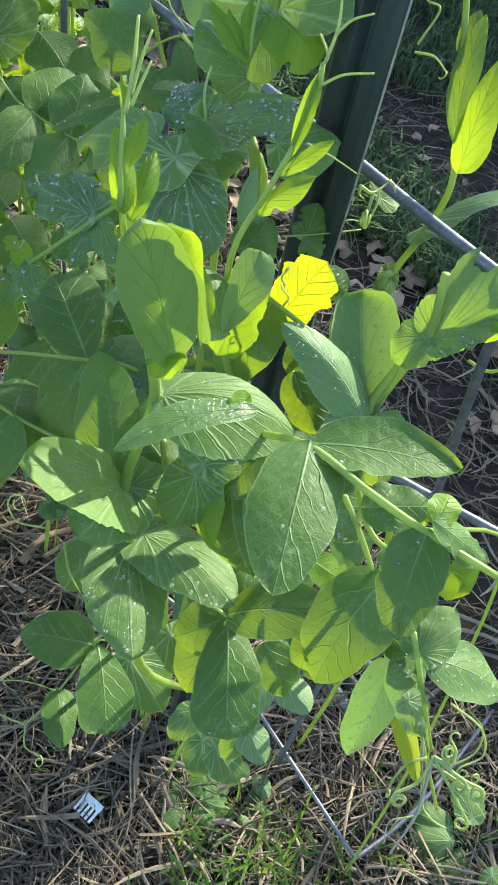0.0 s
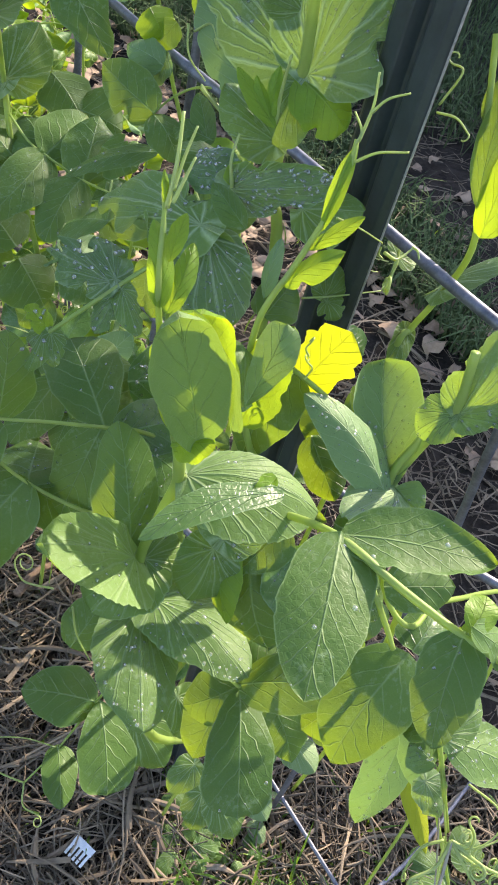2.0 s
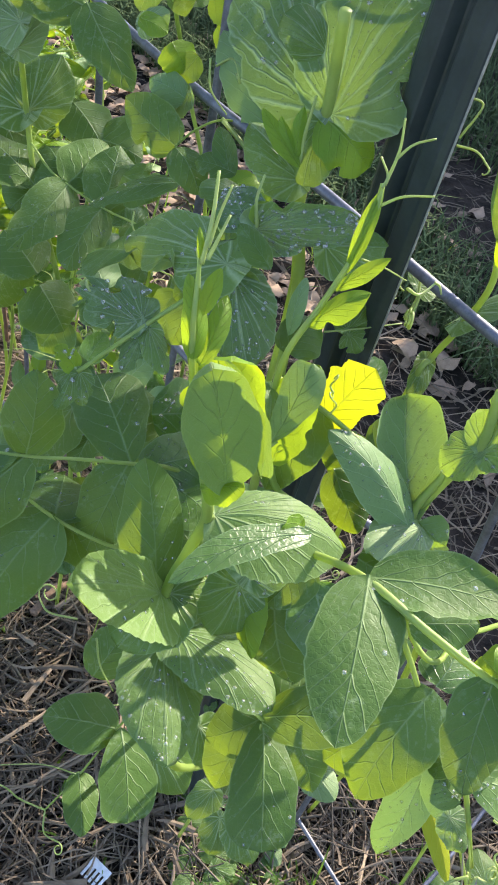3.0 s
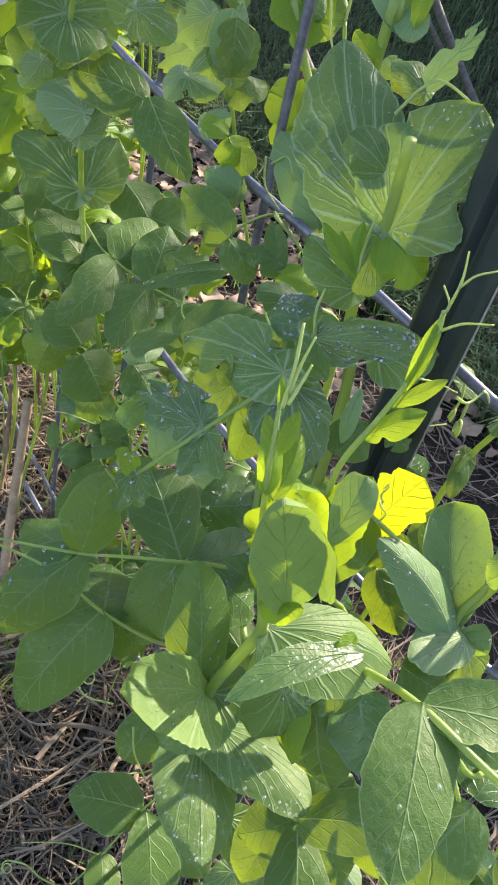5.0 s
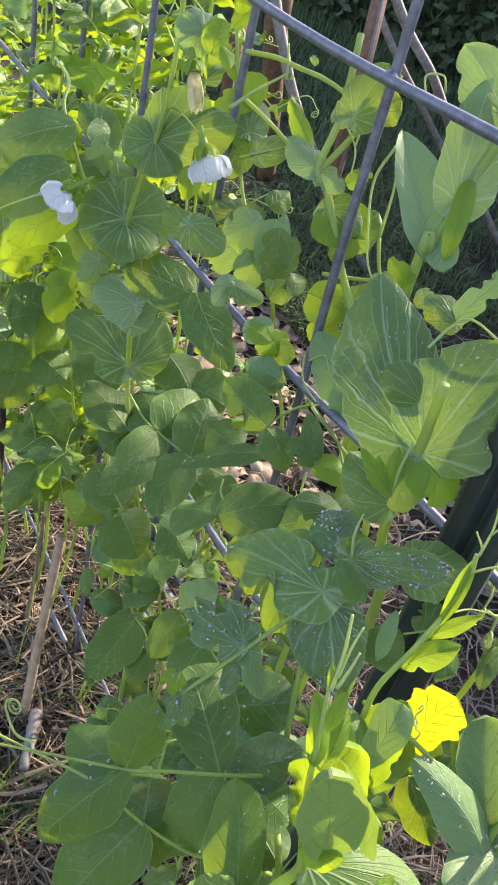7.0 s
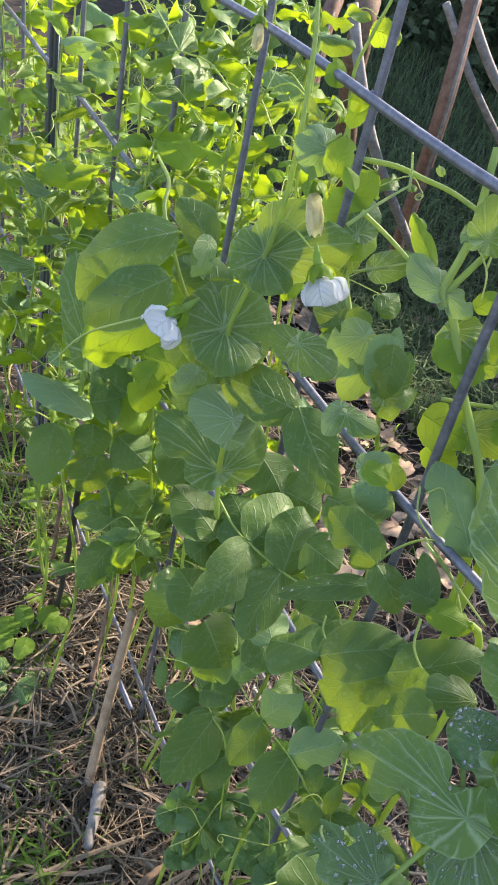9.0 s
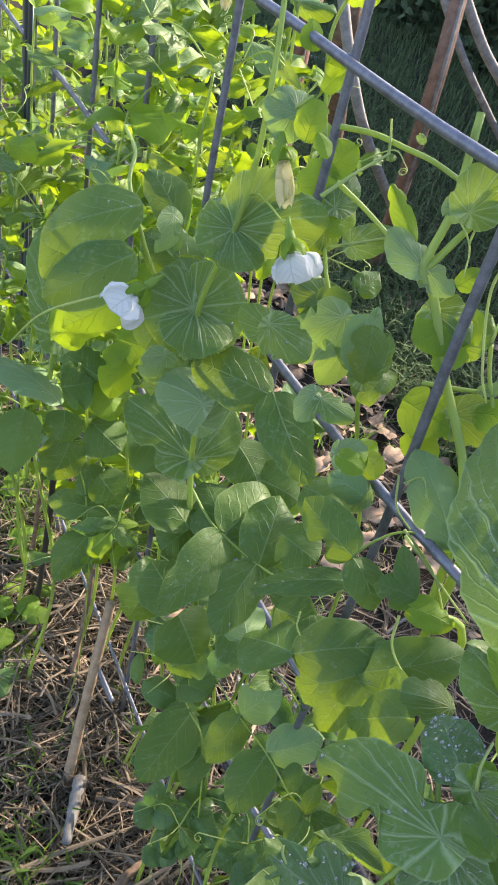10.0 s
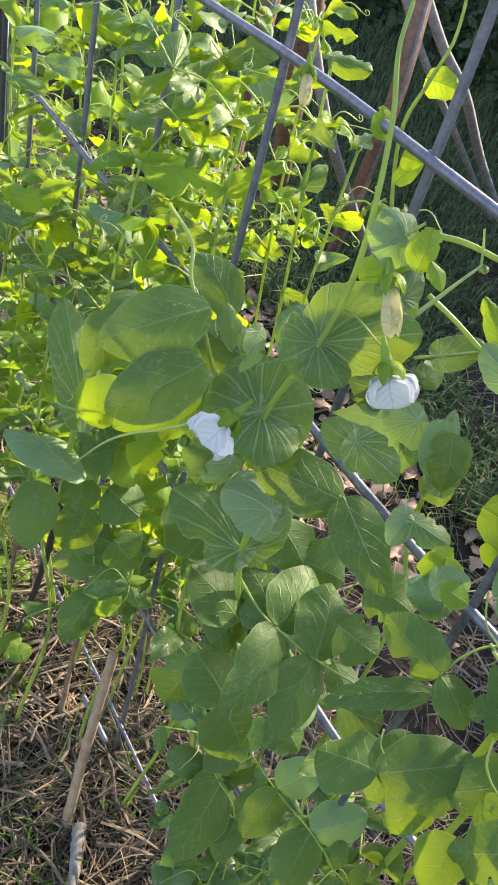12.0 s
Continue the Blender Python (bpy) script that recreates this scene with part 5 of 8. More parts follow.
tendril(pea_d, [(0.319, 0.258, 0.708), (0.317, 0.256, 0.705), (0.318, 0.253, 0.704)], 0.0006, 0, 0.003)
leaf(pea_d, (0.183, 0.145, 0.678), (0.164, 0.144, 0.659), (-0.17, -0.33, 0.93), 0.0222, "leaf", tone="leaf", fold=0.2, name="leaflet")
leaf(pea_d, (0.208, 0.139, 0.671), (0.226, 0.121, 0.657), (-0.27, -0.29, 0.92), 0.0228, "leaf", tone="leaf", fold=0.2, name="leaflet")
leaf(pea_d, (0.218, 0.134, 0.660), (0.225, 0.112, 0.638), (-0.31, -0.37, 0.88), 0.0224, "leaf", tone="waxy", fold=0.2, name="leaflet")
leaf(pea_d, (0.234, 0.189, 0.664), (0.233, 0.161, 0.647), (-0.65, -0.42, 0.63), 0.0234, "leaf", tone="leaf", fold=0.2, name="leaflet")
leaf(pea_d, (0.266, 0.190, 0.659), (0.248, 0.180, 0.641), (-0.62, -0.35, 0.70), 0.0204, "leaf", tone="leaf", fold=0.2, name="leaflet")
leaf(pea_d, (0.230, 0.113, 0.628), (0.215, 0.106, 0.614), (-0.12, -0.46, 0.88), 0.0190, "leaf", tone="under", fold=0.2, name="leaflet")
leaf(pea_d, (0.242, 0.112, 0.649), (0.245, 0.092, 0.651), (-0.55, -0.65, 0.52), 0.0172, "leaf", tone="young", fold=0.2, name="leaflet")

pea_e = thing("pea_plant", "upright pea stem beyond the trellis with backlit leaves", "pea plant", "pea plants on the trellis")
stem(pea_e, [(0.420, 0.330, -0.010), (0.386, 0.278, 0.313), (0.337, 0.237, 0.626), (0.346, 0.237, 0.659), (0.351, 0.232, 0.685), (0.351, 0.226, 0.722), (0.352, 0.240, 0.755), (0.358, 0.258, 0.786), (0.362, 0.272, 0.811)], 0.0022, 0.0016)
leaf(pea_e, (0.345, 0.221, 0.735), (0.365, 0.237, 0.785), (-0.79, -0.37, 0.49), 0.0203, "ovate", tone="young", bend=0.1, ruffle=0.2, name="stipule", label="backlit yellow-green stipule", notch=0.15, skew=0.2)
leaf(pea_e, (0.346, 0.231, 0.746), (0.369, 0.258, 0.793), (-0.61, -0.53, 0.59), 0.0142, "long", ruffle=0.13, name="leaflet")
leaf(pea_e, (0.352, 0.235, 0.688), (0.389, 0.211, 0.723), (0.17, 0.27, 0.95), 0.0376, "stip", bend=0.1, drops=10, ruffle=0.11, name="stipule", tone="blue")
leaf(pea_e, (0.356, 0.252, 0.775), (0.368, 0.261, 0.795), (-0.59, -0.55, 0.60), 0.0112, "long", ruffle=0.11, name="leaflet")
tendril(pea_e, [(0.375, 0.299, 0.756), (0.375, 0.285, 0.760), (0.369, 0.269, 0.760)], 0.0006, 0.5, 0.003)
tendril(pea_e, [(0.377, 0.301, 0.759), (0.385, 0.300, 0.777), (0.382, 0.307, 0.779)], 0.0006, 0.7, 0.004)
leaf(pea_e, (0.344, 0.239, 0.658), (0.327, 0.226, 0.639), (-0.45, -0.49, 0.74), 0.0135, "stip", ruffle=0.08, name="stipule")
leaf(pea_e, (0.346, 0.266, 0.690), (0.363, 0.271, 0.691), (0.11, -0.52, 0.85), 0.0231, "stip", ruffle=0.11, name="stipule")
leaf(pea_e, (0.273, 0.244, 0.697), (0.283, 0.252, 0.709), (-0.36, -0.58, 0.73), 0.0177, "stip", notch=0.4, ruffle=0.11, name="stipule")
leaf(pea_e, (0.273, 0.242, 0.696), (0.276, 0.232, 0.692), (-0.41, -0.46, 0.79), 0.0152, "stip", notch=0.4, ruffle=0.11, name="stipule")
tendril(pea_e, [(0.257, 0.244, 0.701), (0.278, 0.241, 0.699), (0.304, 0.236, 0.699)], 0.0005, 0, 0.004)
leaf(pea_e, (0.287, 0.235, 0.673), (0.305, 0.234, 0.657), (0.15, -0.95, 0.27), 0.0193, tone="blue", ruffle=0.12, name="leaflet")
leaf(pea_e, (0.260, 0.204, 0.664), (0.250, 0.196, 0.639), (-0.56, -0.68, 0.46), 0.0239, ruffle=0.16, name="leaflet")
leaf(pea_e, (0.278, 0.207, 0.663), (0.288, 0.193, 0.647), (-0.26, -0.79, 0.55), 0.0250, ruffle=0.12, name="leaflet")

pea_f = thing("pea_plant", "pea plant with very large dewy stipules and a snipped stem", "pea plant", "pea plants on the trellis")
stem(pea_f, [(0.290, 0.300, -0.010), (0.279, 0.276, 0.344), (0.252, 0.263, 0.687), (0.252, 0.279, 0.742), (0.255, 0.283, 0.769), (0.257, 0.283, 0.794), (0.246, 0.276, 0.842)], 0.0032, 0.0026)
leaf(pea_f, (0.258, 0.283, 0.794), (0.279, 0.369, 0.839), (-0.52, -0.36, 0.77), 0.0566, "stip", tone="blue", bend=0.06, fold=0.05, drops=120, ruffle=0.06, fine=True, name="stipule", twist=0.0, notch=0.15, back=0.06, skew=-0.1)
leaf(pea_f, (0.257, 0.280, 0.795), (0.295, 0.288, 0.850), (-0.59, -0.57, 0.57), 0.0577, "stip", tone="blue", bend=0.06, fold=0.05, drops=140, notch=0.2, ruffle=0.06, fine=True, name="stipule", twist=0.0, back=0.06)
leaf(pea_f, (0.256, 0.281, 0.794), (0.272, 0.262, 0.779), (-0.20, -0.71, 0.68), 0.0301, "round", tone="young", bend=0.08, notch=0.37, ruffle=0.19, name="stipule")
leaf(pea_f, (0.255, 0.282, 0.793), (0.247, 0.275, 0.766), (-0.66, -0.64, 0.38), 0.0237, "round", tone="stip", ruffle=0.1, name="stipule")
leaf(pea_f, (0.247, 0.277, 0.767), (0.231, 0.302, 0.785), (-0.13, -0.63, 0.76), 0.0300, "stip", bend=0.1, drops=12, ruffle=0.15, name="stipule")
leaf(pea_f, (0.261, 0.295, 0.815), (0.247, 0.314, 0.825), (-0.52, -0.67, 0.52), 0.0220, "round", tone="blue", bend=0.1, notch=0.02, ruffle=0.15, name="stipule")
leaf(pea_f, (0.241, 0.275, 0.777), (0.229, 0.294, 0.795), (-0.29, -0.73, 0.62), 0.0085, "long", tone="young", ruffle=0.14, name="leaflet")
tendril(pea_f, [(0.243, 0.277, 0.777), (0.243, 0.278, 0.790), (0.244, 0.278, 0.807)], 0.0008, 0, 0.004)
leaf(pea_f, (0.240, 0.277, 0.779), (0.245, 0.285, 0.799), (-0.61, -0.67, 0.42), 0.0071, "long", tone="young", fold=0.5, notch=0.16, ruffle=0.17, name="leaflet")
leaf(pea_f, (0.240, 0.276, 0.778), (0.235, 0.288, 0.794), (-0.25, -0.81, 0.53), 0.0064, "long", tone="young", fold=0.5, notch=0.37, ruffle=0.09, name="leaflet")
leaf(pea_f, (0.300, 0.330, 0.837), (0.318, 0.325, 0.865), (-0.69, -0.57, 0.46), 0.0132, "ovate", tone="under", notch=0.6, ruffle=0.08, name="stipule", cut=0.3)
leaf(pea_f, (0.301, 0.328, 0.836), (0.290, 0.345, 0.844), (-0.45, -0.59, 0.67), 0.0187, "stip", drops=8, ruffle=0.19, name="stipule")
leaf(pea_f, (0.296, 0.348, 0.836), (0.295, 0.355, 0.842), (-0.82, -0.43, 0.37), 0.0122, "stip", tone="under", notch=0.33, ruffle=0.13, name="stipule")
tendril(pea_f, [(0.272, 0.315, 0.833), (0.284, 0.316, 0.844), (0.294, 0.312, 0.848), (0.300, 0.284, 0.842), (0.298, 0.273, 0.837)], 0.0007, 1, 0.003)

pea_g = thing("pea_plant", "pea plant growing through the trellis with pale folded leaves", "pea plant", "pea plants on the trellis")
stem(pea_g, [(0.350, 0.420, -0.010), (0.341, 0.396, 0.411), (0.316, 0.384, 0.823), (0.321, 0.382, 0.849), (0.340, 0.391, 0.879), (0.356, 0.394, 0.912), (0.367, 0.402, 0.936), (0.376, 0.412, 0.962)], 0.0032, 0.0026)
leaf(pea_g, (0.320, 0.376, 0.843), (0.338, 0.454, 0.883), (-0.36, -0.51, 0.78), 0.0320, "ovate", tone="under", bend=0.08, fold=-0.3, notch=0.05, ruffle=0.12, name="leaflet", skew=0.2, twist=0.0)
leaf(pea_g, (0.325, 0.383, 0.857), (0.321, 0.367, 0.843), (-0.55, -0.50, 0.67), 0.0190, "long", tone="under", ruffle=0.19, name="leaflet")
leaf(pea_g, (0.334, 0.389, 0.874), (0.357, 0.419, 0.929), (-0.50, -0.60, 0.63), 0.0379, "stip", tone="under", bend=0.08, notch=0.05, ruffle=0.14, name="stipule", skew=0.2, twist=0.0)
leaf(pea_g, (0.343, 0.395, 0.890), (0.322, 0.371, 0.846), (-0.53, -0.61, 0.60), 0.0125, "long", tone="young", ruffle=0.09, name="leaflet")
leaf(pea_g, (0.311, 0.381, 0.831), (0.304, 0.394, 0.839), (-0.67, -0.60, 0.44), 0.0128, "stip", tone="young", notch=0.4, ruffle=0.15, name="stipule")
leaf(pea_g, (0.357, 0.398, 0.917), (0.350, 0.438, 0.941), (-0.77, -0.43, 0.47), 0.0340, "stip", tone="under", bend=0.1, notch=0.23, ruffle=0.11, name="stipule")
leaf(pea_g, (0.361, 0.400, 0.922), (0.374, 0.398, 0.946), (-0.62, -0.74, 0.27), 0.0152, "stip", tone="young", ruffle=0.2, name="stipule")
tendril(pea_g, [(0.330, 0.435, 0.915), (0.333, 0.443, 0.924), (0.341, 0.438, 0.926), (0.340, 0.432, 0.920)], 0.0006, 0.6, 0.003)
tendril(pea_g, [(0.333, 0.449, 0.882), (0.317, 0.441, 0.862), (0.307, 0.417, 0.831), (0.306, 0.405, 0.819)], 0.0008, 0, 0.004)
tendril(pea_g, [(0.344, 0.404, 0.928), (0.349, 0.380, 0.917), (0.348, 0.361, 0.906), (0.337, 0.357, 0.893)], 0.0011, 0, 0.004)

pea_h = thing("pea_plant", "flowering pea plant with round veined stipules and white blooms", "pea plant", "pea plants on the trellis")
stem(pea_h, [(0.250, 0.530, -0.010), (0.264, 0.531, 0.226), (0.262, 0.544, 0.452), (0.236, 0.548, 0.596), (0.235, 0.565, 0.657), (0.226, 0.553, 0.706), (0.221, 0.568, 0.773), (0.225, 0.549, 0.842), (0.227, 0.543, 0.884), (0.231, 0.550, 0.925), (0.236, 0.563, 0.959), (0.241, 0.578, 0.981), (0.253, 0.594, 1.006), (0.255, 0.619, 1.032)], 0.0026, 0.001)
leaf(pea_h, (0.220, 0.571, 0.780), (0.193, 0.586, 0.764), (-0.64, -0.63, 0.44), 0.0592, "stip", tone="stip", bend=0.05, fold=0.05, drops=6, notch=0.05, ruffle=0.05, fine=True, name="stipule", back=0.1, twist=0.0)
leaf(pea_h, (0.220, 0.572, 0.779), (0.251, 0.562, 0.787), (-0.36, -0.73, 0.58), 0.0591, "stip", tone="stip", bend=0.05, fold=0.05, drops=10, notch=0.05, ruffle=0.05, fine=True, name="stipule", back=0.1, twist=0.0)
leaf(pea_h, (0.221, 0.572, 0.778), (0.218, 0.543, 0.761), (-0.24, -0.46, 0.86), 0.0461, "stip", tone="stip", bend=0.08, fold=0.05, drops=10, notch=0.05, ruffle=0.17, fine=True, name="stipule", back=0.1, twist=0.0)
leaf(pea_h, (0.223, 0.575, 0.778), (0.220, 0.604, 0.798), (-0.36, -0.56, 0.75), 0.0470, "stip", tone="stip", ruffle=0.13, name="stipule", back=0.1, twist=0.0)
leaf(pea_h, (0.225, 0.549, 0.844), (0.206, 0.553, 0.832), (-0.50, -0.74, 0.45), 0.0385, "stip", tone="stip", bend=0.05, drops=6, notch=0.05, ruffle=0.13, fine=True, name="stipule", back=0.1, twist=0.0)
leaf(pea_h, (0.225, 0.550, 0.844), (0.254, 0.543, 0.875), (-0.60, -0.73, 0.33), 0.0396, "stip", tone="stip", bend=0.06, drops=6, notch=0.05, ruffle=0.15, fine=True, name="stipule", back=0.1, twist=0.0)
leaf(pea_h, (0.225, 0.550, 0.843), (0.230, 0.526, 0.831), (-0.47, -0.46, 0.75), 0.0321, "stip", tone="stip", bend=0.06, notch=0.05, ruffle=0.19, fine=True, name="stipule")
leaf(pea_h, (0.226, 0.550, 0.843), (0.264, 0.519, 0.865), (-0.73, -0.50, 0.47), 0.0394, "stip", tone="stip", bend=0.1, ruffle=0.19, name="stipule", back=0.1, twist=0.0)
leaf(pea_h, (0.226, 0.550, 0.843), (0.217, 0.577, 0.843), (-0.70, -0.25, 0.67), 0.0362, "stip", tone="blue", drops=20, ruffle=0.09, name="stipule")
leaf(pea_h, (0.220, 0.535, 0.731), (0.196, 0.557, 0.736), (-0.12, -0.60, 0.79), 0.0398, "stip", tone="under", bend=0.1, ruffle=0.1, name="stipule", twist=0.0)
leaf(pea_h, (0.217, 0.536, 0.714), (0.244, 0.555, 0.736), (-0.22, -0.59, 0.77), 0.0260, "stip", tone="under", bend=0.1, ruffle=0.1, name="stipule")
leaf(pea_h, (0.255, 0.519, 0.746), (0.217, 0.560, 0.751), (-0.47, -0.53, 0.71), 0.0375, "leaf", bend=0.12, drops=4, ruffle=0.14, name="leaflet", twist=0.0, fold=0.2)
leaf(pea_h, (0.257, 0.518, 0.747), (0.261, 0.462, 0.720), (-0.35, -0.38, 0.86), 0.0345, "ovate", bend=0.1, drops=3, notch=0.1, ruffle=0.11, name="leaflet", twist=0.0, fold=0.15)
stem(pea_h, [(0.227, 0.577, 0.763), (0.241, 0.541, 0.751), (0.256, 0.520, 0.747)], 0.0011, 0.0009, name="petiole")
leaf(pea_h, (0.234, 0.565, 0.656), (0.203, 0.617, 0.675), (-0.35, -0.49, 0.80), 0.0468, "stip", tone="stip", bend=0.1, notch=0.34, ruffle=0.08, name="stipule")
leaf(pea_h, (0.236, 0.564, 0.657), (0.270, 0.584, 0.685), (-0.19, -0.68, 0.71), 0.0435, "stip", tone="stip", bend=0.1, ruffle=0.13, name="stipule")
leaf(pea_h, (0.229, 0.539, 0.614), (0.206, 0.581, 0.632), (0.04, -0.39, 0.92), 0.0407, bend=0.1, drops=6, ruffle=0.13, name="leaflet")
leaf(pea_h, (0.234, 0.544, 0.607), (0.209, 0.537, 0.597), (-0.15, -0.54, 0.83), 0.0379, notch=0.33, ruffle=0.19, name="leaflet")
stem(pea_h, [(0.235, 0.557, 0.636), (0.240, 0.536, 0.626), (0.245, 0.518, 0.624), (0.261, 0.490, 0.618), (0.279, 0.461, 0.617)], 0.001, 0.0008, name="petiole")
leaf(pea_h, (0.246, 0.517, 0.624), (0.186, 0.483, 0.604), (-0.01, -0.46, 0.89), 0.0364, "ovate", bend=0.1, drops=30, notch=0.1, ruffle=0.15, name="leaflet", twist=0.0)
leaf(pea_h, (0.260, 0.490, 0.618), (0.219, 0.460, 0.591), (-0.20, -0.50, 0.84), 0.0341, "leaf", bend=0.1, drops=20, notch=0.05, ruffle=0.1, name="leaflet", twist=0.0)
leaf(pea_h, (0.262, 0.490, 0.619), (0.292, 0.527, 0.643), (-0.13, -0.46, 0.88), 0.0409, bend=0.1, ruffle=0.19, name="leaflet")
leaf(pea_h, (0.245, 0.520, 0.622), (0.253, 0.572, 0.624), (-0.27, 0.00, 0.96), 0.0442, bend=0.1, drops=4, notch=0.24, ruffle=0.16, name="leaflet")
leaf(pea_h, (0.248, 0.520, 0.623), (0.294, 0.549, 0.634), (0.03, -0.41, 0.91), 0.0439, bend=0.1, ruffle=0.1, name="leaflet")
leaf(pea_h, (0.221, 0.516, 0.552), (0.210, 0.553, 0.566), (-0.15, -0.39, 0.91), 0.0445, ruffle=0.06, name="leaflet")
leaf(pea_h, (0.227, 0.524, 0.532), (0.237, 0.500, 0.500), (0.11, -0.79, 0.60), 0.0528, ruffle=0.09, name="leaflet")
leaf(pea_h, (0.221, 0.560, 0.533), (0.201, 0.560, 0.488), (-0.60, -0.76, 0.25), 0.0445, notch=0.27, ruffle=0.08, name="leaflet")
leaf(pea_h, (0.261, 0.501, 0.533), (0.272, 0.473, 0.513), (0.02, -0.58, 0.81), 0.0382, notch=0.37, ruffle=0.19, name="leaflet")
leaf(pea_h, (0.242, 0.514, 0.502), (0.225, 0.522, 0.466), (-0.83, -0.47, 0.29), 0.0419, notch=0.34, ruffle=0.17, name="leaflet")
leaf(pea_h, (0.231, 0.646, 0.629), (0.245, 0.607, 0.598), (-0.04, -0.62, 0.78), 0.0532, ruffle=0.17, name="leaflet")
leaf(pea_h, (0.289, 0.561, 0.631), (0.317, 0.535, 0.624), (-0.36, -0.57, 0.74), 0.0485, ruffle=0.15, name="leaflet")
leaf(pea_h, (0.281, 0.584, 0.648), (0.291, 0.554, 0.625), (-0.11, -0.63, 0.77), 0.0418, ruffle=0.11, name="leaflet")
leaf(pea_h, (0.284, 0.489, 0.601), (0.278, 0.454, 0.594), (-0.17, -0.19, 0.97), 0.0254, ruffle=0.09, name="leaflet")
leaf(pea_h, (0.255, 0.470, 0.562), (0.255, 0.495, 0.571), (-0.06, -0.35, 0.93), 0.0357, tone="under", notch=0.37, ruffle=0.15, name="leaflet")
leaf(pea_h, (0.232, 0.600, 0.789), (0.208, 0.639, 0.796), (-0.47, -0.42, 0.77), 0.0355, notch=0.21, ruffle=0.16, name="leaflet")
leaf(pea_h, (0.234, 0.640, 0.800), (0.225, 0.681, 0.820), (-0.41, -0.46, 0.79), 0.0281, ruffle=0.12, name="leaflet")
leaf(pea_h, (0.220, 0.612, 0.793), (0.222, 0.632, 0.815), (-0.11, -0.72, 0.68), 0.0153, "long", tone="waxy", notch=0.32, ruffle=0.17, name="leaflet")
leaf(pea_h, (0.282, 0.390, 0.611), (0.264, 0.382, 0.575), (-0.77, -0.44, 0.47), 0.0314, notch=0.19, ruffle=0.11, name="leaflet")
leaf(pea_h, (0.275, 0.353, 0.617), (0.265, 0.348, 0.572), (-0.82, -0.52, 0.25), 0.0326, ruffle=0.09, name="leaflet")
leaf(pea_h, (0.285, 0.415, 0.591), (0.272, 0.411, 0.561), (-0.74, -0.54, 0.40), 0.0354, notch=0.23, ruffle=0.14, name="leaflet")
leaf(pea_h, (0.259, 0.455, 0.613), (0.277, 0.431, 0.618), (-0.53, -0.24, 0.81), 0.0349, ruffle=0.08, name="leaflet")
leaf(pea_h, (0.279, 0.496, 0.638), (0.293, 0.468, 0.635), (-0.46, -0.31, 0.83), 0.0363, notch=0.34, ruffle=0.16, name="leaflet")
leaf(pea_h, (0.283, 0.493, 0.685), (0.299, 0.464, 0.683), (-0.43, -0.30, 0.85), 0.0352, notch=0.33, ruffle=0.17, name="leaflet")
flower(pea_h, (0.240, 0.515, 0.856), (0.241, 0.503, 0.841), 0.023, "M_PETAL")
flower(pea_h, (0.170, 0.530, 0.822), (0.155, 0.527, 0.812), 0.023, "M_PETAL")
flower(pea_h, (0.229, 0.524, 0.901), (0.228, 0.512, 0.885), 0.02, "M_CREAM")
flower(pea_h, (0.360, 0.548, 1.003), (0.347, 0.540, 0.985), 0.022, "M_PETAL")
flower(pea_h, (0.243, 0.642, 0.952), (0.239, 0.633, 0.939), 0.014, "M_CREAM")
stem(pea_h, [(0.230, 0.536, 0.911), (0.234, 0.528, 0.917), (0.240, 0.524, 0.925)], 0.001, 0.0008, name="petiole")
leaf(pea_h, (0.235, 0.514, 0.908), (0.242, 0.519, 0.925), (-0.36, -0.84, 0.41), 0.0155, "round", tone="young", notch=0.23, ruffle=0.09, name="stipule")
leaf(pea_h, (0.235, 0.525, 0.915), (0.231, 0.543, 0.922), (-0.43, -0.42, 0.80), 0.0181, "round", tone="under", bend=0.15, notch=0.19, ruffle=0.17, name="stipule")
leaf(pea_h, (0.234, 0.528, 0.917), (0.223, 0.533, 0.906), (-0.59, -0.76, 0.27), 0.0255, "round", tone="under", ruffle=0.19, name="stipule")
leaf(pea_h, (0.240, 0.512, 0.912), (0.241, 0.501, 0.903), (-0.29, -0.67, 0.69), 0.0088, "long", tone="young", ruffle=0.15, name="leaflet")
stem(pea_h, [(0.226, 0.550, 0.843), (0.231, 0.545, 0.866), (0.241, 0.520, 0.858)], 0.0008, 0.0006, name="petiole")
tendril(pea_h, [(0.170, 0.530, 0.822), (0.144, 0.541, 0.810), (0.123, 0.564, 0.787), (0.108, 0.578, 0.759)], 0.0007, 0, 0.004)
tendril(pea_h, [(0.259, 0.524, 0.874), (0.277, 0.526, 0.885), (0.301, 0.531, 0.895)], 0.0011, 0, 0.004)
tendril(pea_h, [(0.299, 0.529, 0.892), (0.302, 0.535, 0.900), (0.303, 0.541, 0.910)], 0.0008, 0, 0.004)
leaf(pea_h, (0.301, 0.530, 0.895), (0.301, 0.527, 0.892), (-0.39, -0.65, 0.65), 0.0053, "round", notch=0.36, ruffle=0.13, name="stipule")
stem(pea_h, [(0.285, 0.560, 0.898), (0.298, 0.545, 0.900), (0.308, 0.529, 0.899), (0.317, 0.514, 0.898), (0.326, 0.496, 0.894)], 0.0017, 0.0014)
leaf(pea_h, (0.313, 0.526, 0.904), (0.316, 0.525, 0.907), (-0.56, -0.73, 0.39), 0.0068, "round", tone="under", notch=0.34, ruffle=0.15, name="stipule")
stem(pea_h, [(0.273, 0.533, 0.878), (0.284, 0.518, 0.870), (0.294, 0.502, 0.861)], 0.0015, 0.0013)
tendril(pea_h, [(0.275, 0.527, 0.842), (0.287, 0.514, 0.852), (0.299, 0.505, 0.859)], 0.0008, 0, 0.004)

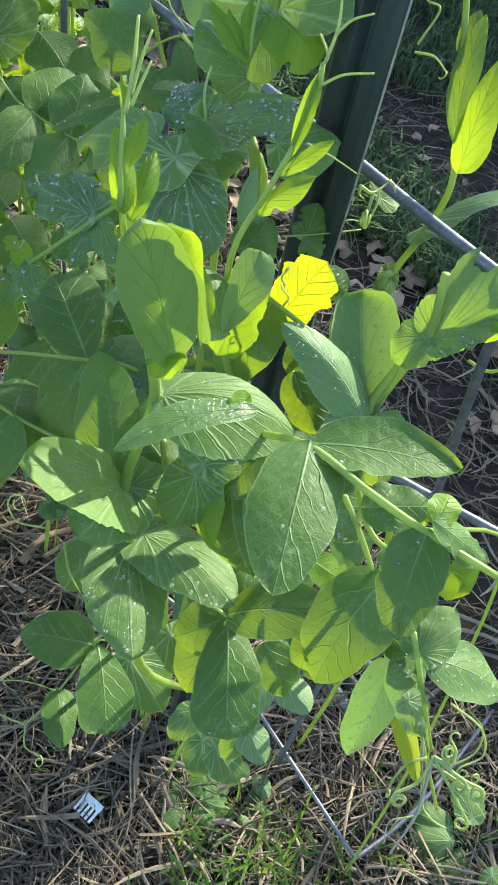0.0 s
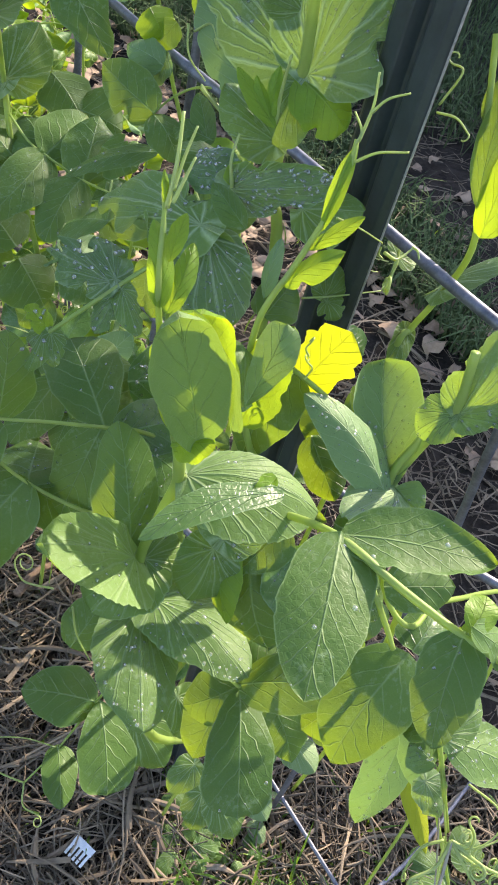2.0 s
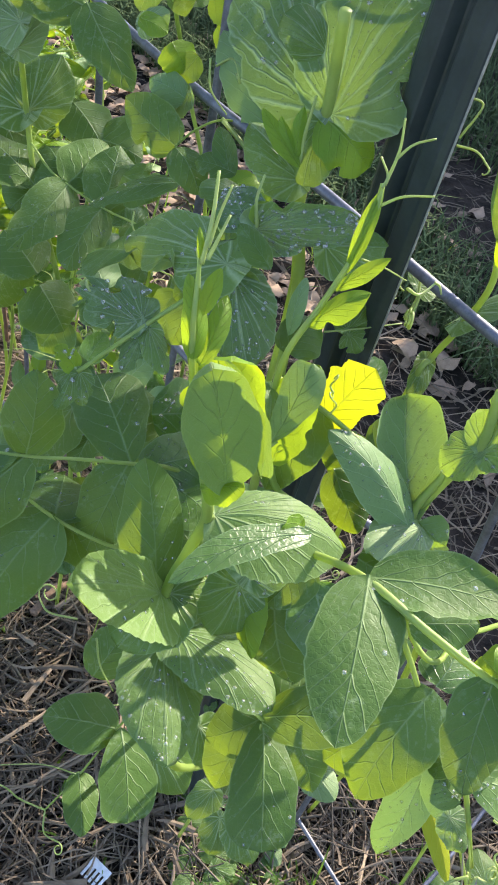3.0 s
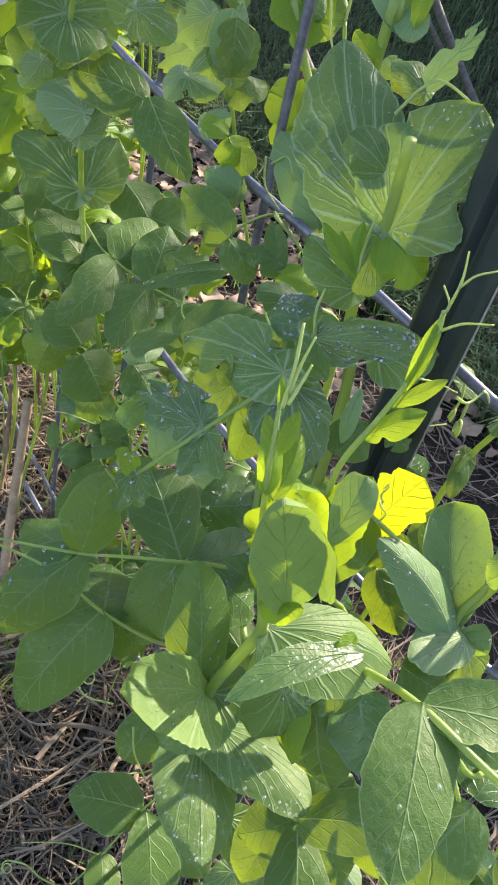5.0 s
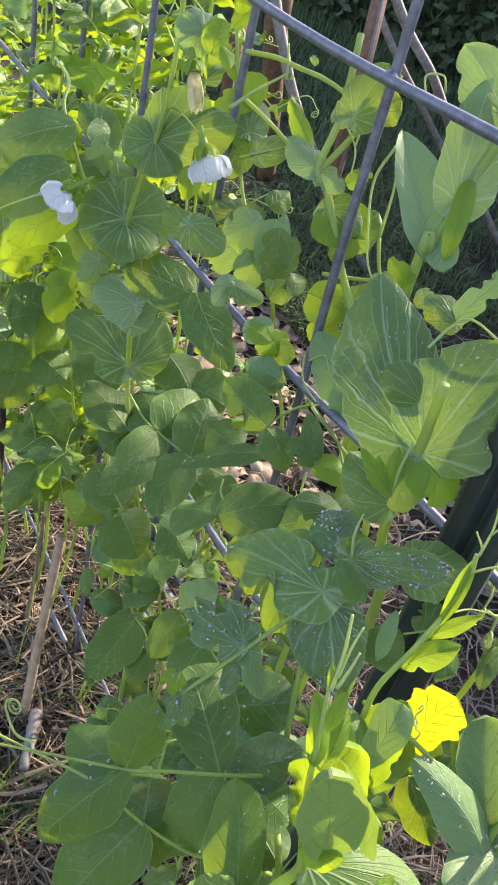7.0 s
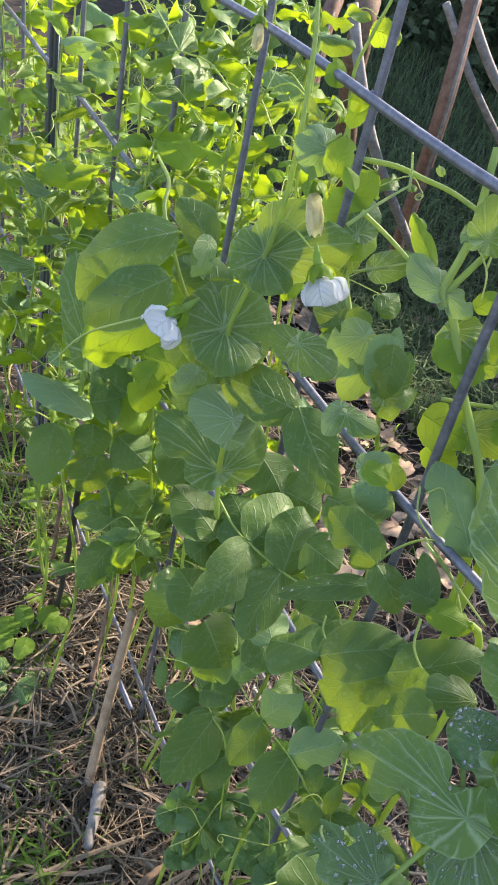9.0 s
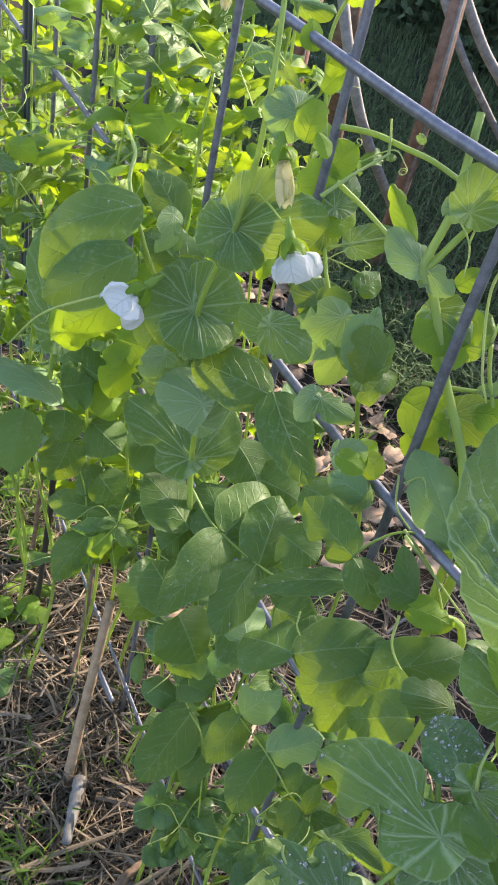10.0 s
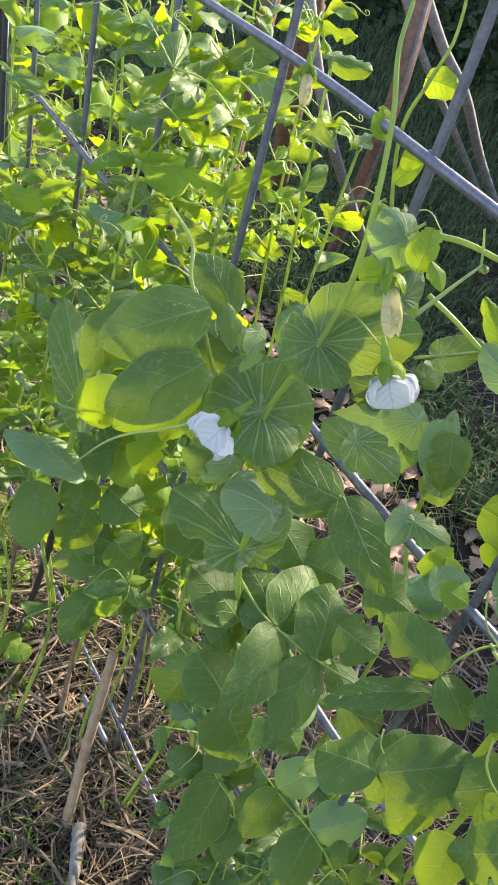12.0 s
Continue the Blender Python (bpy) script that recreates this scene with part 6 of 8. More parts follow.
pea_i = thing("pea_plant", "pea plant with dark drooping leaves close to the path", "pea plant", "pea plants on the trellis")
stem(pea_i, [(0.221, 0.571, 0.772), (0.206, 0.601, 0.784), (0.195, 0.610, 0.812), (0.193, 0.632, 0.834), (0.204, 0.656, 0.843), (0.215, 0.708, 0.840)], 0.0016, 0.0012)
leaf(pea_i, (0.182, 0.586, 0.810), (0.131, 0.596, 0.778), (-0.45, -0.64, 0.63), 0.0373, "leaf", tone="leaf", bend=0.12, fold=0.3, drops=10, ruffle=0.09, fine=True, name="leaflet", twist=0.0)
leaf(pea_i, (0.192, 0.608, 0.830), (0.138, 0.629, 0.800), (-0.42, -0.54, 0.73), 0.0400, "leaf", tone="leaf", bend=0.14, fold=0.3, drops=12, ruffle=0.07, fine=True, name="leaflet", twist=0.0)
leaf(pea_i, (0.192, 0.608, 0.769), (0.152, 0.621, 0.739), (-0.52, -0.78, 0.34), 0.0276, "stip", tone="young", bend=0.1, ruffle=0.15, name="stipule")
leaf(pea_i, (0.191, 0.678, 0.793), (0.150, 0.665, 0.750), (-0.28, -0.81, 0.52), 0.0351, bend=0.1, notch=0.28, ruffle=0.19, name="leaflet")
leaf(pea_i, (0.179, 0.718, 0.665), (0.180, 0.780, 0.729), (-0.07, -0.72, 0.69), 0.0372, "stip", bend=0.1, ruffle=0.15, name="stipule")
leaf(pea_i, (0.178, 0.711, 0.672), (0.204, 0.686, 0.713), (-0.75, -0.66, 0.08), 0.0397, "stip", tone="young", bend=0.1, notch=0.14, ruffle=0.14, name="stipule")
stem(pea_i, [(0.178, 0.738, 0.589), (0.179, 0.729, 0.644), (0.187, 0.728, 0.688), (0.189, 0.731, 0.717)], 0.0026, 0.002)
leaf(pea_i, (0.179, 0.704, 0.610), (0.134, 0.760, 0.628), (0.36, -0.14, 0.92), 0.0459, "leaf", tone="under", bend=0.06, fold=0.05, ruffle=0.16, fine=True, name="leaflet", label="pale leaflet in full sun", twist=0.0)
leaf(pea_i, (0.191, 0.739, 0.599), (0.219, 0.738, 0.602), (-0.10, -0.65, 0.76), 0.0461, notch=0.36, ruffle=0.14, name="leaflet")
leaf(pea_i, (0.223, 0.752, 0.602), (0.237, 0.719, 0.571), (0.22, -0.62, 0.75), 0.0493, "stip", tone="young", ruffle=0.11, name="stipule")
leaf(pea_i, (0.195, 0.740, 0.571), (0.186, 0.723, 0.547), (-0.16, -0.77, 0.62), 0.0362, ruffle=0.12, name="leaflet")
leaf(pea_i, (0.224, 0.739, 0.606), (0.202, 0.773, 0.610), (-0.48, -0.38, 0.79), 0.0412, notch=0.13, ruffle=0.07, name="leaflet")
leaf(pea_i, (0.221, 0.737, 0.555), (0.241, 0.709, 0.540), (-0.17, -0.55, 0.82), 0.0433, ruffle=0.16, name="leaflet")
leaf(pea_i, (0.198, 0.729, 0.546), (0.177, 0.721, 0.507), (-0.32, -0.88, 0.34), 0.0424, ruffle=0.1, name="leaflet")
leaf(pea_i, (0.225, 0.718, 0.506), (0.246, 0.705, 0.476), (-0.03, -0.92, 0.38), 0.0385, notch=0.17, ruffle=0.19, name="leaflet")
leaf(pea_i, (0.224, 0.695, 0.674), (0.251, 0.676, 0.673), (-0.44, -0.64, 0.63), 0.0322, "stip", tone="young", notch=0.27, ruffle=0.14, name="stipule")
leaf(pea_i, (0.227, 0.687, 0.667), (0.215, 0.685, 0.625), (-0.40, -0.90, 0.17), 0.0327, "stip", tone="young", notch=0.34, ruffle=0.08, name="stipule")
leaf(pea_i, (0.159, 0.740, 0.577), (0.140, 0.710, 0.533), (-0.15, -0.79, 0.60), 0.0401, tone="waxy", notch=0.17, ruffle=0.12, name="leaflet")
leaf(pea_i, (0.235, 0.632, 0.745), (0.212, 0.620, 0.716), (-0.30, -0.77, 0.57), 0.0484, notch=0.17, ruffle=0.13, name="leaflet")
leaf(pea_i, (0.240, 0.622, 0.707), (0.218, 0.612, 0.680), (-0.32, -0.76, 0.56), 0.0418, notch=0.23, ruffle=0.16, name="leaflet")
leaf(pea_i, (0.241, 0.625, 0.678), (0.260, 0.634, 0.701), (-0.34, -0.74, 0.58), 0.0388, notch=0.13, ruffle=0.2, name="leaflet")
stem(pea_i, [(0.220, 0.760, -0.010), (0.231, 0.738, 0.186), (0.227, 0.727, 0.373), (0.228, 0.745, 0.407), (0.226, 0.755, 0.449), (0.213, 0.752, 0.501)], 0.0009, 0.0008)
leaf(pea_i, (0.230, 0.750, 0.431), (0.195, 0.780, 0.421), (-0.52, -0.34, 0.78), 0.0313, ruffle=0.08, name="leaflet")
leaf(pea_i, (0.229, 0.739, 0.403), (0.189, 0.724, 0.359), (-0.34, -0.75, 0.57), 0.0396, notch=0.13, ruffle=0.16, name="leaflet")
leaf(pea_i, (0.224, 0.726, 0.386), (0.249, 0.731, 0.409), (-0.42, -0.68, 0.60), 0.0275, tone="young", ruffle=0.19, name="leaflet")
leaf(pea_i, (0.223, 0.728, 0.387), (0.198, 0.724, 0.366), (-0.42, -0.67, 0.61), 0.0203, tone="young", notch=0.35, ruffle=0.15, name="leaflet")
leaf(pea_i, (0.231, 0.750, 0.431), (0.260, 0.733, 0.419), (-0.10, -0.69, 0.72), 0.0274, ruffle=0.2, name="leaflet")
leaf(pea_i, (0.233, 0.742, 0.409), (0.279, 0.730, 0.413), (-0.23, -0.60, 0.77), 0.0157, tone="young", notch=0.15, ruffle=0.08, name="leaflet")
leaf(pea_i, (0.247, 0.757, 0.450), (0.222, 0.777, 0.453), (-0.19, -0.37, 0.91), 0.0377, ruffle=0.19, name="leaflet")
leaf(pea_i, (0.252, 0.750, 0.430), (0.277, 0.755, 0.453), (-0.37, -0.74, 0.57), 0.0360, ruffle=0.17, name="leaflet")

pea_k = thing("pea_plant", "pea plant on the trellis with paired leaflets and tendrils", "pea plant", "pea plants on the trellis")
stem(pea_k, [(0.340, 0.400, -0.010), (0.359, 0.384, 0.305), (0.361, 0.381, 0.610), (0.328, 0.393, 0.663), (0.324, 0.398, 0.714), (0.324, 0.414, 0.761), (0.316, 0.446, 0.804), (0.307, 0.467, 0.843), (0.301, 0.476, 0.856), (0.312, 0.482, 0.886), (0.325, 0.500, 0.929)], 0.0030, 0.0022)
stem(pea_k, [(0.302, 0.475, 0.855), (0.318, 0.475, 0.875), (0.334, 0.475, 0.894), (0.342, 0.474, 0.915)], 0.0022, 0.0016)
leaf(pea_k, (0.312, 0.470, 0.889), (0.330, 0.473, 0.921), (-0.67, -0.60, 0.43), 0.0304, "stip", bend=0.1, notch=0.21, ruffle=0.14, name="stipule")
leaf(pea_k, (0.314, 0.475, 0.888), (0.310, 0.488, 0.890), (-0.73, -0.35, 0.59), 0.0181, "stip", tone="under", notch=0.36, ruffle=0.08, name="stipule")
leaf(pea_k, (0.328, 0.471, 0.894), (0.340, 0.465, 0.904), (-0.69, -0.57, 0.44), 0.0237, "stip", ruffle=0.19, name="stipule")
leaf(pea_k, (0.306, 0.494, 0.862), (0.300, 0.521, 0.882), (-0.50, -0.58, 0.64), 0.0128, "long", tone="young", bend=0.1, notch=0.3, ruffle=0.16, name="leaflet")
leaf(pea_k, (0.301, 0.476, 0.856), (0.295, 0.505, 0.862), (-0.63, -0.28, 0.73), 0.0210, "stip", tone="under", bend=0.12, notch=0.2, ruffle=0.19, name="stipule")
leaf(pea_k, (0.302, 0.475, 0.855), (0.313, 0.460, 0.848), (-0.53, -0.66, 0.53), 0.0161, "stip", tone="under", notch=0.34, ruffle=0.13, name="stipule")
leaf(pea_k, (0.308, 0.467, 0.836), (0.327, 0.450, 0.823), (-0.47, -0.79, 0.40), 0.0283, "stip", ruffle=0.14, name="stipule")
leaf(pea_k, (0.317, 0.459, 0.833), (0.300, 0.462, 0.817), (-0.60, -0.65, 0.47), 0.0284, "stip", tone="young", ruffle=0.08, name="stipule")
leaf(pea_k, (0.329, 0.460, 0.835), (0.312, 0.450, 0.805), (-0.53, -0.67, 0.52), 0.0257, "stip", tone="young", notch=0.2, ruffle=0.13, name="stipule")
leaf(pea_k, (0.317, 0.462, 0.853), (0.331, 0.460, 0.860), (-0.45, -0.60, 0.66), 0.0123, "stip", tone="young", notch=0.5, ruffle=0.07, name="stipule")
leaf(pea_k, (0.323, 0.456, 0.819), (0.344, 0.457, 0.835), (-0.47, -0.59, 0.66), 0.0288, "stip", ruffle=0.18, name="stipule")
stem(pea_k, [(0.311, 0.456, 0.794), (0.333, 0.442, 0.796), (0.352, 0.427, 0.802)], 0.0014, 0.0012)
leaf(pea_k, (0.315, 0.463, 0.773), (0.331, 0.435, 0.771), (-0.71, -0.42, 0.56), 0.0304, "stip", tone="young", notch=0.3, ruffle=0.19, name="stipule")
leaf(pea_k, (0.329, 0.443, 0.778), (0.347, 0.417, 0.780), (-0.79, -0.50, 0.36), 0.0305, "stip", notch=0.14, ruffle=0.12, name="stipule")
leaf(pea_k, (0.337, 0.431, 0.787), (0.347, 0.415, 0.794), (-0.74, -0.17, 0.65), 0.0200, "stip", tone="young", ruffle=0.08, name="stipule")
stem(pea_k, [(0.341, 0.447, 0.823), (0.341, 0.438, 0.806), (0.344, 0.420, 0.782)], 0.0013, 0.0011)
tendril(pea_k, [(0.341, 0.447, 0.823), (0.346, 0.453, 0.849), (0.346, 0.457, 0.868)], 0.0009, 0, 0.004)
leaf(pea_k, (0.337, 0.438, 0.798), (0.351, 0.430, 0.804), (-0.58, -0.46, 0.67), 0.0086, "round", tone="under", notch=0.13, ruffle=0.08, name="stipule")
tendril(pea_k, [(0.312, 0.484, 0.888), (0.317, 0.467, 0.874), (0.312, 0.457, 0.860)], 0.0006, 0, 0.004)
tendril(pea_k, [(0.317, 0.467, 0.874), (0.324, 0.474, 0.886), (0.324, 0.479, 0.891)], 0.0006, 0, 0.004)
leaf(pea_k, (0.318, 0.393, 0.720), (0.303, 0.435, 0.764), (-0.33, -0.74, 0.58), 0.0343, tone="under", bend=0.1, notch=0.18, ruffle=0.2, name="leaflet")
leaf(pea_k, (0.320, 0.394, 0.722), (0.342, 0.410, 0.769), (-0.66, -0.56, 0.49), 0.0298, notch=0.34, ruffle=0.14, name="leaflet")
leaf(pea_k, (0.313, 0.450, 0.758), (0.322, 0.431, 0.745), (-0.72, -0.59, 0.36), 0.0211, "stip", tone="young", notch=0.17, ruffle=0.07, name="stipule")
leaf(pea_k, (0.266, 0.413, 0.708), (0.255, 0.454, 0.718), (-0.76, -0.34, 0.55), 0.0310, bend=0.1, notch=0.39, ruffle=0.09, name="leaflet")
leaf(pea_k, (0.266, 0.412, 0.707), (0.269, 0.385, 0.692), (-0.28, -0.48, 0.83), 0.0232, bend=0.1, ruffle=0.09, name="leaflet")
stem(pea_k, [(0.266, 0.413, 0.708), (0.279, 0.414, 0.716), (0.296, 0.411, 0.722), (0.319, 0.401, 0.720)], 0.0008, 0.0008, name="petiole")
leaf(pea_k, (0.289, 0.445, 0.720), (0.275, 0.466, 0.723), (-0.58, -0.49, 0.65), 0.0210, tone="under", ruffle=0.17, name="leaflet")
leaf(pea_k, (0.293, 0.446, 0.723), (0.282, 0.455, 0.709), (-0.84, -0.23, 0.50), 0.0214, "round", tone="under", ruffle=0.12, name="stipule")
leaf(pea_k, (0.290, 0.467, 0.743), (0.296, 0.458, 0.730), (-0.23, -0.85, 0.47), 0.0253, "round", tone="young", ruffle=0.17, name="stipule")
leaf(pea_k, (0.302, 0.456, 0.740), (0.293, 0.461, 0.723), (-0.83, -0.48, 0.27), 0.0176, ruffle=0.16, name="leaflet")
leaf(pea_k, (0.281, 0.374, 0.706), (0.286, 0.399, 0.727), (-0.33, -0.57, 0.75), 0.0153, "long", fold=0.4, ruffle=0.07, name="leaflet")
leaf(pea_k, (0.284, 0.375, 0.709), (0.266, 0.390, 0.712), (-0.29, -0.49, 0.82), 0.0195, notch=0.3, ruffle=0.14, name="leaflet")
leaf(pea_k, (0.282, 0.372, 0.705), (0.300, 0.356, 0.701), (-0.26, -0.49, 0.83), 0.0196, "stip", tone="young", notch=0.3, ruffle=0.2, name="stipule")
tendril(pea_k, [(0.294, 0.424, 0.749), (0.303, 0.421, 0.754), (0.304, 0.413, 0.746)], 0.0006, 1, 0.004)
tendril(pea_k, [(0.292, 0.428, 0.752), (0.288, 0.417, 0.739), (0.296, 0.408, 0.727)], 0.0006, 0, 0.004)
tendril(pea_k, [(0.296, 0.412, 0.723), (0.307, 0.390, 0.708), (0.303, 0.364, 0.695)], 0.0008, 0, 0.004)
tendril(pea_k, [(0.293, 0.407, 0.724), (0.314, 0.358, 0.697)], 0.0009, 0, 0.004)
tendril(pea_k, [(0.275, 0.373, 0.700), (0.269, 0.364, 0.687), (0.270, 0.349, 0.680), (0.269, 0.335, 0.690)], 0.0007, 0, 0.004)
tendril(pea_k, [(0.241, 0.412, 0.668), (0.238, 0.406, 0.660), (0.243, 0.394, 0.651)], 0.0005, 0.5, 0.003)
leaf(pea_k, (0.274, 0.416, 0.680), (0.229, 0.447, 0.648), (-0.49, 0.16, 0.86), 0.0220, drops=30, notch=0.18, ruffle=0.08, name="leaflet")
leaf(pea_k, (0.234, 0.398, 0.649), (0.221, 0.430, 0.625), (-0.38, 0.45, 0.81), 0.0428, ruffle=0.16, name="leaflet")
leaf(pea_k, (0.233, 0.397, 0.650), (0.276, 0.370, 0.675), (-0.62, -0.24, 0.75), 0.0348, "leaf", bend=0.1, ruffle=0.19, name="leaflet", twist=0.0, drops=10)
leaf(pea_k, (0.258, 0.369, 0.660), (0.313, 0.348, 0.683), (-0.48, -0.33, 0.81), 0.0342, "leaf", bend=0.1, drops=30, ruffle=0.19, name="leaflet", twist=0.0)
leaf(pea_k, (0.234, 0.396, 0.647), (0.260, 0.407, 0.661), (-0.27, -0.45, 0.85), 0.0276, ruffle=0.12, name="leaflet")
leaf(pea_k, (0.250, 0.320, 0.693), (0.238, 0.343, 0.659), (-0.84, 0.24, 0.48), 0.0292, notch=0.38, ruffle=0.09, name="leaflet")
leaf(pea_k, (0.233, 0.295, 0.748), (0.213, 0.307, 0.753), (-0.01, -0.47, 0.89), 0.0202, "round", bend=0.1, notch=0.27, ruffle=0.15, name="stipule")
leaf(pea_k, (0.264, 0.338, 0.688), (0.256, 0.347, 0.661), (-0.97, -0.04, 0.24), 0.0253, notch=0.24, ruffle=0.11, name="leaflet")
leaf(pea_k, (0.279, 0.372, 0.639), (0.258, 0.382, 0.618), (-0.73, -0.24, 0.63), 0.0211, notch=0.15, ruffle=0.1, name="leaflet")
leaf(pea_k, (0.275, 0.378, 0.610), (0.290, 0.381, 0.624), (-0.56, -0.43, 0.71), 0.0181, tone="young", notch=0.33, ruffle=0.16, name="leaflet")

pea_m = thing("pea_plant", "pea plant behind the trellis with pale buds and folded leaves", "pea plant", "pea plants on the trellis")
stem(pea_m, [(0.380, 0.560, -0.010), (0.384, 0.532, 0.282), (0.372, 0.515, 0.563), (0.344, 0.522, 0.678), (0.308, 0.503, 0.761), (0.320, 0.513, 0.779), (0.316, 0.570, 0.786), (0.316, 0.613, 0.862), (0.309, 0.628, 0.921), (0.314, 0.625, 0.954), (0.323, 0.627, 0.978), (0.328, 0.640, 1.010), (0.331, 0.666, 1.038)], 0.002, 0.0008)
leaf(pea_m, (0.317, 0.541, 0.774), (0.293, 0.577, 0.746), (-0.59, -0.48, 0.65), 0.0370, "stip", tone="under", bend=0.12, ruffle=0.11, name="stipule", cut=0.25, twist=0.0)
leaf(pea_m, (0.316, 0.537, 0.769), (0.307, 0.540, 0.733), (-0.65, -0.75, 0.11), 0.0268, "stip", tone="under", ruffle=0.13, name="stipule")
leaf(pea_m, (0.315, 0.544, 0.776), (0.313, 0.524, 0.754), (-0.26, -0.70, 0.66), 0.0158, "stip", ruffle=0.1, name="stipule")
leaf(pea_m, (0.299, 0.493, 0.768), (0.313, 0.515, 0.808), (-0.37, -0.76, 0.54), 0.0189, "ovate", tone="under", bend=0.1, fold=0.4, ruffle=0.1, name="stipule", twist=0.0)
leaf(pea_m, (0.297, 0.490, 0.772), (0.317, 0.501, 0.797), (-0.46, -0.62, 0.63), 0.0209, "stip", fold=0.2, notch=0.16, ruffle=0.13, name="stipule")
leaf(pea_m, (0.322, 0.552, 0.788), (0.299, 0.579, 0.768), (-0.80, -0.29, 0.53), 0.0239, notch=0.18, ruffle=0.17, name="leaflet")
leaf(pea_m, (0.327, 0.555, 0.795), (0.346, 0.563, 0.801), (-0.03, -0.56, 0.83), 0.0190, ruffle=0.2, name="leaflet")
leaf(pea_m, (0.315, 0.565, 0.781), (0.307, 0.599, 0.778), (-0.65, -0.10, 0.75), 0.0283, "stip", notch=0.24, ruffle=0.11, name="stipule")
leaf(pea_m, (0.316, 0.605, 0.854), (0.304, 0.603, 0.828), (-0.54, -0.78, 0.30), 0.0298, "stip", tone="young", notch=0.21, ruffle=0.09, name="stipule")
leaf(pea_m, (0.317, 0.605, 0.855), (0.334, 0.607, 0.869), (-0.35, -0.77, 0.53), 0.0258, "stip", tone="young", notch=0.13, ruffle=0.12, name="stipule")
leaf(pea_m, (0.315, 0.587, 0.836), (0.335, 0.607, 0.854), (-0.22, -0.53, 0.82), 0.0224, "stip", ruffle=0.17, name="stipule")
leaf(pea_m, (0.311, 0.582, 0.827), (0.335, 0.591, 0.837), (-0.08, -0.66, 0.74), 0.0223, "stip", tone="young", ruffle=0.17, name="stipule")
leaf(pea_m, (0.317, 0.592, 0.825), (0.305, 0.591, 0.801), (-0.58, -0.77, 0.28), 0.0265, "stip", ruffle=0.1, name="stipule")
leaf(pea_m, (0.302, 0.612, 0.916), (0.311, 0.606, 0.915), (-0.56, -0.76, 0.34), 0.0123, "stip", tone="young", ruffle=0.19, name="stipule")
leaf(pea_m, (0.305, 0.613, 0.902), (0.320, 0.615, 0.916), (-0.30, -0.82, 0.49), 0.0118, "stip", tone="young", ruffle=0.19, name="stipule")
leaf(pea_m, (0.300, 0.632, 0.919), (0.303, 0.643, 0.932), (-0.28, -0.70, 0.65), 0.0143, "stip", tone="young", notch=0.27, ruffle=0.08, name="stipule")
leaf(pea_m, (0.314, 0.625, 0.954), (0.328, 0.614, 0.952), (-0.57, -0.75, 0.34), 0.0169, "stip", tone="young", ruffle=0.14, name="stipule")
leaf(pea_m, (0.317, 0.612, 0.863), (0.311, 0.633, 0.880), (-0.27, -0.65, 0.71), 0.0160, "long", tone="young", ruffle=0.17, name="leaflet")
leaf(pea_m, (0.292, 0.618, 0.803), (0.281, 0.602, 0.778), (-0.21, -0.77, 0.61), 0.0200, "stip", tone="young", notch=0.21, ruffle=0.13, name="stipule")
leaf(pea_m, (0.316, 0.508, 0.756), (0.342, 0.507, 0.757), (-0.07, -0.70, 0.71), 0.0186, ruffle=0.19, name="leaflet")
leaf(pea_m, (0.319, 0.493, 0.758), (0.309, 0.512, 0.754), (-0.71, -0.23, 0.66), 0.0222, ruffle=0.14, name="leaflet")
leaf(pea_m, (0.337, 0.905, 0.835), (0.311, 0.908, 0.818), (-0.40, -0.78, 0.48), 0.0357, "stip", tone="under", notch=0.3, ruffle=0.16, name="stipule")
leaf(pea_m, (0.339, 0.907, 0.839), (0.348, 0.884, 0.821), (0.39, -0.45, 0.80), 0.0546, "stip", tone="under", notch=0.3, ruffle=0.19, name="stipule")
leaf(pea_m, (0.341, 0.919, 0.837), (0.330, 0.937, 0.847), (0.25, -0.36, 0.90), 0.0512, "stip", tone="under", notch=0.31, ruffle=0.11, name="stipule")
leaf(pea_m, (0.311, 0.977, 0.793), (0.341, 0.936, 0.788), (0.20, 0.03, 0.98), 0.0454, tone="waxy", ruffle=0.19, name="leaflet")
leaf(pea_m, (0.192, 0.559, 0.848), (0.181, 0.550, 0.830), (0.20, -0.92, 0.34), 0.0164, "stip", tone="under", notch=0.6, ruffle=0.19, name="stipule")
leaf(pea_m, (0.200, 0.560, 0.755), (0.188, 0.565, 0.735), (-0.36, -0.93, -0.03), 0.0210, "stip", tone="under", notch=0.5, ruffle=0.15, name="stipule")
leaf(pea_m, (0.247, 0.434, 0.771), (0.260, 0.424, 0.779), (-0.64, -0.30, 0.71), 0.0192, "stip", tone="under", notch=0.2, ruffle=0.09, name="stipule")
leaf(pea_m, (0.244, 0.426, 0.777), (0.254, 0.416, 0.773), (-0.24, -0.48, 0.84), 0.0140, "stip", tone="young", ruffle=0.09, name="stipule")
leaf(pea_m, (0.237, 0.511, 0.805), (0.251, 0.485, 0.796), (-0.52, -0.52, 0.68), 0.0270, "stip", drops=6, notch=0.2, ruffle=0.19, name="stipule")
leaf(pea_m, (0.243, 0.510, 0.799), (0.228, 0.530, 0.804), (-0.45, -0.54, 0.71), 0.0219, "stip", ruffle=0.1, name="stipule")
leaf(pea_m, (0.251, 0.465, 0.785), (0.263, 0.446, 0.782), (-0.32, -0.37, 0.87), 0.0177, "stip", notch=0.3, ruffle=0.08, name="stipule")
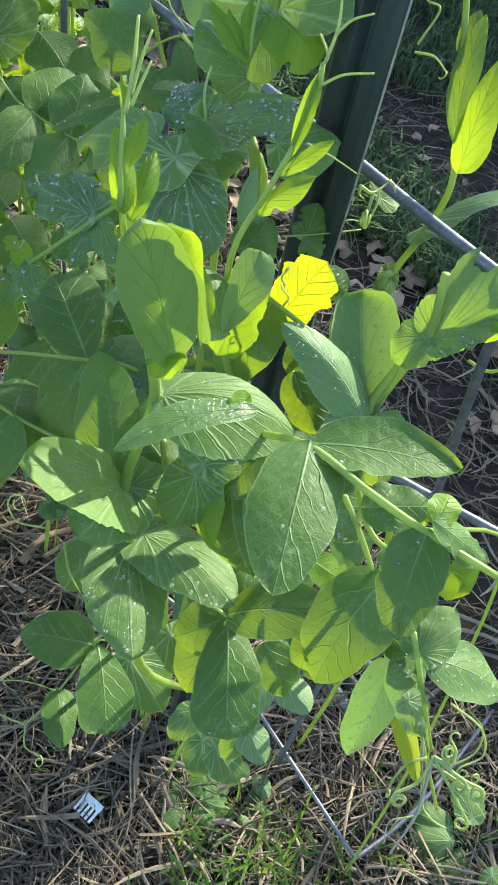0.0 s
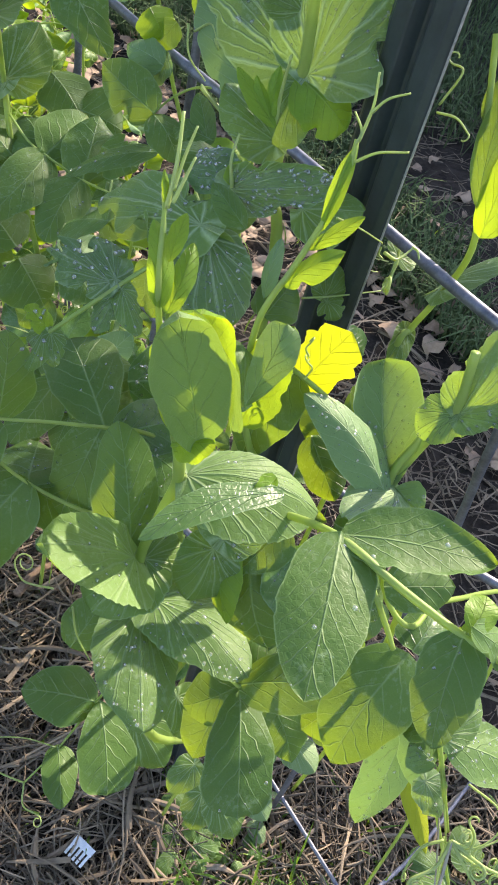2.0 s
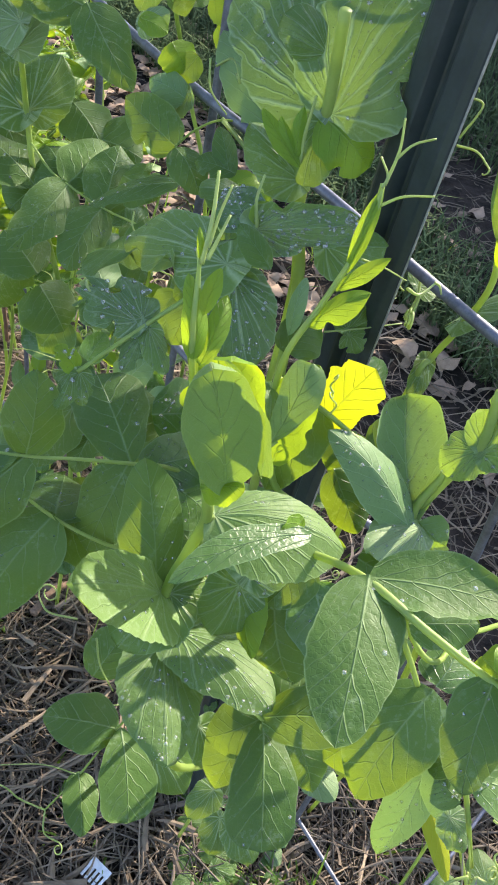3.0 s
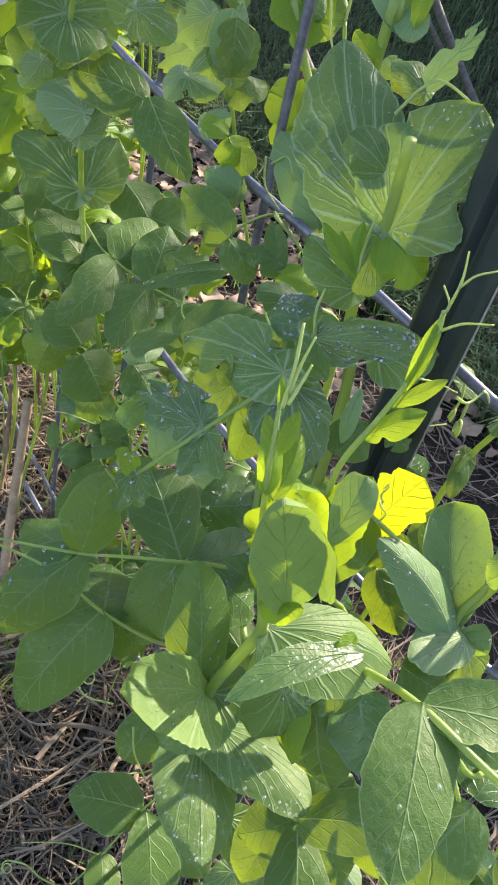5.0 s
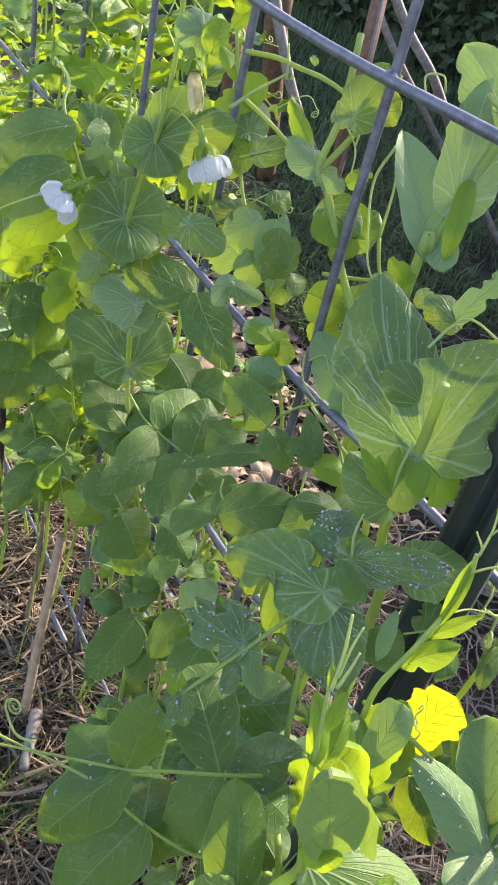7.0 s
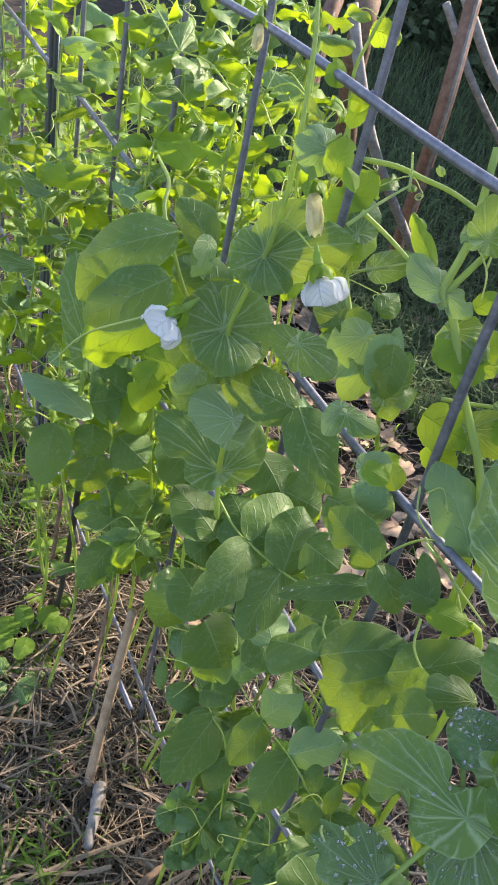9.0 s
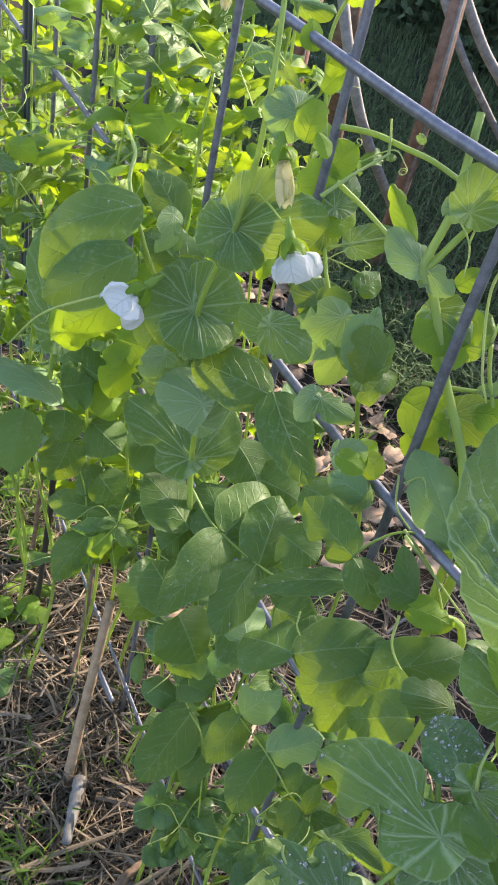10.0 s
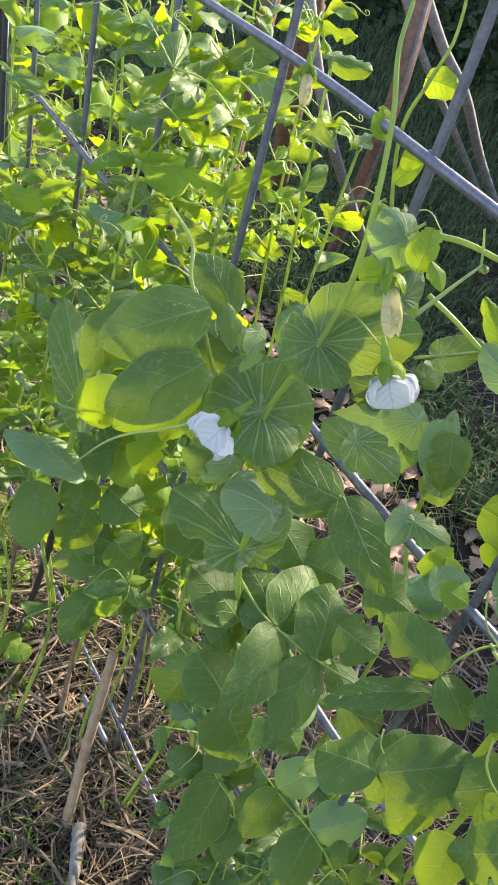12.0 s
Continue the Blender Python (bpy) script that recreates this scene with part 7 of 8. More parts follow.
leaf(pea_m, (0.251, 0.470, 0.786), (0.239, 0.464, 0.771), (-0.45, -0.63, 0.63), 0.0159, "stip", tone="under", notch=0.18, ruffle=0.09, name="stipule")
leaf(pea_m, (0.282, 0.519, 0.848), (0.302, 0.508, 0.861), (-0.62, -0.61, 0.50), 0.0192, "stip", tone="blue", ruffle=0.18, name="stipule")
leaf(pea_m, (0.296, 0.521, 0.798), (0.276, 0.533, 0.779), (-0.73, -0.46, 0.51), 0.0320, "stip", tone="under", notch=0.5, ruffle=0.15, name="stipule")
leaf(pea_m, (0.303, 0.509, 0.806), (0.295, 0.497, 0.773), (-0.41, -0.82, 0.39), 0.0228, tone="under", fold=0.3, ruffle=0.06, name="leaflet")
leaf(pea_m, (0.301, 0.500, 0.804), (0.293, 0.484, 0.775), (-0.46, -0.72, 0.52), 0.0241, notch=0.19, ruffle=0.13, name="leaflet")

pea_l = thing("pea_seedling", "low pea seedling with small rounded leaflets near the ground", "pea plant", "pea seedlings")
stem(pea_l, [(0.270, 0.470, -0.010), (0.282, 0.468, 0.093), (0.277, 0.478, 0.187), (0.263, 0.493, 0.365), (0.259, 0.523, 0.382), (0.257, 0.550, 0.389)], 0.0009, 0.0007)
leaf(pea_l, (0.260, 0.522, 0.382), (0.201, 0.490, 0.353), (-0.19, -0.47, 0.86), 0.0459, "leaf", bend=0.1, ruffle=0.07, name="leaflet", twist=0.0)
leaf(pea_l, (0.263, 0.492, 0.367), (0.238, 0.474, 0.346), (-0.40, -0.38, 0.83), 0.0266, ruffle=0.08, name="leaflet")
leaf(pea_l, (0.263, 0.494, 0.368), (0.292, 0.500, 0.395), (-0.54, -0.48, 0.69), 0.0206, ruffle=0.2, name="leaflet")
leaf(pea_l, (0.259, 0.525, 0.381), (0.238, 0.534, 0.360), (-0.74, -0.21, 0.63), 0.0265, ruffle=0.08, name="leaflet")
leaf(pea_l, (0.257, 0.549, 0.388), (0.274, 0.521, 0.404), (-0.52, 0.17, 0.84), 0.0285, ruffle=0.08, name="leaflet")
leaf(pea_l, (0.255, 0.544, 0.374), (0.231, 0.569, 0.376), (-0.22, -0.27, 0.94), 0.0278, "leaf", tone="waxy", fold=0.4, ruffle=0.18, name="leaflet")
leaf(pea_l, (0.254, 0.546, 0.367), (0.229, 0.567, 0.371), (-0.21, -0.40, 0.89), 0.0194, tone="waxy", ruffle=0.13, name="leaflet")
leaf(pea_l, (0.228, 0.573, 0.369), (0.234, 0.591, 0.391), (-0.39, -0.67, 0.63), 0.0130, "long", tone="waxy", ruffle=0.11, name="leaflet")
leaf(pea_l, (0.248, 0.580, 0.382), (0.256, 0.592, 0.399), (-0.34, -0.71, 0.62), 0.0141, tone="young", ruffle=0.08, name="leaflet")

pea_l = thing("pea_seedling", "low pea seedling with small rounded leaflets near the ground", "pea plant", "pea seedlings")
stem(pea_l, [(0.320, 0.400, -0.010), (0.325, 0.392, 0.184), (0.315, 0.395, 0.369), (0.290, 0.409, 0.429), (0.282, 0.436, 0.443), (0.281, 0.478, 0.429), (0.274, 0.519, 0.434)], 0.0009, 0.0007)
leaf(pea_l, (0.283, 0.437, 0.444), (0.322, 0.424, 0.466), (-0.56, -0.42, 0.71), 0.0341, "leaf", ruffle=0.11, name="leaflet", tone="under", twist=0.0)
leaf(pea_l, (0.282, 0.436, 0.442), (0.249, 0.416, 0.407), (-0.40, -0.58, 0.71), 0.0387, "leaf", ruffle=0.09, name="leaflet", twist=0.0)
leaf(pea_l, (0.281, 0.480, 0.431), (0.256, 0.474, 0.384), (-0.68, -0.59, 0.43), 0.0325, ruffle=0.2, name="leaflet")
leaf(pea_l, (0.282, 0.481, 0.432), (0.305, 0.472, 0.471), (-0.83, -0.44, 0.35), 0.0345, "leaf", ruffle=0.19, name="leaflet", tone="under", twist=0.0)
leaf(pea_l, (0.290, 0.409, 0.429), (0.302, 0.420, 0.448), (-0.52, -0.58, 0.63), 0.0166, ruffle=0.1, name="leaflet")
leaf(pea_l, (0.300, 0.391, 0.418), (0.310, 0.397, 0.447), (-0.71, -0.60, 0.37), 0.0137, "long", ruffle=0.16, name="leaflet")
leaf(pea_l, (0.299, 0.389, 0.415), (0.284, 0.380, 0.395), (-0.58, -0.48, 0.66), 0.0230, ruffle=0.12, name="leaflet")
leaf(pea_l, (0.293, 0.401, 0.423), (0.282, 0.390, 0.404), (-0.64, -0.44, 0.63), 0.0184, ruffle=0.13, name="leaflet")
leaf(pea_l, (0.276, 0.517, 0.433), (0.264, 0.543, 0.436), (-0.02, -0.12, 0.99), 0.0394, ruffle=0.14, name="leaflet")
leaf(pea_l, (0.272, 0.522, 0.436), (0.293, 0.529, 0.458), (-0.46, -0.61, 0.64), 0.0252, tone="blue", ruffle=0.09, name="leaflet")

pea_l = thing("pea_seedling", "small blue-green pea seedling low over the straw", "pea plant", "pea seedlings")
stem(pea_l, [(0.259, 0.526, -0.010), (0.262, 0.520, 0.100), (0.249, 0.526, 0.200), (0.248, 0.526, 0.232)], 0.0008, 0.0008)
leaf(pea_l, (0.249, 0.526, 0.200), (0.226, 0.520, 0.194), (-0.17, -0.34, 0.92), 0.0291, tone="blue", ruffle=0.08, name="leaflet")
leaf(pea_l, (0.249, 0.526, 0.200), (0.263, 0.505, 0.205), (-0.42, -0.08, 0.91), 0.0292, tone="blue", ruffle=0.07, name="leaflet")
leaf(pea_l, (0.249, 0.526, 0.200), (0.257, 0.543, 0.223), (-0.34, -0.69, 0.63), 0.0252, tone="blue", drops=6, ruffle=0.18, name="leaflet")

pea_l = thing("pea_seedling", "small blue-green pea seedling low over the straw", "pea plant", "pea seedlings")
stem(pea_l, [(0.282, 0.504, -0.010), (0.285, 0.498, 0.081), (0.272, 0.504, 0.162), (0.271, 0.505, 0.194)], 0.0008, 0.0008)
leaf(pea_l, (0.272, 0.504, 0.162), (0.248, 0.499, 0.155), (-0.20, -0.29, 0.94), 0.0298, tone="blue", ruffle=0.18, name="leaflet")
leaf(pea_l, (0.272, 0.504, 0.162), (0.286, 0.483, 0.167), (-0.22, 0.07, 0.97), 0.0310, tone="blue", ruffle=0.16, name="leaflet")
leaf(pea_l, (0.272, 0.504, 0.162), (0.280, 0.522, 0.186), (-0.28, -0.72, 0.63), 0.0260, tone="blue", drops=6, ruffle=0.07, name="leaflet")
leaf(pea_l, (0.296, 0.474, 0.180), (0.275, 0.469, 0.176), (-0.12, -0.26, 0.96), 0.0250, tone="blue", ruffle=0.08, name="leaflet")
leaf(pea_l, (0.296, 0.474, 0.180), (0.307, 0.456, 0.186), (-0.37, 0.06, 0.93), 0.0253, tone="blue", ruffle=0.13, name="leaflet")
leaf(pea_l, (0.296, 0.474, 0.180), (0.303, 0.489, 0.200), (-0.21, -0.75, 0.63), 0.0224, tone="blue", drops=6, ruffle=0.11, name="leaflet")
leaf(pea_l, (0.254, 0.504, 0.149), (0.233, 0.499, 0.145), (-0.12, -0.28, 0.95), 0.0256, tone="blue", ruffle=0.19, name="leaflet")
leaf(pea_l, (0.254, 0.504, 0.149), (0.266, 0.486, 0.155), (-0.53, -0.08, 0.85), 0.0257, tone="blue", ruffle=0.1, name="leaflet")
leaf(pea_l, (0.254, 0.504, 0.149), (0.261, 0.519, 0.169), (-0.20, -0.75, 0.63), 0.0226, tone="blue", drops=6, ruffle=0.08, name="leaflet")
leaf(pea_l, (0.301, 0.441, 0.246), (0.276, 0.436, 0.239), (-0.22, -0.27, 0.94), 0.0310, tone="blue", ruffle=0.11, name="leaflet")
leaf(pea_l, (0.301, 0.441, 0.246), (0.315, 0.420, 0.251), (-0.30, 0.00, 0.96), 0.0316, tone="blue", ruffle=0.2, name="leaflet")
leaf(pea_l, (0.301, 0.441, 0.246), (0.309, 0.460, 0.271), (-0.06, -0.79, 0.61), 0.0299, tone="blue", drops=6, ruffle=0.13, name="leaflet")
leaf(pea_l, (0.305, 0.414, 0.253), (0.277, 0.409, 0.244), (-0.26, -0.24, 0.94), 0.0340, tone="blue", ruffle=0.13, name="leaflet")
leaf(pea_l, (0.305, 0.414, 0.253), (0.321, 0.391, 0.257), (-0.19, 0.04, 0.98), 0.0356, tone="blue", ruffle=0.07, name="leaflet")
leaf(pea_l, (0.305, 0.414, 0.253), (0.314, 0.434, 0.280), (-0.29, -0.72, 0.63), 0.0303, tone="blue", drops=6, ruffle=0.17, name="leaflet")
leaf(pea_l, (0.281, 0.504, 0.232), (0.260, 0.499, 0.228), (-0.10, -0.31, 0.94), 0.0244, tone="blue", ruffle=0.11, name="leaflet")
leaf(pea_l, (0.281, 0.504, 0.232), (0.291, 0.487, 0.238), (-0.26, 0.13, 0.96), 0.0257, tone="blue", ruffle=0.09, name="leaflet")
leaf(pea_l, (0.281, 0.504, 0.232), (0.287, 0.519, 0.252), (-0.20, -0.75, 0.63), 0.0217, tone="blue", drops=6, ruffle=0.12, name="leaflet")
leaf(pea_l, (0.293, 0.382, 0.339), (0.267, 0.377, 0.332), (-0.22, -0.22, 0.95), 0.0305, tone="blue", ruffle=0.11, name="leaflet")
leaf(pea_l, (0.293, 0.382, 0.339), (0.306, 0.361, 0.344), (-0.27, 0.04, 0.96), 0.0315, tone="blue", ruffle=0.12, name="leaflet")
leaf(pea_l, (0.293, 0.382, 0.339), (0.301, 0.399, 0.363), (-0.46, -0.63, 0.63), 0.0264, tone="blue", drops=6, ruffle=0.18, name="leaflet")
leaf(pea_l, (0.292, 0.346, 0.430), (0.271, 0.342, 0.427), (-0.12, -0.18, 0.98), 0.0240, tone="blue", ruffle=0.09, name="leaflet")
leaf(pea_l, (0.292, 0.346, 0.430), (0.302, 0.330, 0.436), (-0.41, 0.08, 0.91), 0.0243, tone="blue", ruffle=0.08, name="leaflet")
leaf(pea_l, (0.292, 0.346, 0.430), (0.299, 0.360, 0.449), (-0.43, -0.65, 0.63), 0.0210, tone="blue", drops=6, ruffle=0.1, name="leaflet")
leaf(pea_l, (0.246, 0.566, 0.239), (0.232, 0.560, 0.239), (0.11, -0.29, 0.95), 0.0166, tone="blue", ruffle=0.19, name="leaflet")
leaf(pea_l, (0.246, 0.566, 0.239), (0.253, 0.552, 0.245), (-0.18, 0.33, 0.93), 0.0190, tone="blue", ruffle=0.18, name="leaflet")
leaf(pea_l, (0.246, 0.566, 0.239), (0.251, 0.576, 0.252), (-0.52, -0.59, 0.62), 0.0146, tone="blue", drops=6, ruffle=0.12, name="leaflet")
leaf(pea_l, (0.303, 0.476, 0.283), (0.286, 0.471, 0.282), (-0.00, -0.25, 0.97), 0.0194, tone="blue", ruffle=0.18, name="leaflet")
leaf(pea_l, (0.303, 0.476, 0.283), (0.311, 0.461, 0.289), (-0.49, 0.11, 0.87), 0.0195, tone="blue", ruffle=0.18, name="leaflet")
leaf(pea_l, (0.303, 0.476, 0.283), (0.309, 0.487, 0.298), (-0.41, -0.66, 0.63), 0.0167, tone="blue", drops=6, ruffle=0.18, name="leaflet")

stake("reddish-brown wooden garden stake in shaded grass", [(1.188, 1.583, 0.843), (1.194, 1.575, 0.569), (1.464, 1.909, -0.014)], .0165, .020, (-0.12, 0.0 - 0.75, 0.0))
stake("short reddish-brown wooden stake behind the peas", [(1.076, 1.899, 0.767), (1.036, 1.867, 0.626), (1.187, 2.093, 0.167)], .020, .022, (-0.12, 0.0 - 0.75, 0.0))
rod("wooden_post", "weathered dark post with peeling bark behind the peas", "post", [(1.113, 1.826, 0.799), (1.085, 1.782, 0.655), (1.370, 2.112, 0.157)], 0.028, 0.03, M_TWIG, "", 0.003)
rod("metal_hoop", "grey metal hoop tube behind the trellis", "hoop", [(0.941, 1.623, 0.789), (0.965, 1.568, 0.670), (1.052, 1.556, 0.513), (1.363, 1.699, 0.210), (1.610, 1.724, -0.068)], 0.011, 0.011, M_GREYSTICK, "grey hoops", 0)
rod("metal_hoop", "grey metal hoop tube behind the trellis", "hoop", [(1.242, 1.730, 0.793), (1.339, 1.685, 0.656), (1.535, 1.696, 0.488), (1.993, 1.834, 0.156)], 0.009, 0.009, M_GREYSTICK, "grey hoops", 0)
rod("metal_hoop", "grey metal hoop tube behind the trellis", "hoop", [(1.280, 1.720, 0.810), (1.381, 1.683, 0.684), (1.492, 1.665, 0.585), (1.751, 1.746, 0.373), (2.129, 1.796, 0.054)], 0.012, 0.012, M_GREYSTICK, "grey hoops", 0)
rod("fallen_pipe", "pale grey pipe lying across the bed", "pipe", [(1.538, 3.681, 0.008), (1.863, 3.917, 0.008), (2.249, 4.071, 0.008), (2.458, 3.960, 0.008)], 0.014, 0.014, M_GREYSTICK, "pipes", 0)
rod("fallen_pipe", "pale grey pipe lying across the bed", "pipe", [(1.637, 4.006, 0.010), (2.095, 4.297, 0.010), (2.430, 4.291, 0.010)], 0.016, 0.016, M_GREYSTICK, "pipes", 0)
rod("bamboo_cane", "split bamboo cane leaning over the straw", "cane", [(0.262, 0.737, 0.281), (0.236, 0.714, 0.127), (0.205, 0.679, -0.027)], 0.0058, 0.007, M_CANE, "canes", 0.0004)
rod("dead_stem", "thin blackened dead stem among the peas", "stem", [(0.208, 0.805, 0.471), (0.221, 0.861, 0.299), (0.246, 0.991, -0.030)], 0.0036, 0.0042, M_HOSE, "", 0.0006)
rod("dead_stem", "thin dry brown stem standing in the straw", "stem", [(0.286, 0.865, 0.189), (0.275, 0.858, 0.063), (0.224, 0.773, -0.044)], 0.0032, 0.0042, M_TWIG, "", 0.0006)
rod("dead_stem", "thin dry brown stem standing in the straw", "stem", [(0.264, 1.050, 0.203), (0.257, 1.059, 0.047), (0.240, 1.046, -0.073)], 0.0032, 0.0042, M_TWIG, "", 0.0006)
rod("dead_stem", "thin grey dry stalk standing in the straw", "stem", [(0.255, 1.036, 0.261), (0.293, 1.100, 0.114), (0.318, 1.106, -0.020)], 0.003, 0.0035, M_GREYSTICK, "", 0.0006)
rod("dead_stem", "reddish dry stalk beside the pea leaves", "stem", [(0.305, 0.805, 0.381), (0.315, 0.845, 0.269), (0.343, 0.912, 0.117)], 0.0028, 0.003, M_RUST, "", 0.0005)
rod("weathered_stick", "short thick grey weathered stick on straw", "stick", [(0.224, 0.674, 0.014), (0.184, 0.598, 0.020)], 0.0085, 0.006, M_GREYSTICK, "sticks", 0.001)
rod("dry_stick", "dry tan stick lying on the mulch", "stick", [(0.216, 0.522, 0.029), (0.251, 0.536, 0.037), (0.294, 0.541, 0.024)], 0.006, 0.004, M_TWIG, "sticks", 0.0008)
rod("broken_wire", "short grey wire standing in the straw", "wire", [(0.283, 0.825, 0.050), (0.291, 0.756, 0.034)], 0.004, 0.004, M_WIRE, "", 0)

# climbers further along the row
# light put into leaf tone: yellower for sunlit plants, darker blue-green for shaded ones
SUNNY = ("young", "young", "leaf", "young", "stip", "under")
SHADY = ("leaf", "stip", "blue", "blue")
ROW_A = ((0.33, 0.80, 0.86, 0.72, 1, 0.95), (0.27, 0.86, 0.80, 0.72, 1, 0.95), (0.33, 0.94, 0.90, 0.72, 1, 0.95), (0.30, 1.02, 0.84, 0.72, 1, 0.95),
         (0.25, 1.06, 0.70, 0.72, 1, 0.95), (0.38, 1.14, 0.88, 0.72, 1, 0.95), (0.29, 1.20, 0.80, 0.72, 1, 0.95), (0.34, 1.32, 0.86, 0.72, 1, 0.95),
         (0.24, 1.36, 0.70, 0.72, 1, 0.95), (0.36, 1.50, 0.86, 0.72, 1, 0.95), (0.28, 1.62, 0.80, 0.72, 1, 0.95), (0.36, 1.78, 0.84, 0.72, 1, 0.95))
ROW_B = ((0.28, 0.77, 0.62, 0.6, 0, 0.9), (0.285, 0.66, 0.62, 0.5, 0, 0.9), (0.300, 0.60, 0.56, 0.5, 0, 0.95), (0.315, 0.52, 0.54, 0.45, 0, 0.95),
         (0.300, 0.45, 0.50, 0.45, 0, 0.95), (0.300, 0.37, 0.48, 0.4, 0, 0.9), (0.27, 0.27, 0.50, 0.5, 0, 1.0),
         (0.33, 0.30, 0.56, 0.4, 0, 1.0), (0.34, 0.60, 0.56, 0.4, 0, 1.0), (0.35, 0.83, 0.80, 0.9, 1, 0.8), (0.37, 0.91, 0.86, 0.9, 1, 0.8))
ROW_C = ((0.40, 1.01, 0.90, 0.9, 1, 0.8), (0.35, 0.98, 0.92, 0.9, 1, 0.8), (0.37, 0.44, 0.40, 0.5, 0, 0.9), (0.40, 0.52, 0.40, 0.5, 0, 0.9),
         (0.41, 0.62, 0.42, 0.5, 0, 0.9), (0.38, 0.69, 0.44, 0.6, 0, 0.9))
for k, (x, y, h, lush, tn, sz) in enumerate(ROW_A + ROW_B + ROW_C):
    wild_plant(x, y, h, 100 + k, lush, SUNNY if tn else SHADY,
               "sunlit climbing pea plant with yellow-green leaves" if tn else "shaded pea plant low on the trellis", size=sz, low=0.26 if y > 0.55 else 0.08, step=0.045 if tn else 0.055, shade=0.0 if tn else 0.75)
RW = random.Random(77)
for k in range(17):
    y = 0.66 + 1.35 * (k + RW.random()) / 17
    x, h = RW.uniform(0.31, 0.52), RW.uniform(0.55, 0.92)
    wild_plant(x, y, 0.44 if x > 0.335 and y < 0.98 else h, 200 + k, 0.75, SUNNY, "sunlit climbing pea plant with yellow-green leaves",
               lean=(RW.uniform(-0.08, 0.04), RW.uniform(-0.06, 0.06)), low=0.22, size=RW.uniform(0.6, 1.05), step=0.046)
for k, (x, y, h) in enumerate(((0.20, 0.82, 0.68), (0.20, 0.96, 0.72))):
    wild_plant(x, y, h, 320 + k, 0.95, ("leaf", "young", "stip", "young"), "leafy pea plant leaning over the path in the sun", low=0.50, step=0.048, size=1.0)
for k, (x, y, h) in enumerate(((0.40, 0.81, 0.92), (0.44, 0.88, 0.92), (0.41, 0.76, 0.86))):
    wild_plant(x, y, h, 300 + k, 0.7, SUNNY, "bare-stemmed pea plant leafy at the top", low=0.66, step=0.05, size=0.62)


def flat(pts, h=0.006):
    return [(x, y, ground_z(x, y) + h) for x, y in pts]


STICKS_NEAR = (
        (((0.335, 0.262), (0.25, 0.236), (0.194, 0.215), (0.13, 0.155)), 0.0036, M_TWIG),
        (((0.55, 0.12), (0.42, 0.10), (0.325, 0.077)), 0.0052, M_TWIG),
        (((0.345, 0.235), (0.30, 0.185), (0.254, 0.133)), 0.0036, M_GREYSTICK),
        (((0.133, 0.178), (0.254, 0.128), (0.365, 0.056)), 0.0040, M_GREYSTICK),
        (((0.10, 0.26), (0.12, 0.20), (0.105, 0.12)), 0.0042, M_TWIG),
        (((0.29, 0.16), (0.31, 0.10), (0.30, 0.06)), 0.0030, M_TWIG),
        (((0.42, 0.02), (0.50, 0.06), (0.60, 0.06)), 0.0036, M_GREYSTICK),
        (((0.46, 0.20), (0.52, 0.12), (0.50, 0.02)), 0.0062, M_GREYSTICK))
STICKS_FAR = (
        (((0.10, 0.70), (0.16, 0.63), (0.24, 0.60)), 0.0030, M_TWIG),
        (((0.05, 0.80), (0.15, 0.74), (0.23, 0.72)), 0.0034, M_GREYSTICK),
        (((0.16, 0.90), (0.20, 0.84), (0.24, 0.79)), 0.0070, M_TWIG),
        (((0.12, 0.52), (0.19, 0.56), (0.22, 0.63)), 0.0028, M_GREYSTICK),
        (((0.60, 1.0), (0.72, 1.15), (0.80, 1.40)), 0.0045, M_GREYSTICK),
        (((0.62, 0.62), (0.75, 0.75), (0.92, 0.80)), 0.0045, M_GREYSTICK),
        (((0.40, 0.62), (0.55, 0.66), (0.68, 0.58)), 0.0040, M_GREYSTICK),
        (((0.47, 0.30), (0.56, 0.42), (0.60, 0.55)), 0.0042, M_GREYSTICK))
for pts, r, mat in STICKS_NEAR + STICKS_FAR:
    rod("mulch_stick", "dry brown stick lying on the straw mulch" if mat is M_TWIG else "pale grey stalk lying on the straw mulch", "stick", flat(pts, r * 0.7), r, r * 0.6, mat, "sticks", 0.0006)

for k, (x0, r, mat) in enumerate(((0.423, 0.0050, M_WIRE), (0.450, 0.0075, M_HOSE), (0.487, 0.0090, M_PIPE), (0.512, 0.0120, M_HOSE), (0.549, 0.0080, M_PIPE), (0.585, 0.0090, M_HOSE))):
    pts = [(x0 + 0.010 * math.sin(2.1 * i + k * 1.7), 0.16 + 0.2 * i) for i in range(8)]
    rod("irrigation_hose" if mat is M_HOSE else "ground_pipe", "black irrigation hose lying behind the trellis" if mat is M_HOSE else "thin grey pipe lying along the trellis",
        "hose" if mat is M_HOSE else "pipe", flat(pts, r * 0.8), r, r, mat, "hoses and pipes", 0, 10)


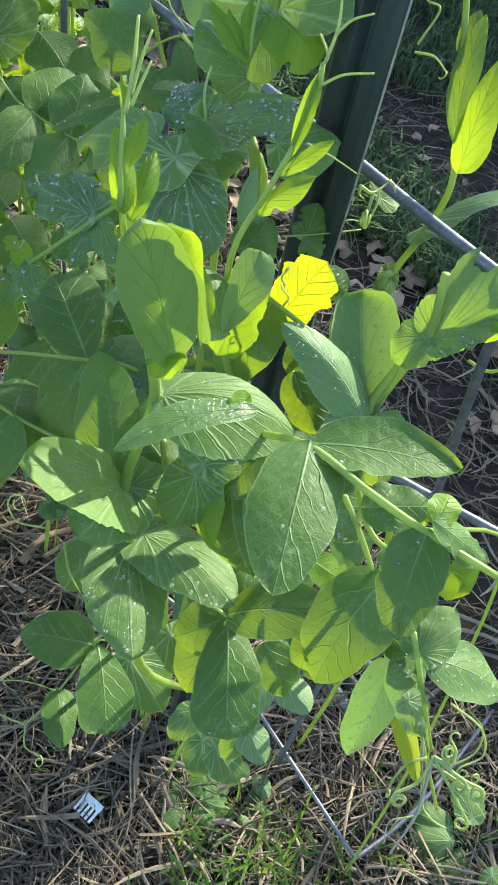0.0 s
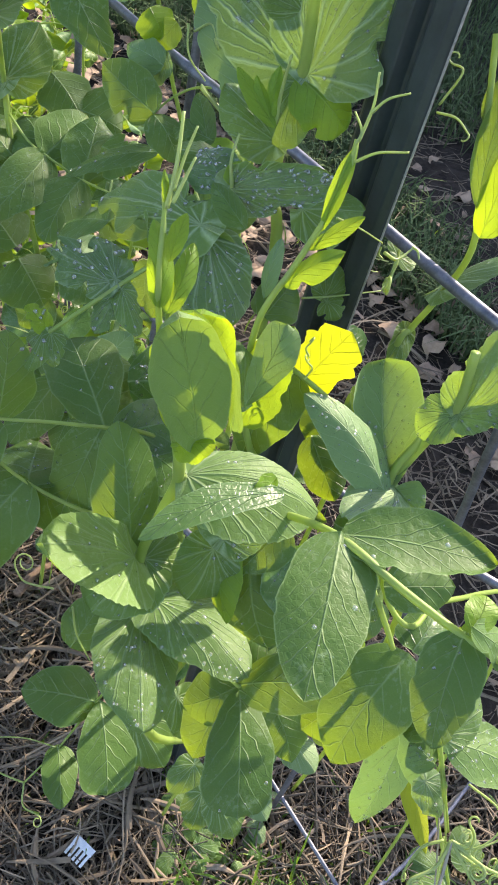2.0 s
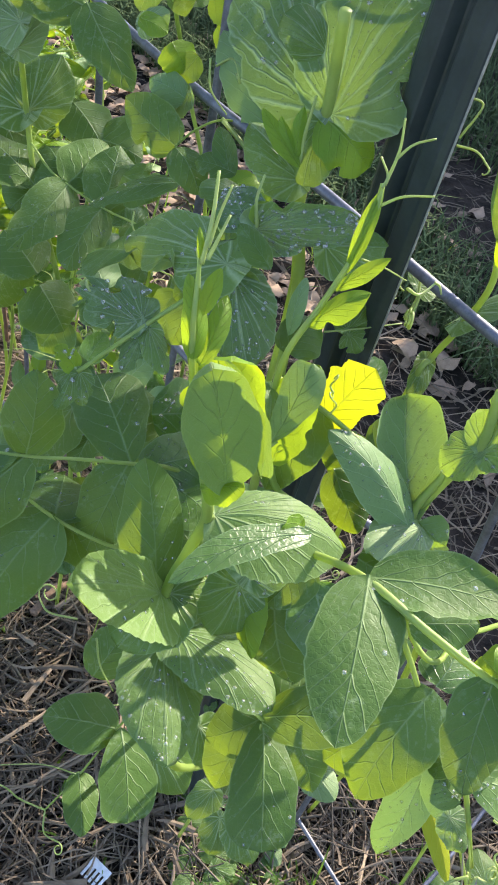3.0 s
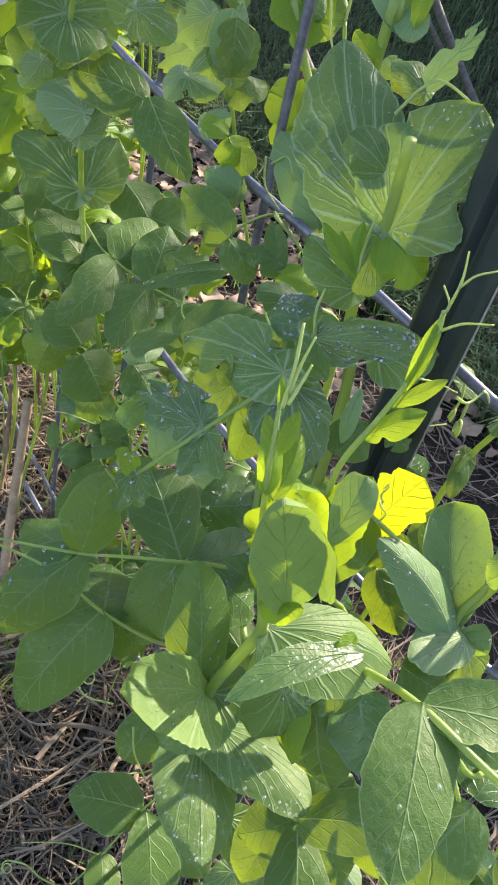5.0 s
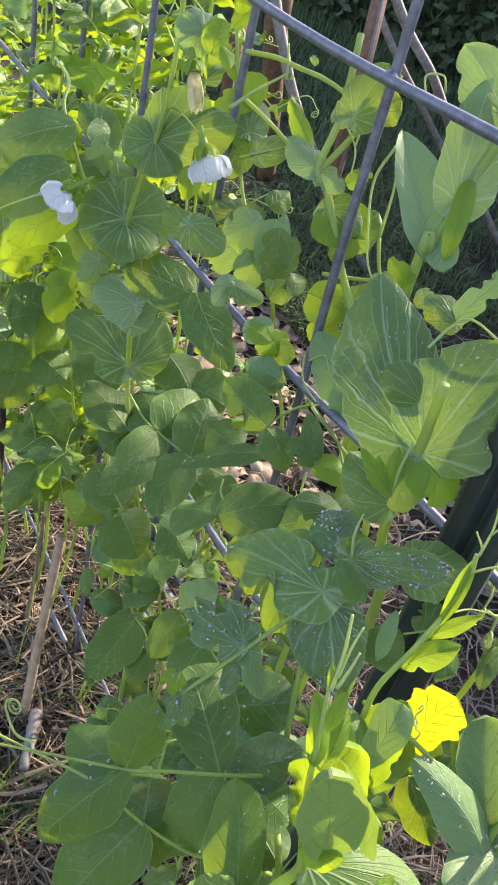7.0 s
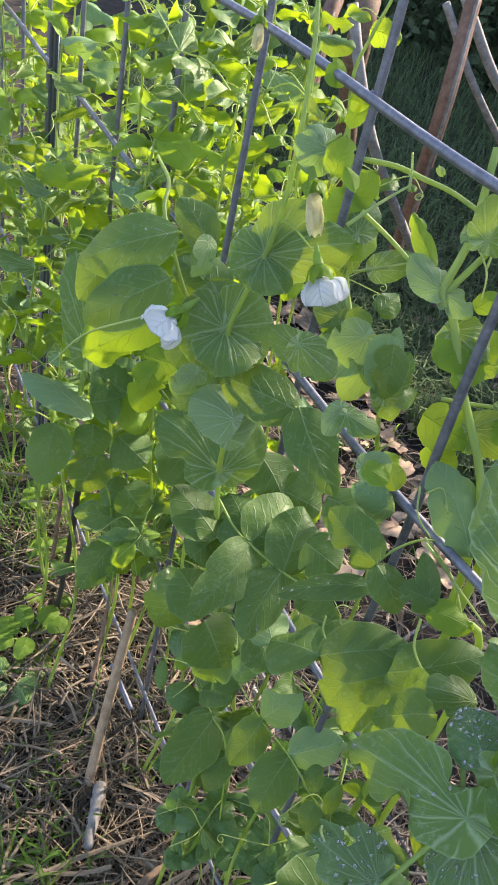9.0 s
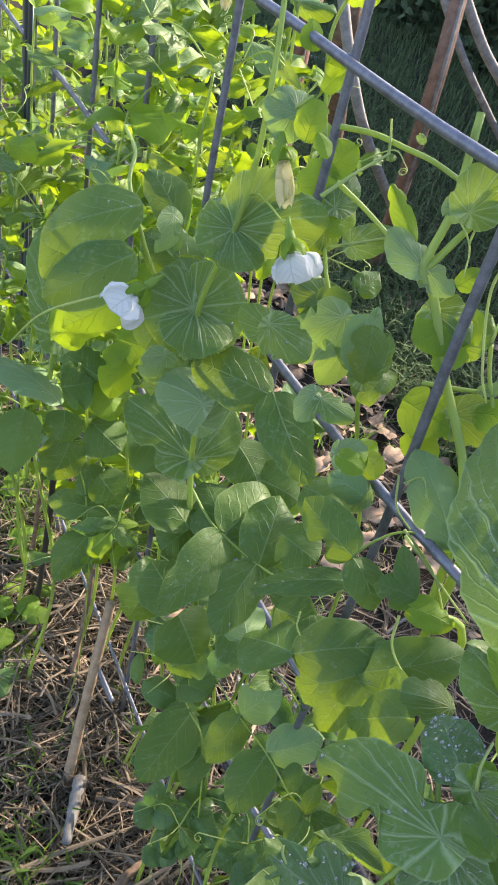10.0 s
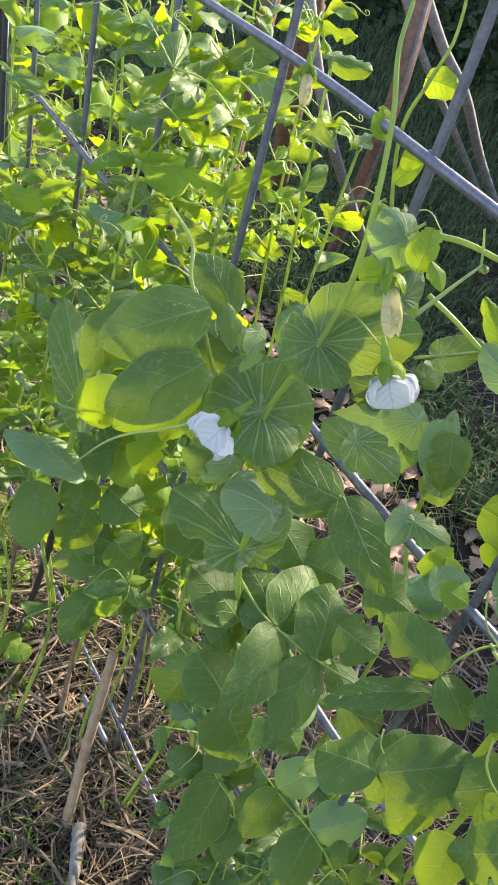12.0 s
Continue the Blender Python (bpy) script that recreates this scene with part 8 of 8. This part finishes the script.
def build_tag():
    """A broken white plant label with comb-like teeth, lying on the straw."""
    bm = bmesh.new()
    m0 = Matrix.Translation((0.156, 0.2195, 0.016)) @ Euler((0.15, -0.12, radians(-73))).to_matrix().to_4x4()

    def slab(cx, cy, sx, sy):
        bmesh.ops.create_cube(bm, size=1, matrix=m0 @ Matrix.Translation((cx, cy, 0)) @ Matrix.Diagonal((sx, sy, 0.0014, 1)))

    slab(0, 0.006, 0.026, 0.008)
    for i in range(5):
        slab(-0.0108 + 0.0054 * i, -0.0045, 0.0030, 0.0135)
    bmesh.ops.bevel(bm, geom=bm.edges[:], offset=0.0003, segments=1, affect='EDGES')
    tagged(link("plant_label", bm, M_TAG, smooth=False), "broken white plastic plant label lying on straw", "plant label")


build_tag()


def grass_tuft(x, y, n, h, seed, spread=0.03):
    rng = random.Random(seed)
    bm = bmesh.new()
    for i in range(n):
        a = rng.uniform(0, 6.28)
        b = Vector((x + rng.gauss(0, spread), y + rng.gauss(0, spread), 0))
        b.z = ground_z(b.x, b.y) - 0.003
        hh = h * rng.uniform(0.4, 1.1)
        t = b + Vector((math.cos(a) * hh * 0.6, math.sin(a) * hh * 0.6, hh * rng.uniform(0.4, 1)))
        blade(bm, b, t, (math.cos(a) * -0.4, math.sin(a) * -0.4, 1), rng.uniform(0.002, 0.0036), "long", 0.16, 0.2, 0.02, 0, 0, 6, 2, seed * 50 + i)
    tagged(link("grass_tuft", bm, M_GRASS), "tuft of fresh green grass growing through straw", "grass", "grass tufts", kind="stuff")


TUFTS_NEAR = ((0.28, 0.09, 70, 0.07), (0.33, 0.05, 40, 0.06), (0.14, 0.60, 60, 0.08), (0.10, 0.57, 40, 0.07), (0.30, 1.17, 60, 0.10),
          (0.24, 1.10, 50, 0.09), (0.20, 1.20, 60, 0.10), (0.34, 0.74, 40, 0.06), (0.28, 0.70, 30, 0.05), (0.42, 0.02, 30, 0.06),
          (0.50, 0.12, 30, 0.05), (0.18, 0.30, 24, 0.04))
TUFTS_FAR = ((0.24, 0.10, 60, 0.07), (0.20, 0.07, 50, 0.07), (0.30, 0.05, 50, 0.07), (0.10, 0.62, 50, 0.07), (0.17, 0.72, 40, 0.06),
          (0.25, 1.32, 60, 0.10), (0.33, 1.45, 70, 0.10), (0.62, 0.36, 30, 0.05), (0.80, 0.9, 40, 0.07), (0.95, 1.25, 60, 0.09),
          (1.10, 1.0, 60, 0.09), (0.7, 1.5, 60, 0.1), (0.5, 1.6, 60, 0.1))
for k, (x, y, n, h) in enumerate(TUFTS_NEAR + TUFTS_FAR):
    grass_tuft(x, y, n, h, 300 + k, 0.03 if x < 0.45 else 0.07)


def weed(x, y, n, size, seed, tone, label):
    """A low rosette of broad leaves on short stalks."""
    rng = random.Random(seed)
    p = thing("weed", label, "weed", "low weeds")
    for i in range(n):
        a = 2.4 * i + rng.uniform(-0.3, 0.3)
        d = Vector((math.cos(a), math.sin(a), 0))
        b = Vector((x, y, ground_z(x, y)))
        q = b + d * size * rng.uniform(0.3, 0.9) + Vector((0, 0, size * rng.uniform(0.4, 1.0)))
        stem(p, [b, b.lerp(q, 0.5) + Vector((0, 0, size * 0.2)), q], 0.0009, 0.0007, name="petiole", n=5)
        leaf(p, q, q + (d + Vector((0, 0, rng.uniform(-0.3, 0.1)))) * size, Vector((-0.2, -0.2, 1)), size * 0.85, rng.choice(("stip", "round", "leaf")), tone, name="leaf", ruffle=0.12)


weed(0.505, -0.032, 7, 0.045, 1, "leaf", "broad round-leaved green weed on the soil")
weed(0.44, -0.06, 5, 0.03, 2, "leaf", "broad round-leaved green weed on the soil")
weed(0.30, 0.14, 8, 0.022, 3, "leaf", "small dark green weed seedling in straw")
weed(0.34, 0.17, 8, 0.024, 4, "under", "small pale green weed seedling in straw")
weed(0.19, 0.93, 9, 0.035, 5, "young", "bushy yellow-green weed in the sunlit straw")
weed(0.15, 0.86, 8, 0.03, 6, "leaf", "bushy green weed in the sunlit straw")
weed(0.26, 1.08, 10, 0.03, 7, "young", "bushy yellow-green weed in the sunlit straw")
weed(0.30, 1.22, 10, 0.035, 8, "young", "bushy yellow-green weed in the sunlit straw")
weed(0.24, 1.00, 8, 0.025, 9, "young", "bushy yellow-green weed in the sunlit straw")
weed(0.29, 0.20, 9, 0.030, 11, "leaf", "small dark green weed seedling in straw")
weed(0.26, 0.17, 7, 0.026, 12, "leaf", "small dark green weed seedling in straw")
weed(0.46, 0.32, 7, 0.03, 10, "leaf", "green weed under the trellis")


def build_litter():
    """Curled dead leaves scattered behind the trellis."""
    rng = random.Random(21)
    bm = bmesh.new()
    for i in range(900):
        x, y = (rng.uniform(0.42, 1.25), rng.uniform(0.1, 1.9)) if i % 2 else (rng.gauss(1.05, 0.28), rng.gauss(1.55, 0.42))
        near = y < 0.85 and x < 1.0
        if near and rng.random() < 0.93:
            continue
        b = Vector((x, y, ground_z(x, y) + 0.008 + 0.012 * rng.random()))
        a = rng.uniform(0, 6.28)
        ln = rng.uniform(0.012, 0.03) if near else rng.uniform(0.025, 0.065)
        t = b + Vector((math.cos(a) * ln, math.sin(a) * ln, rng.uniform(-0.006, 0.012)))
        blade(bm, b, t, (rng.uniform(-0.3, 0.3), rng.uniform(-0.3, 0.3), 1), ln * rng.uniform(0.4, 0.8), rng.choice(("leaf", "stip")), rng.uniform(0.05, 0.25), rng.uniform(-0.4, 0.5), 0.3, rng.choice((0, 0.5)), 0, 6, 4, i)
    tagged(link("leaf_litter", bm, M_LITTER), "curled pinkish-brown dead leaves over the soil", "dead leaves", kind="stuff")


build_litter()
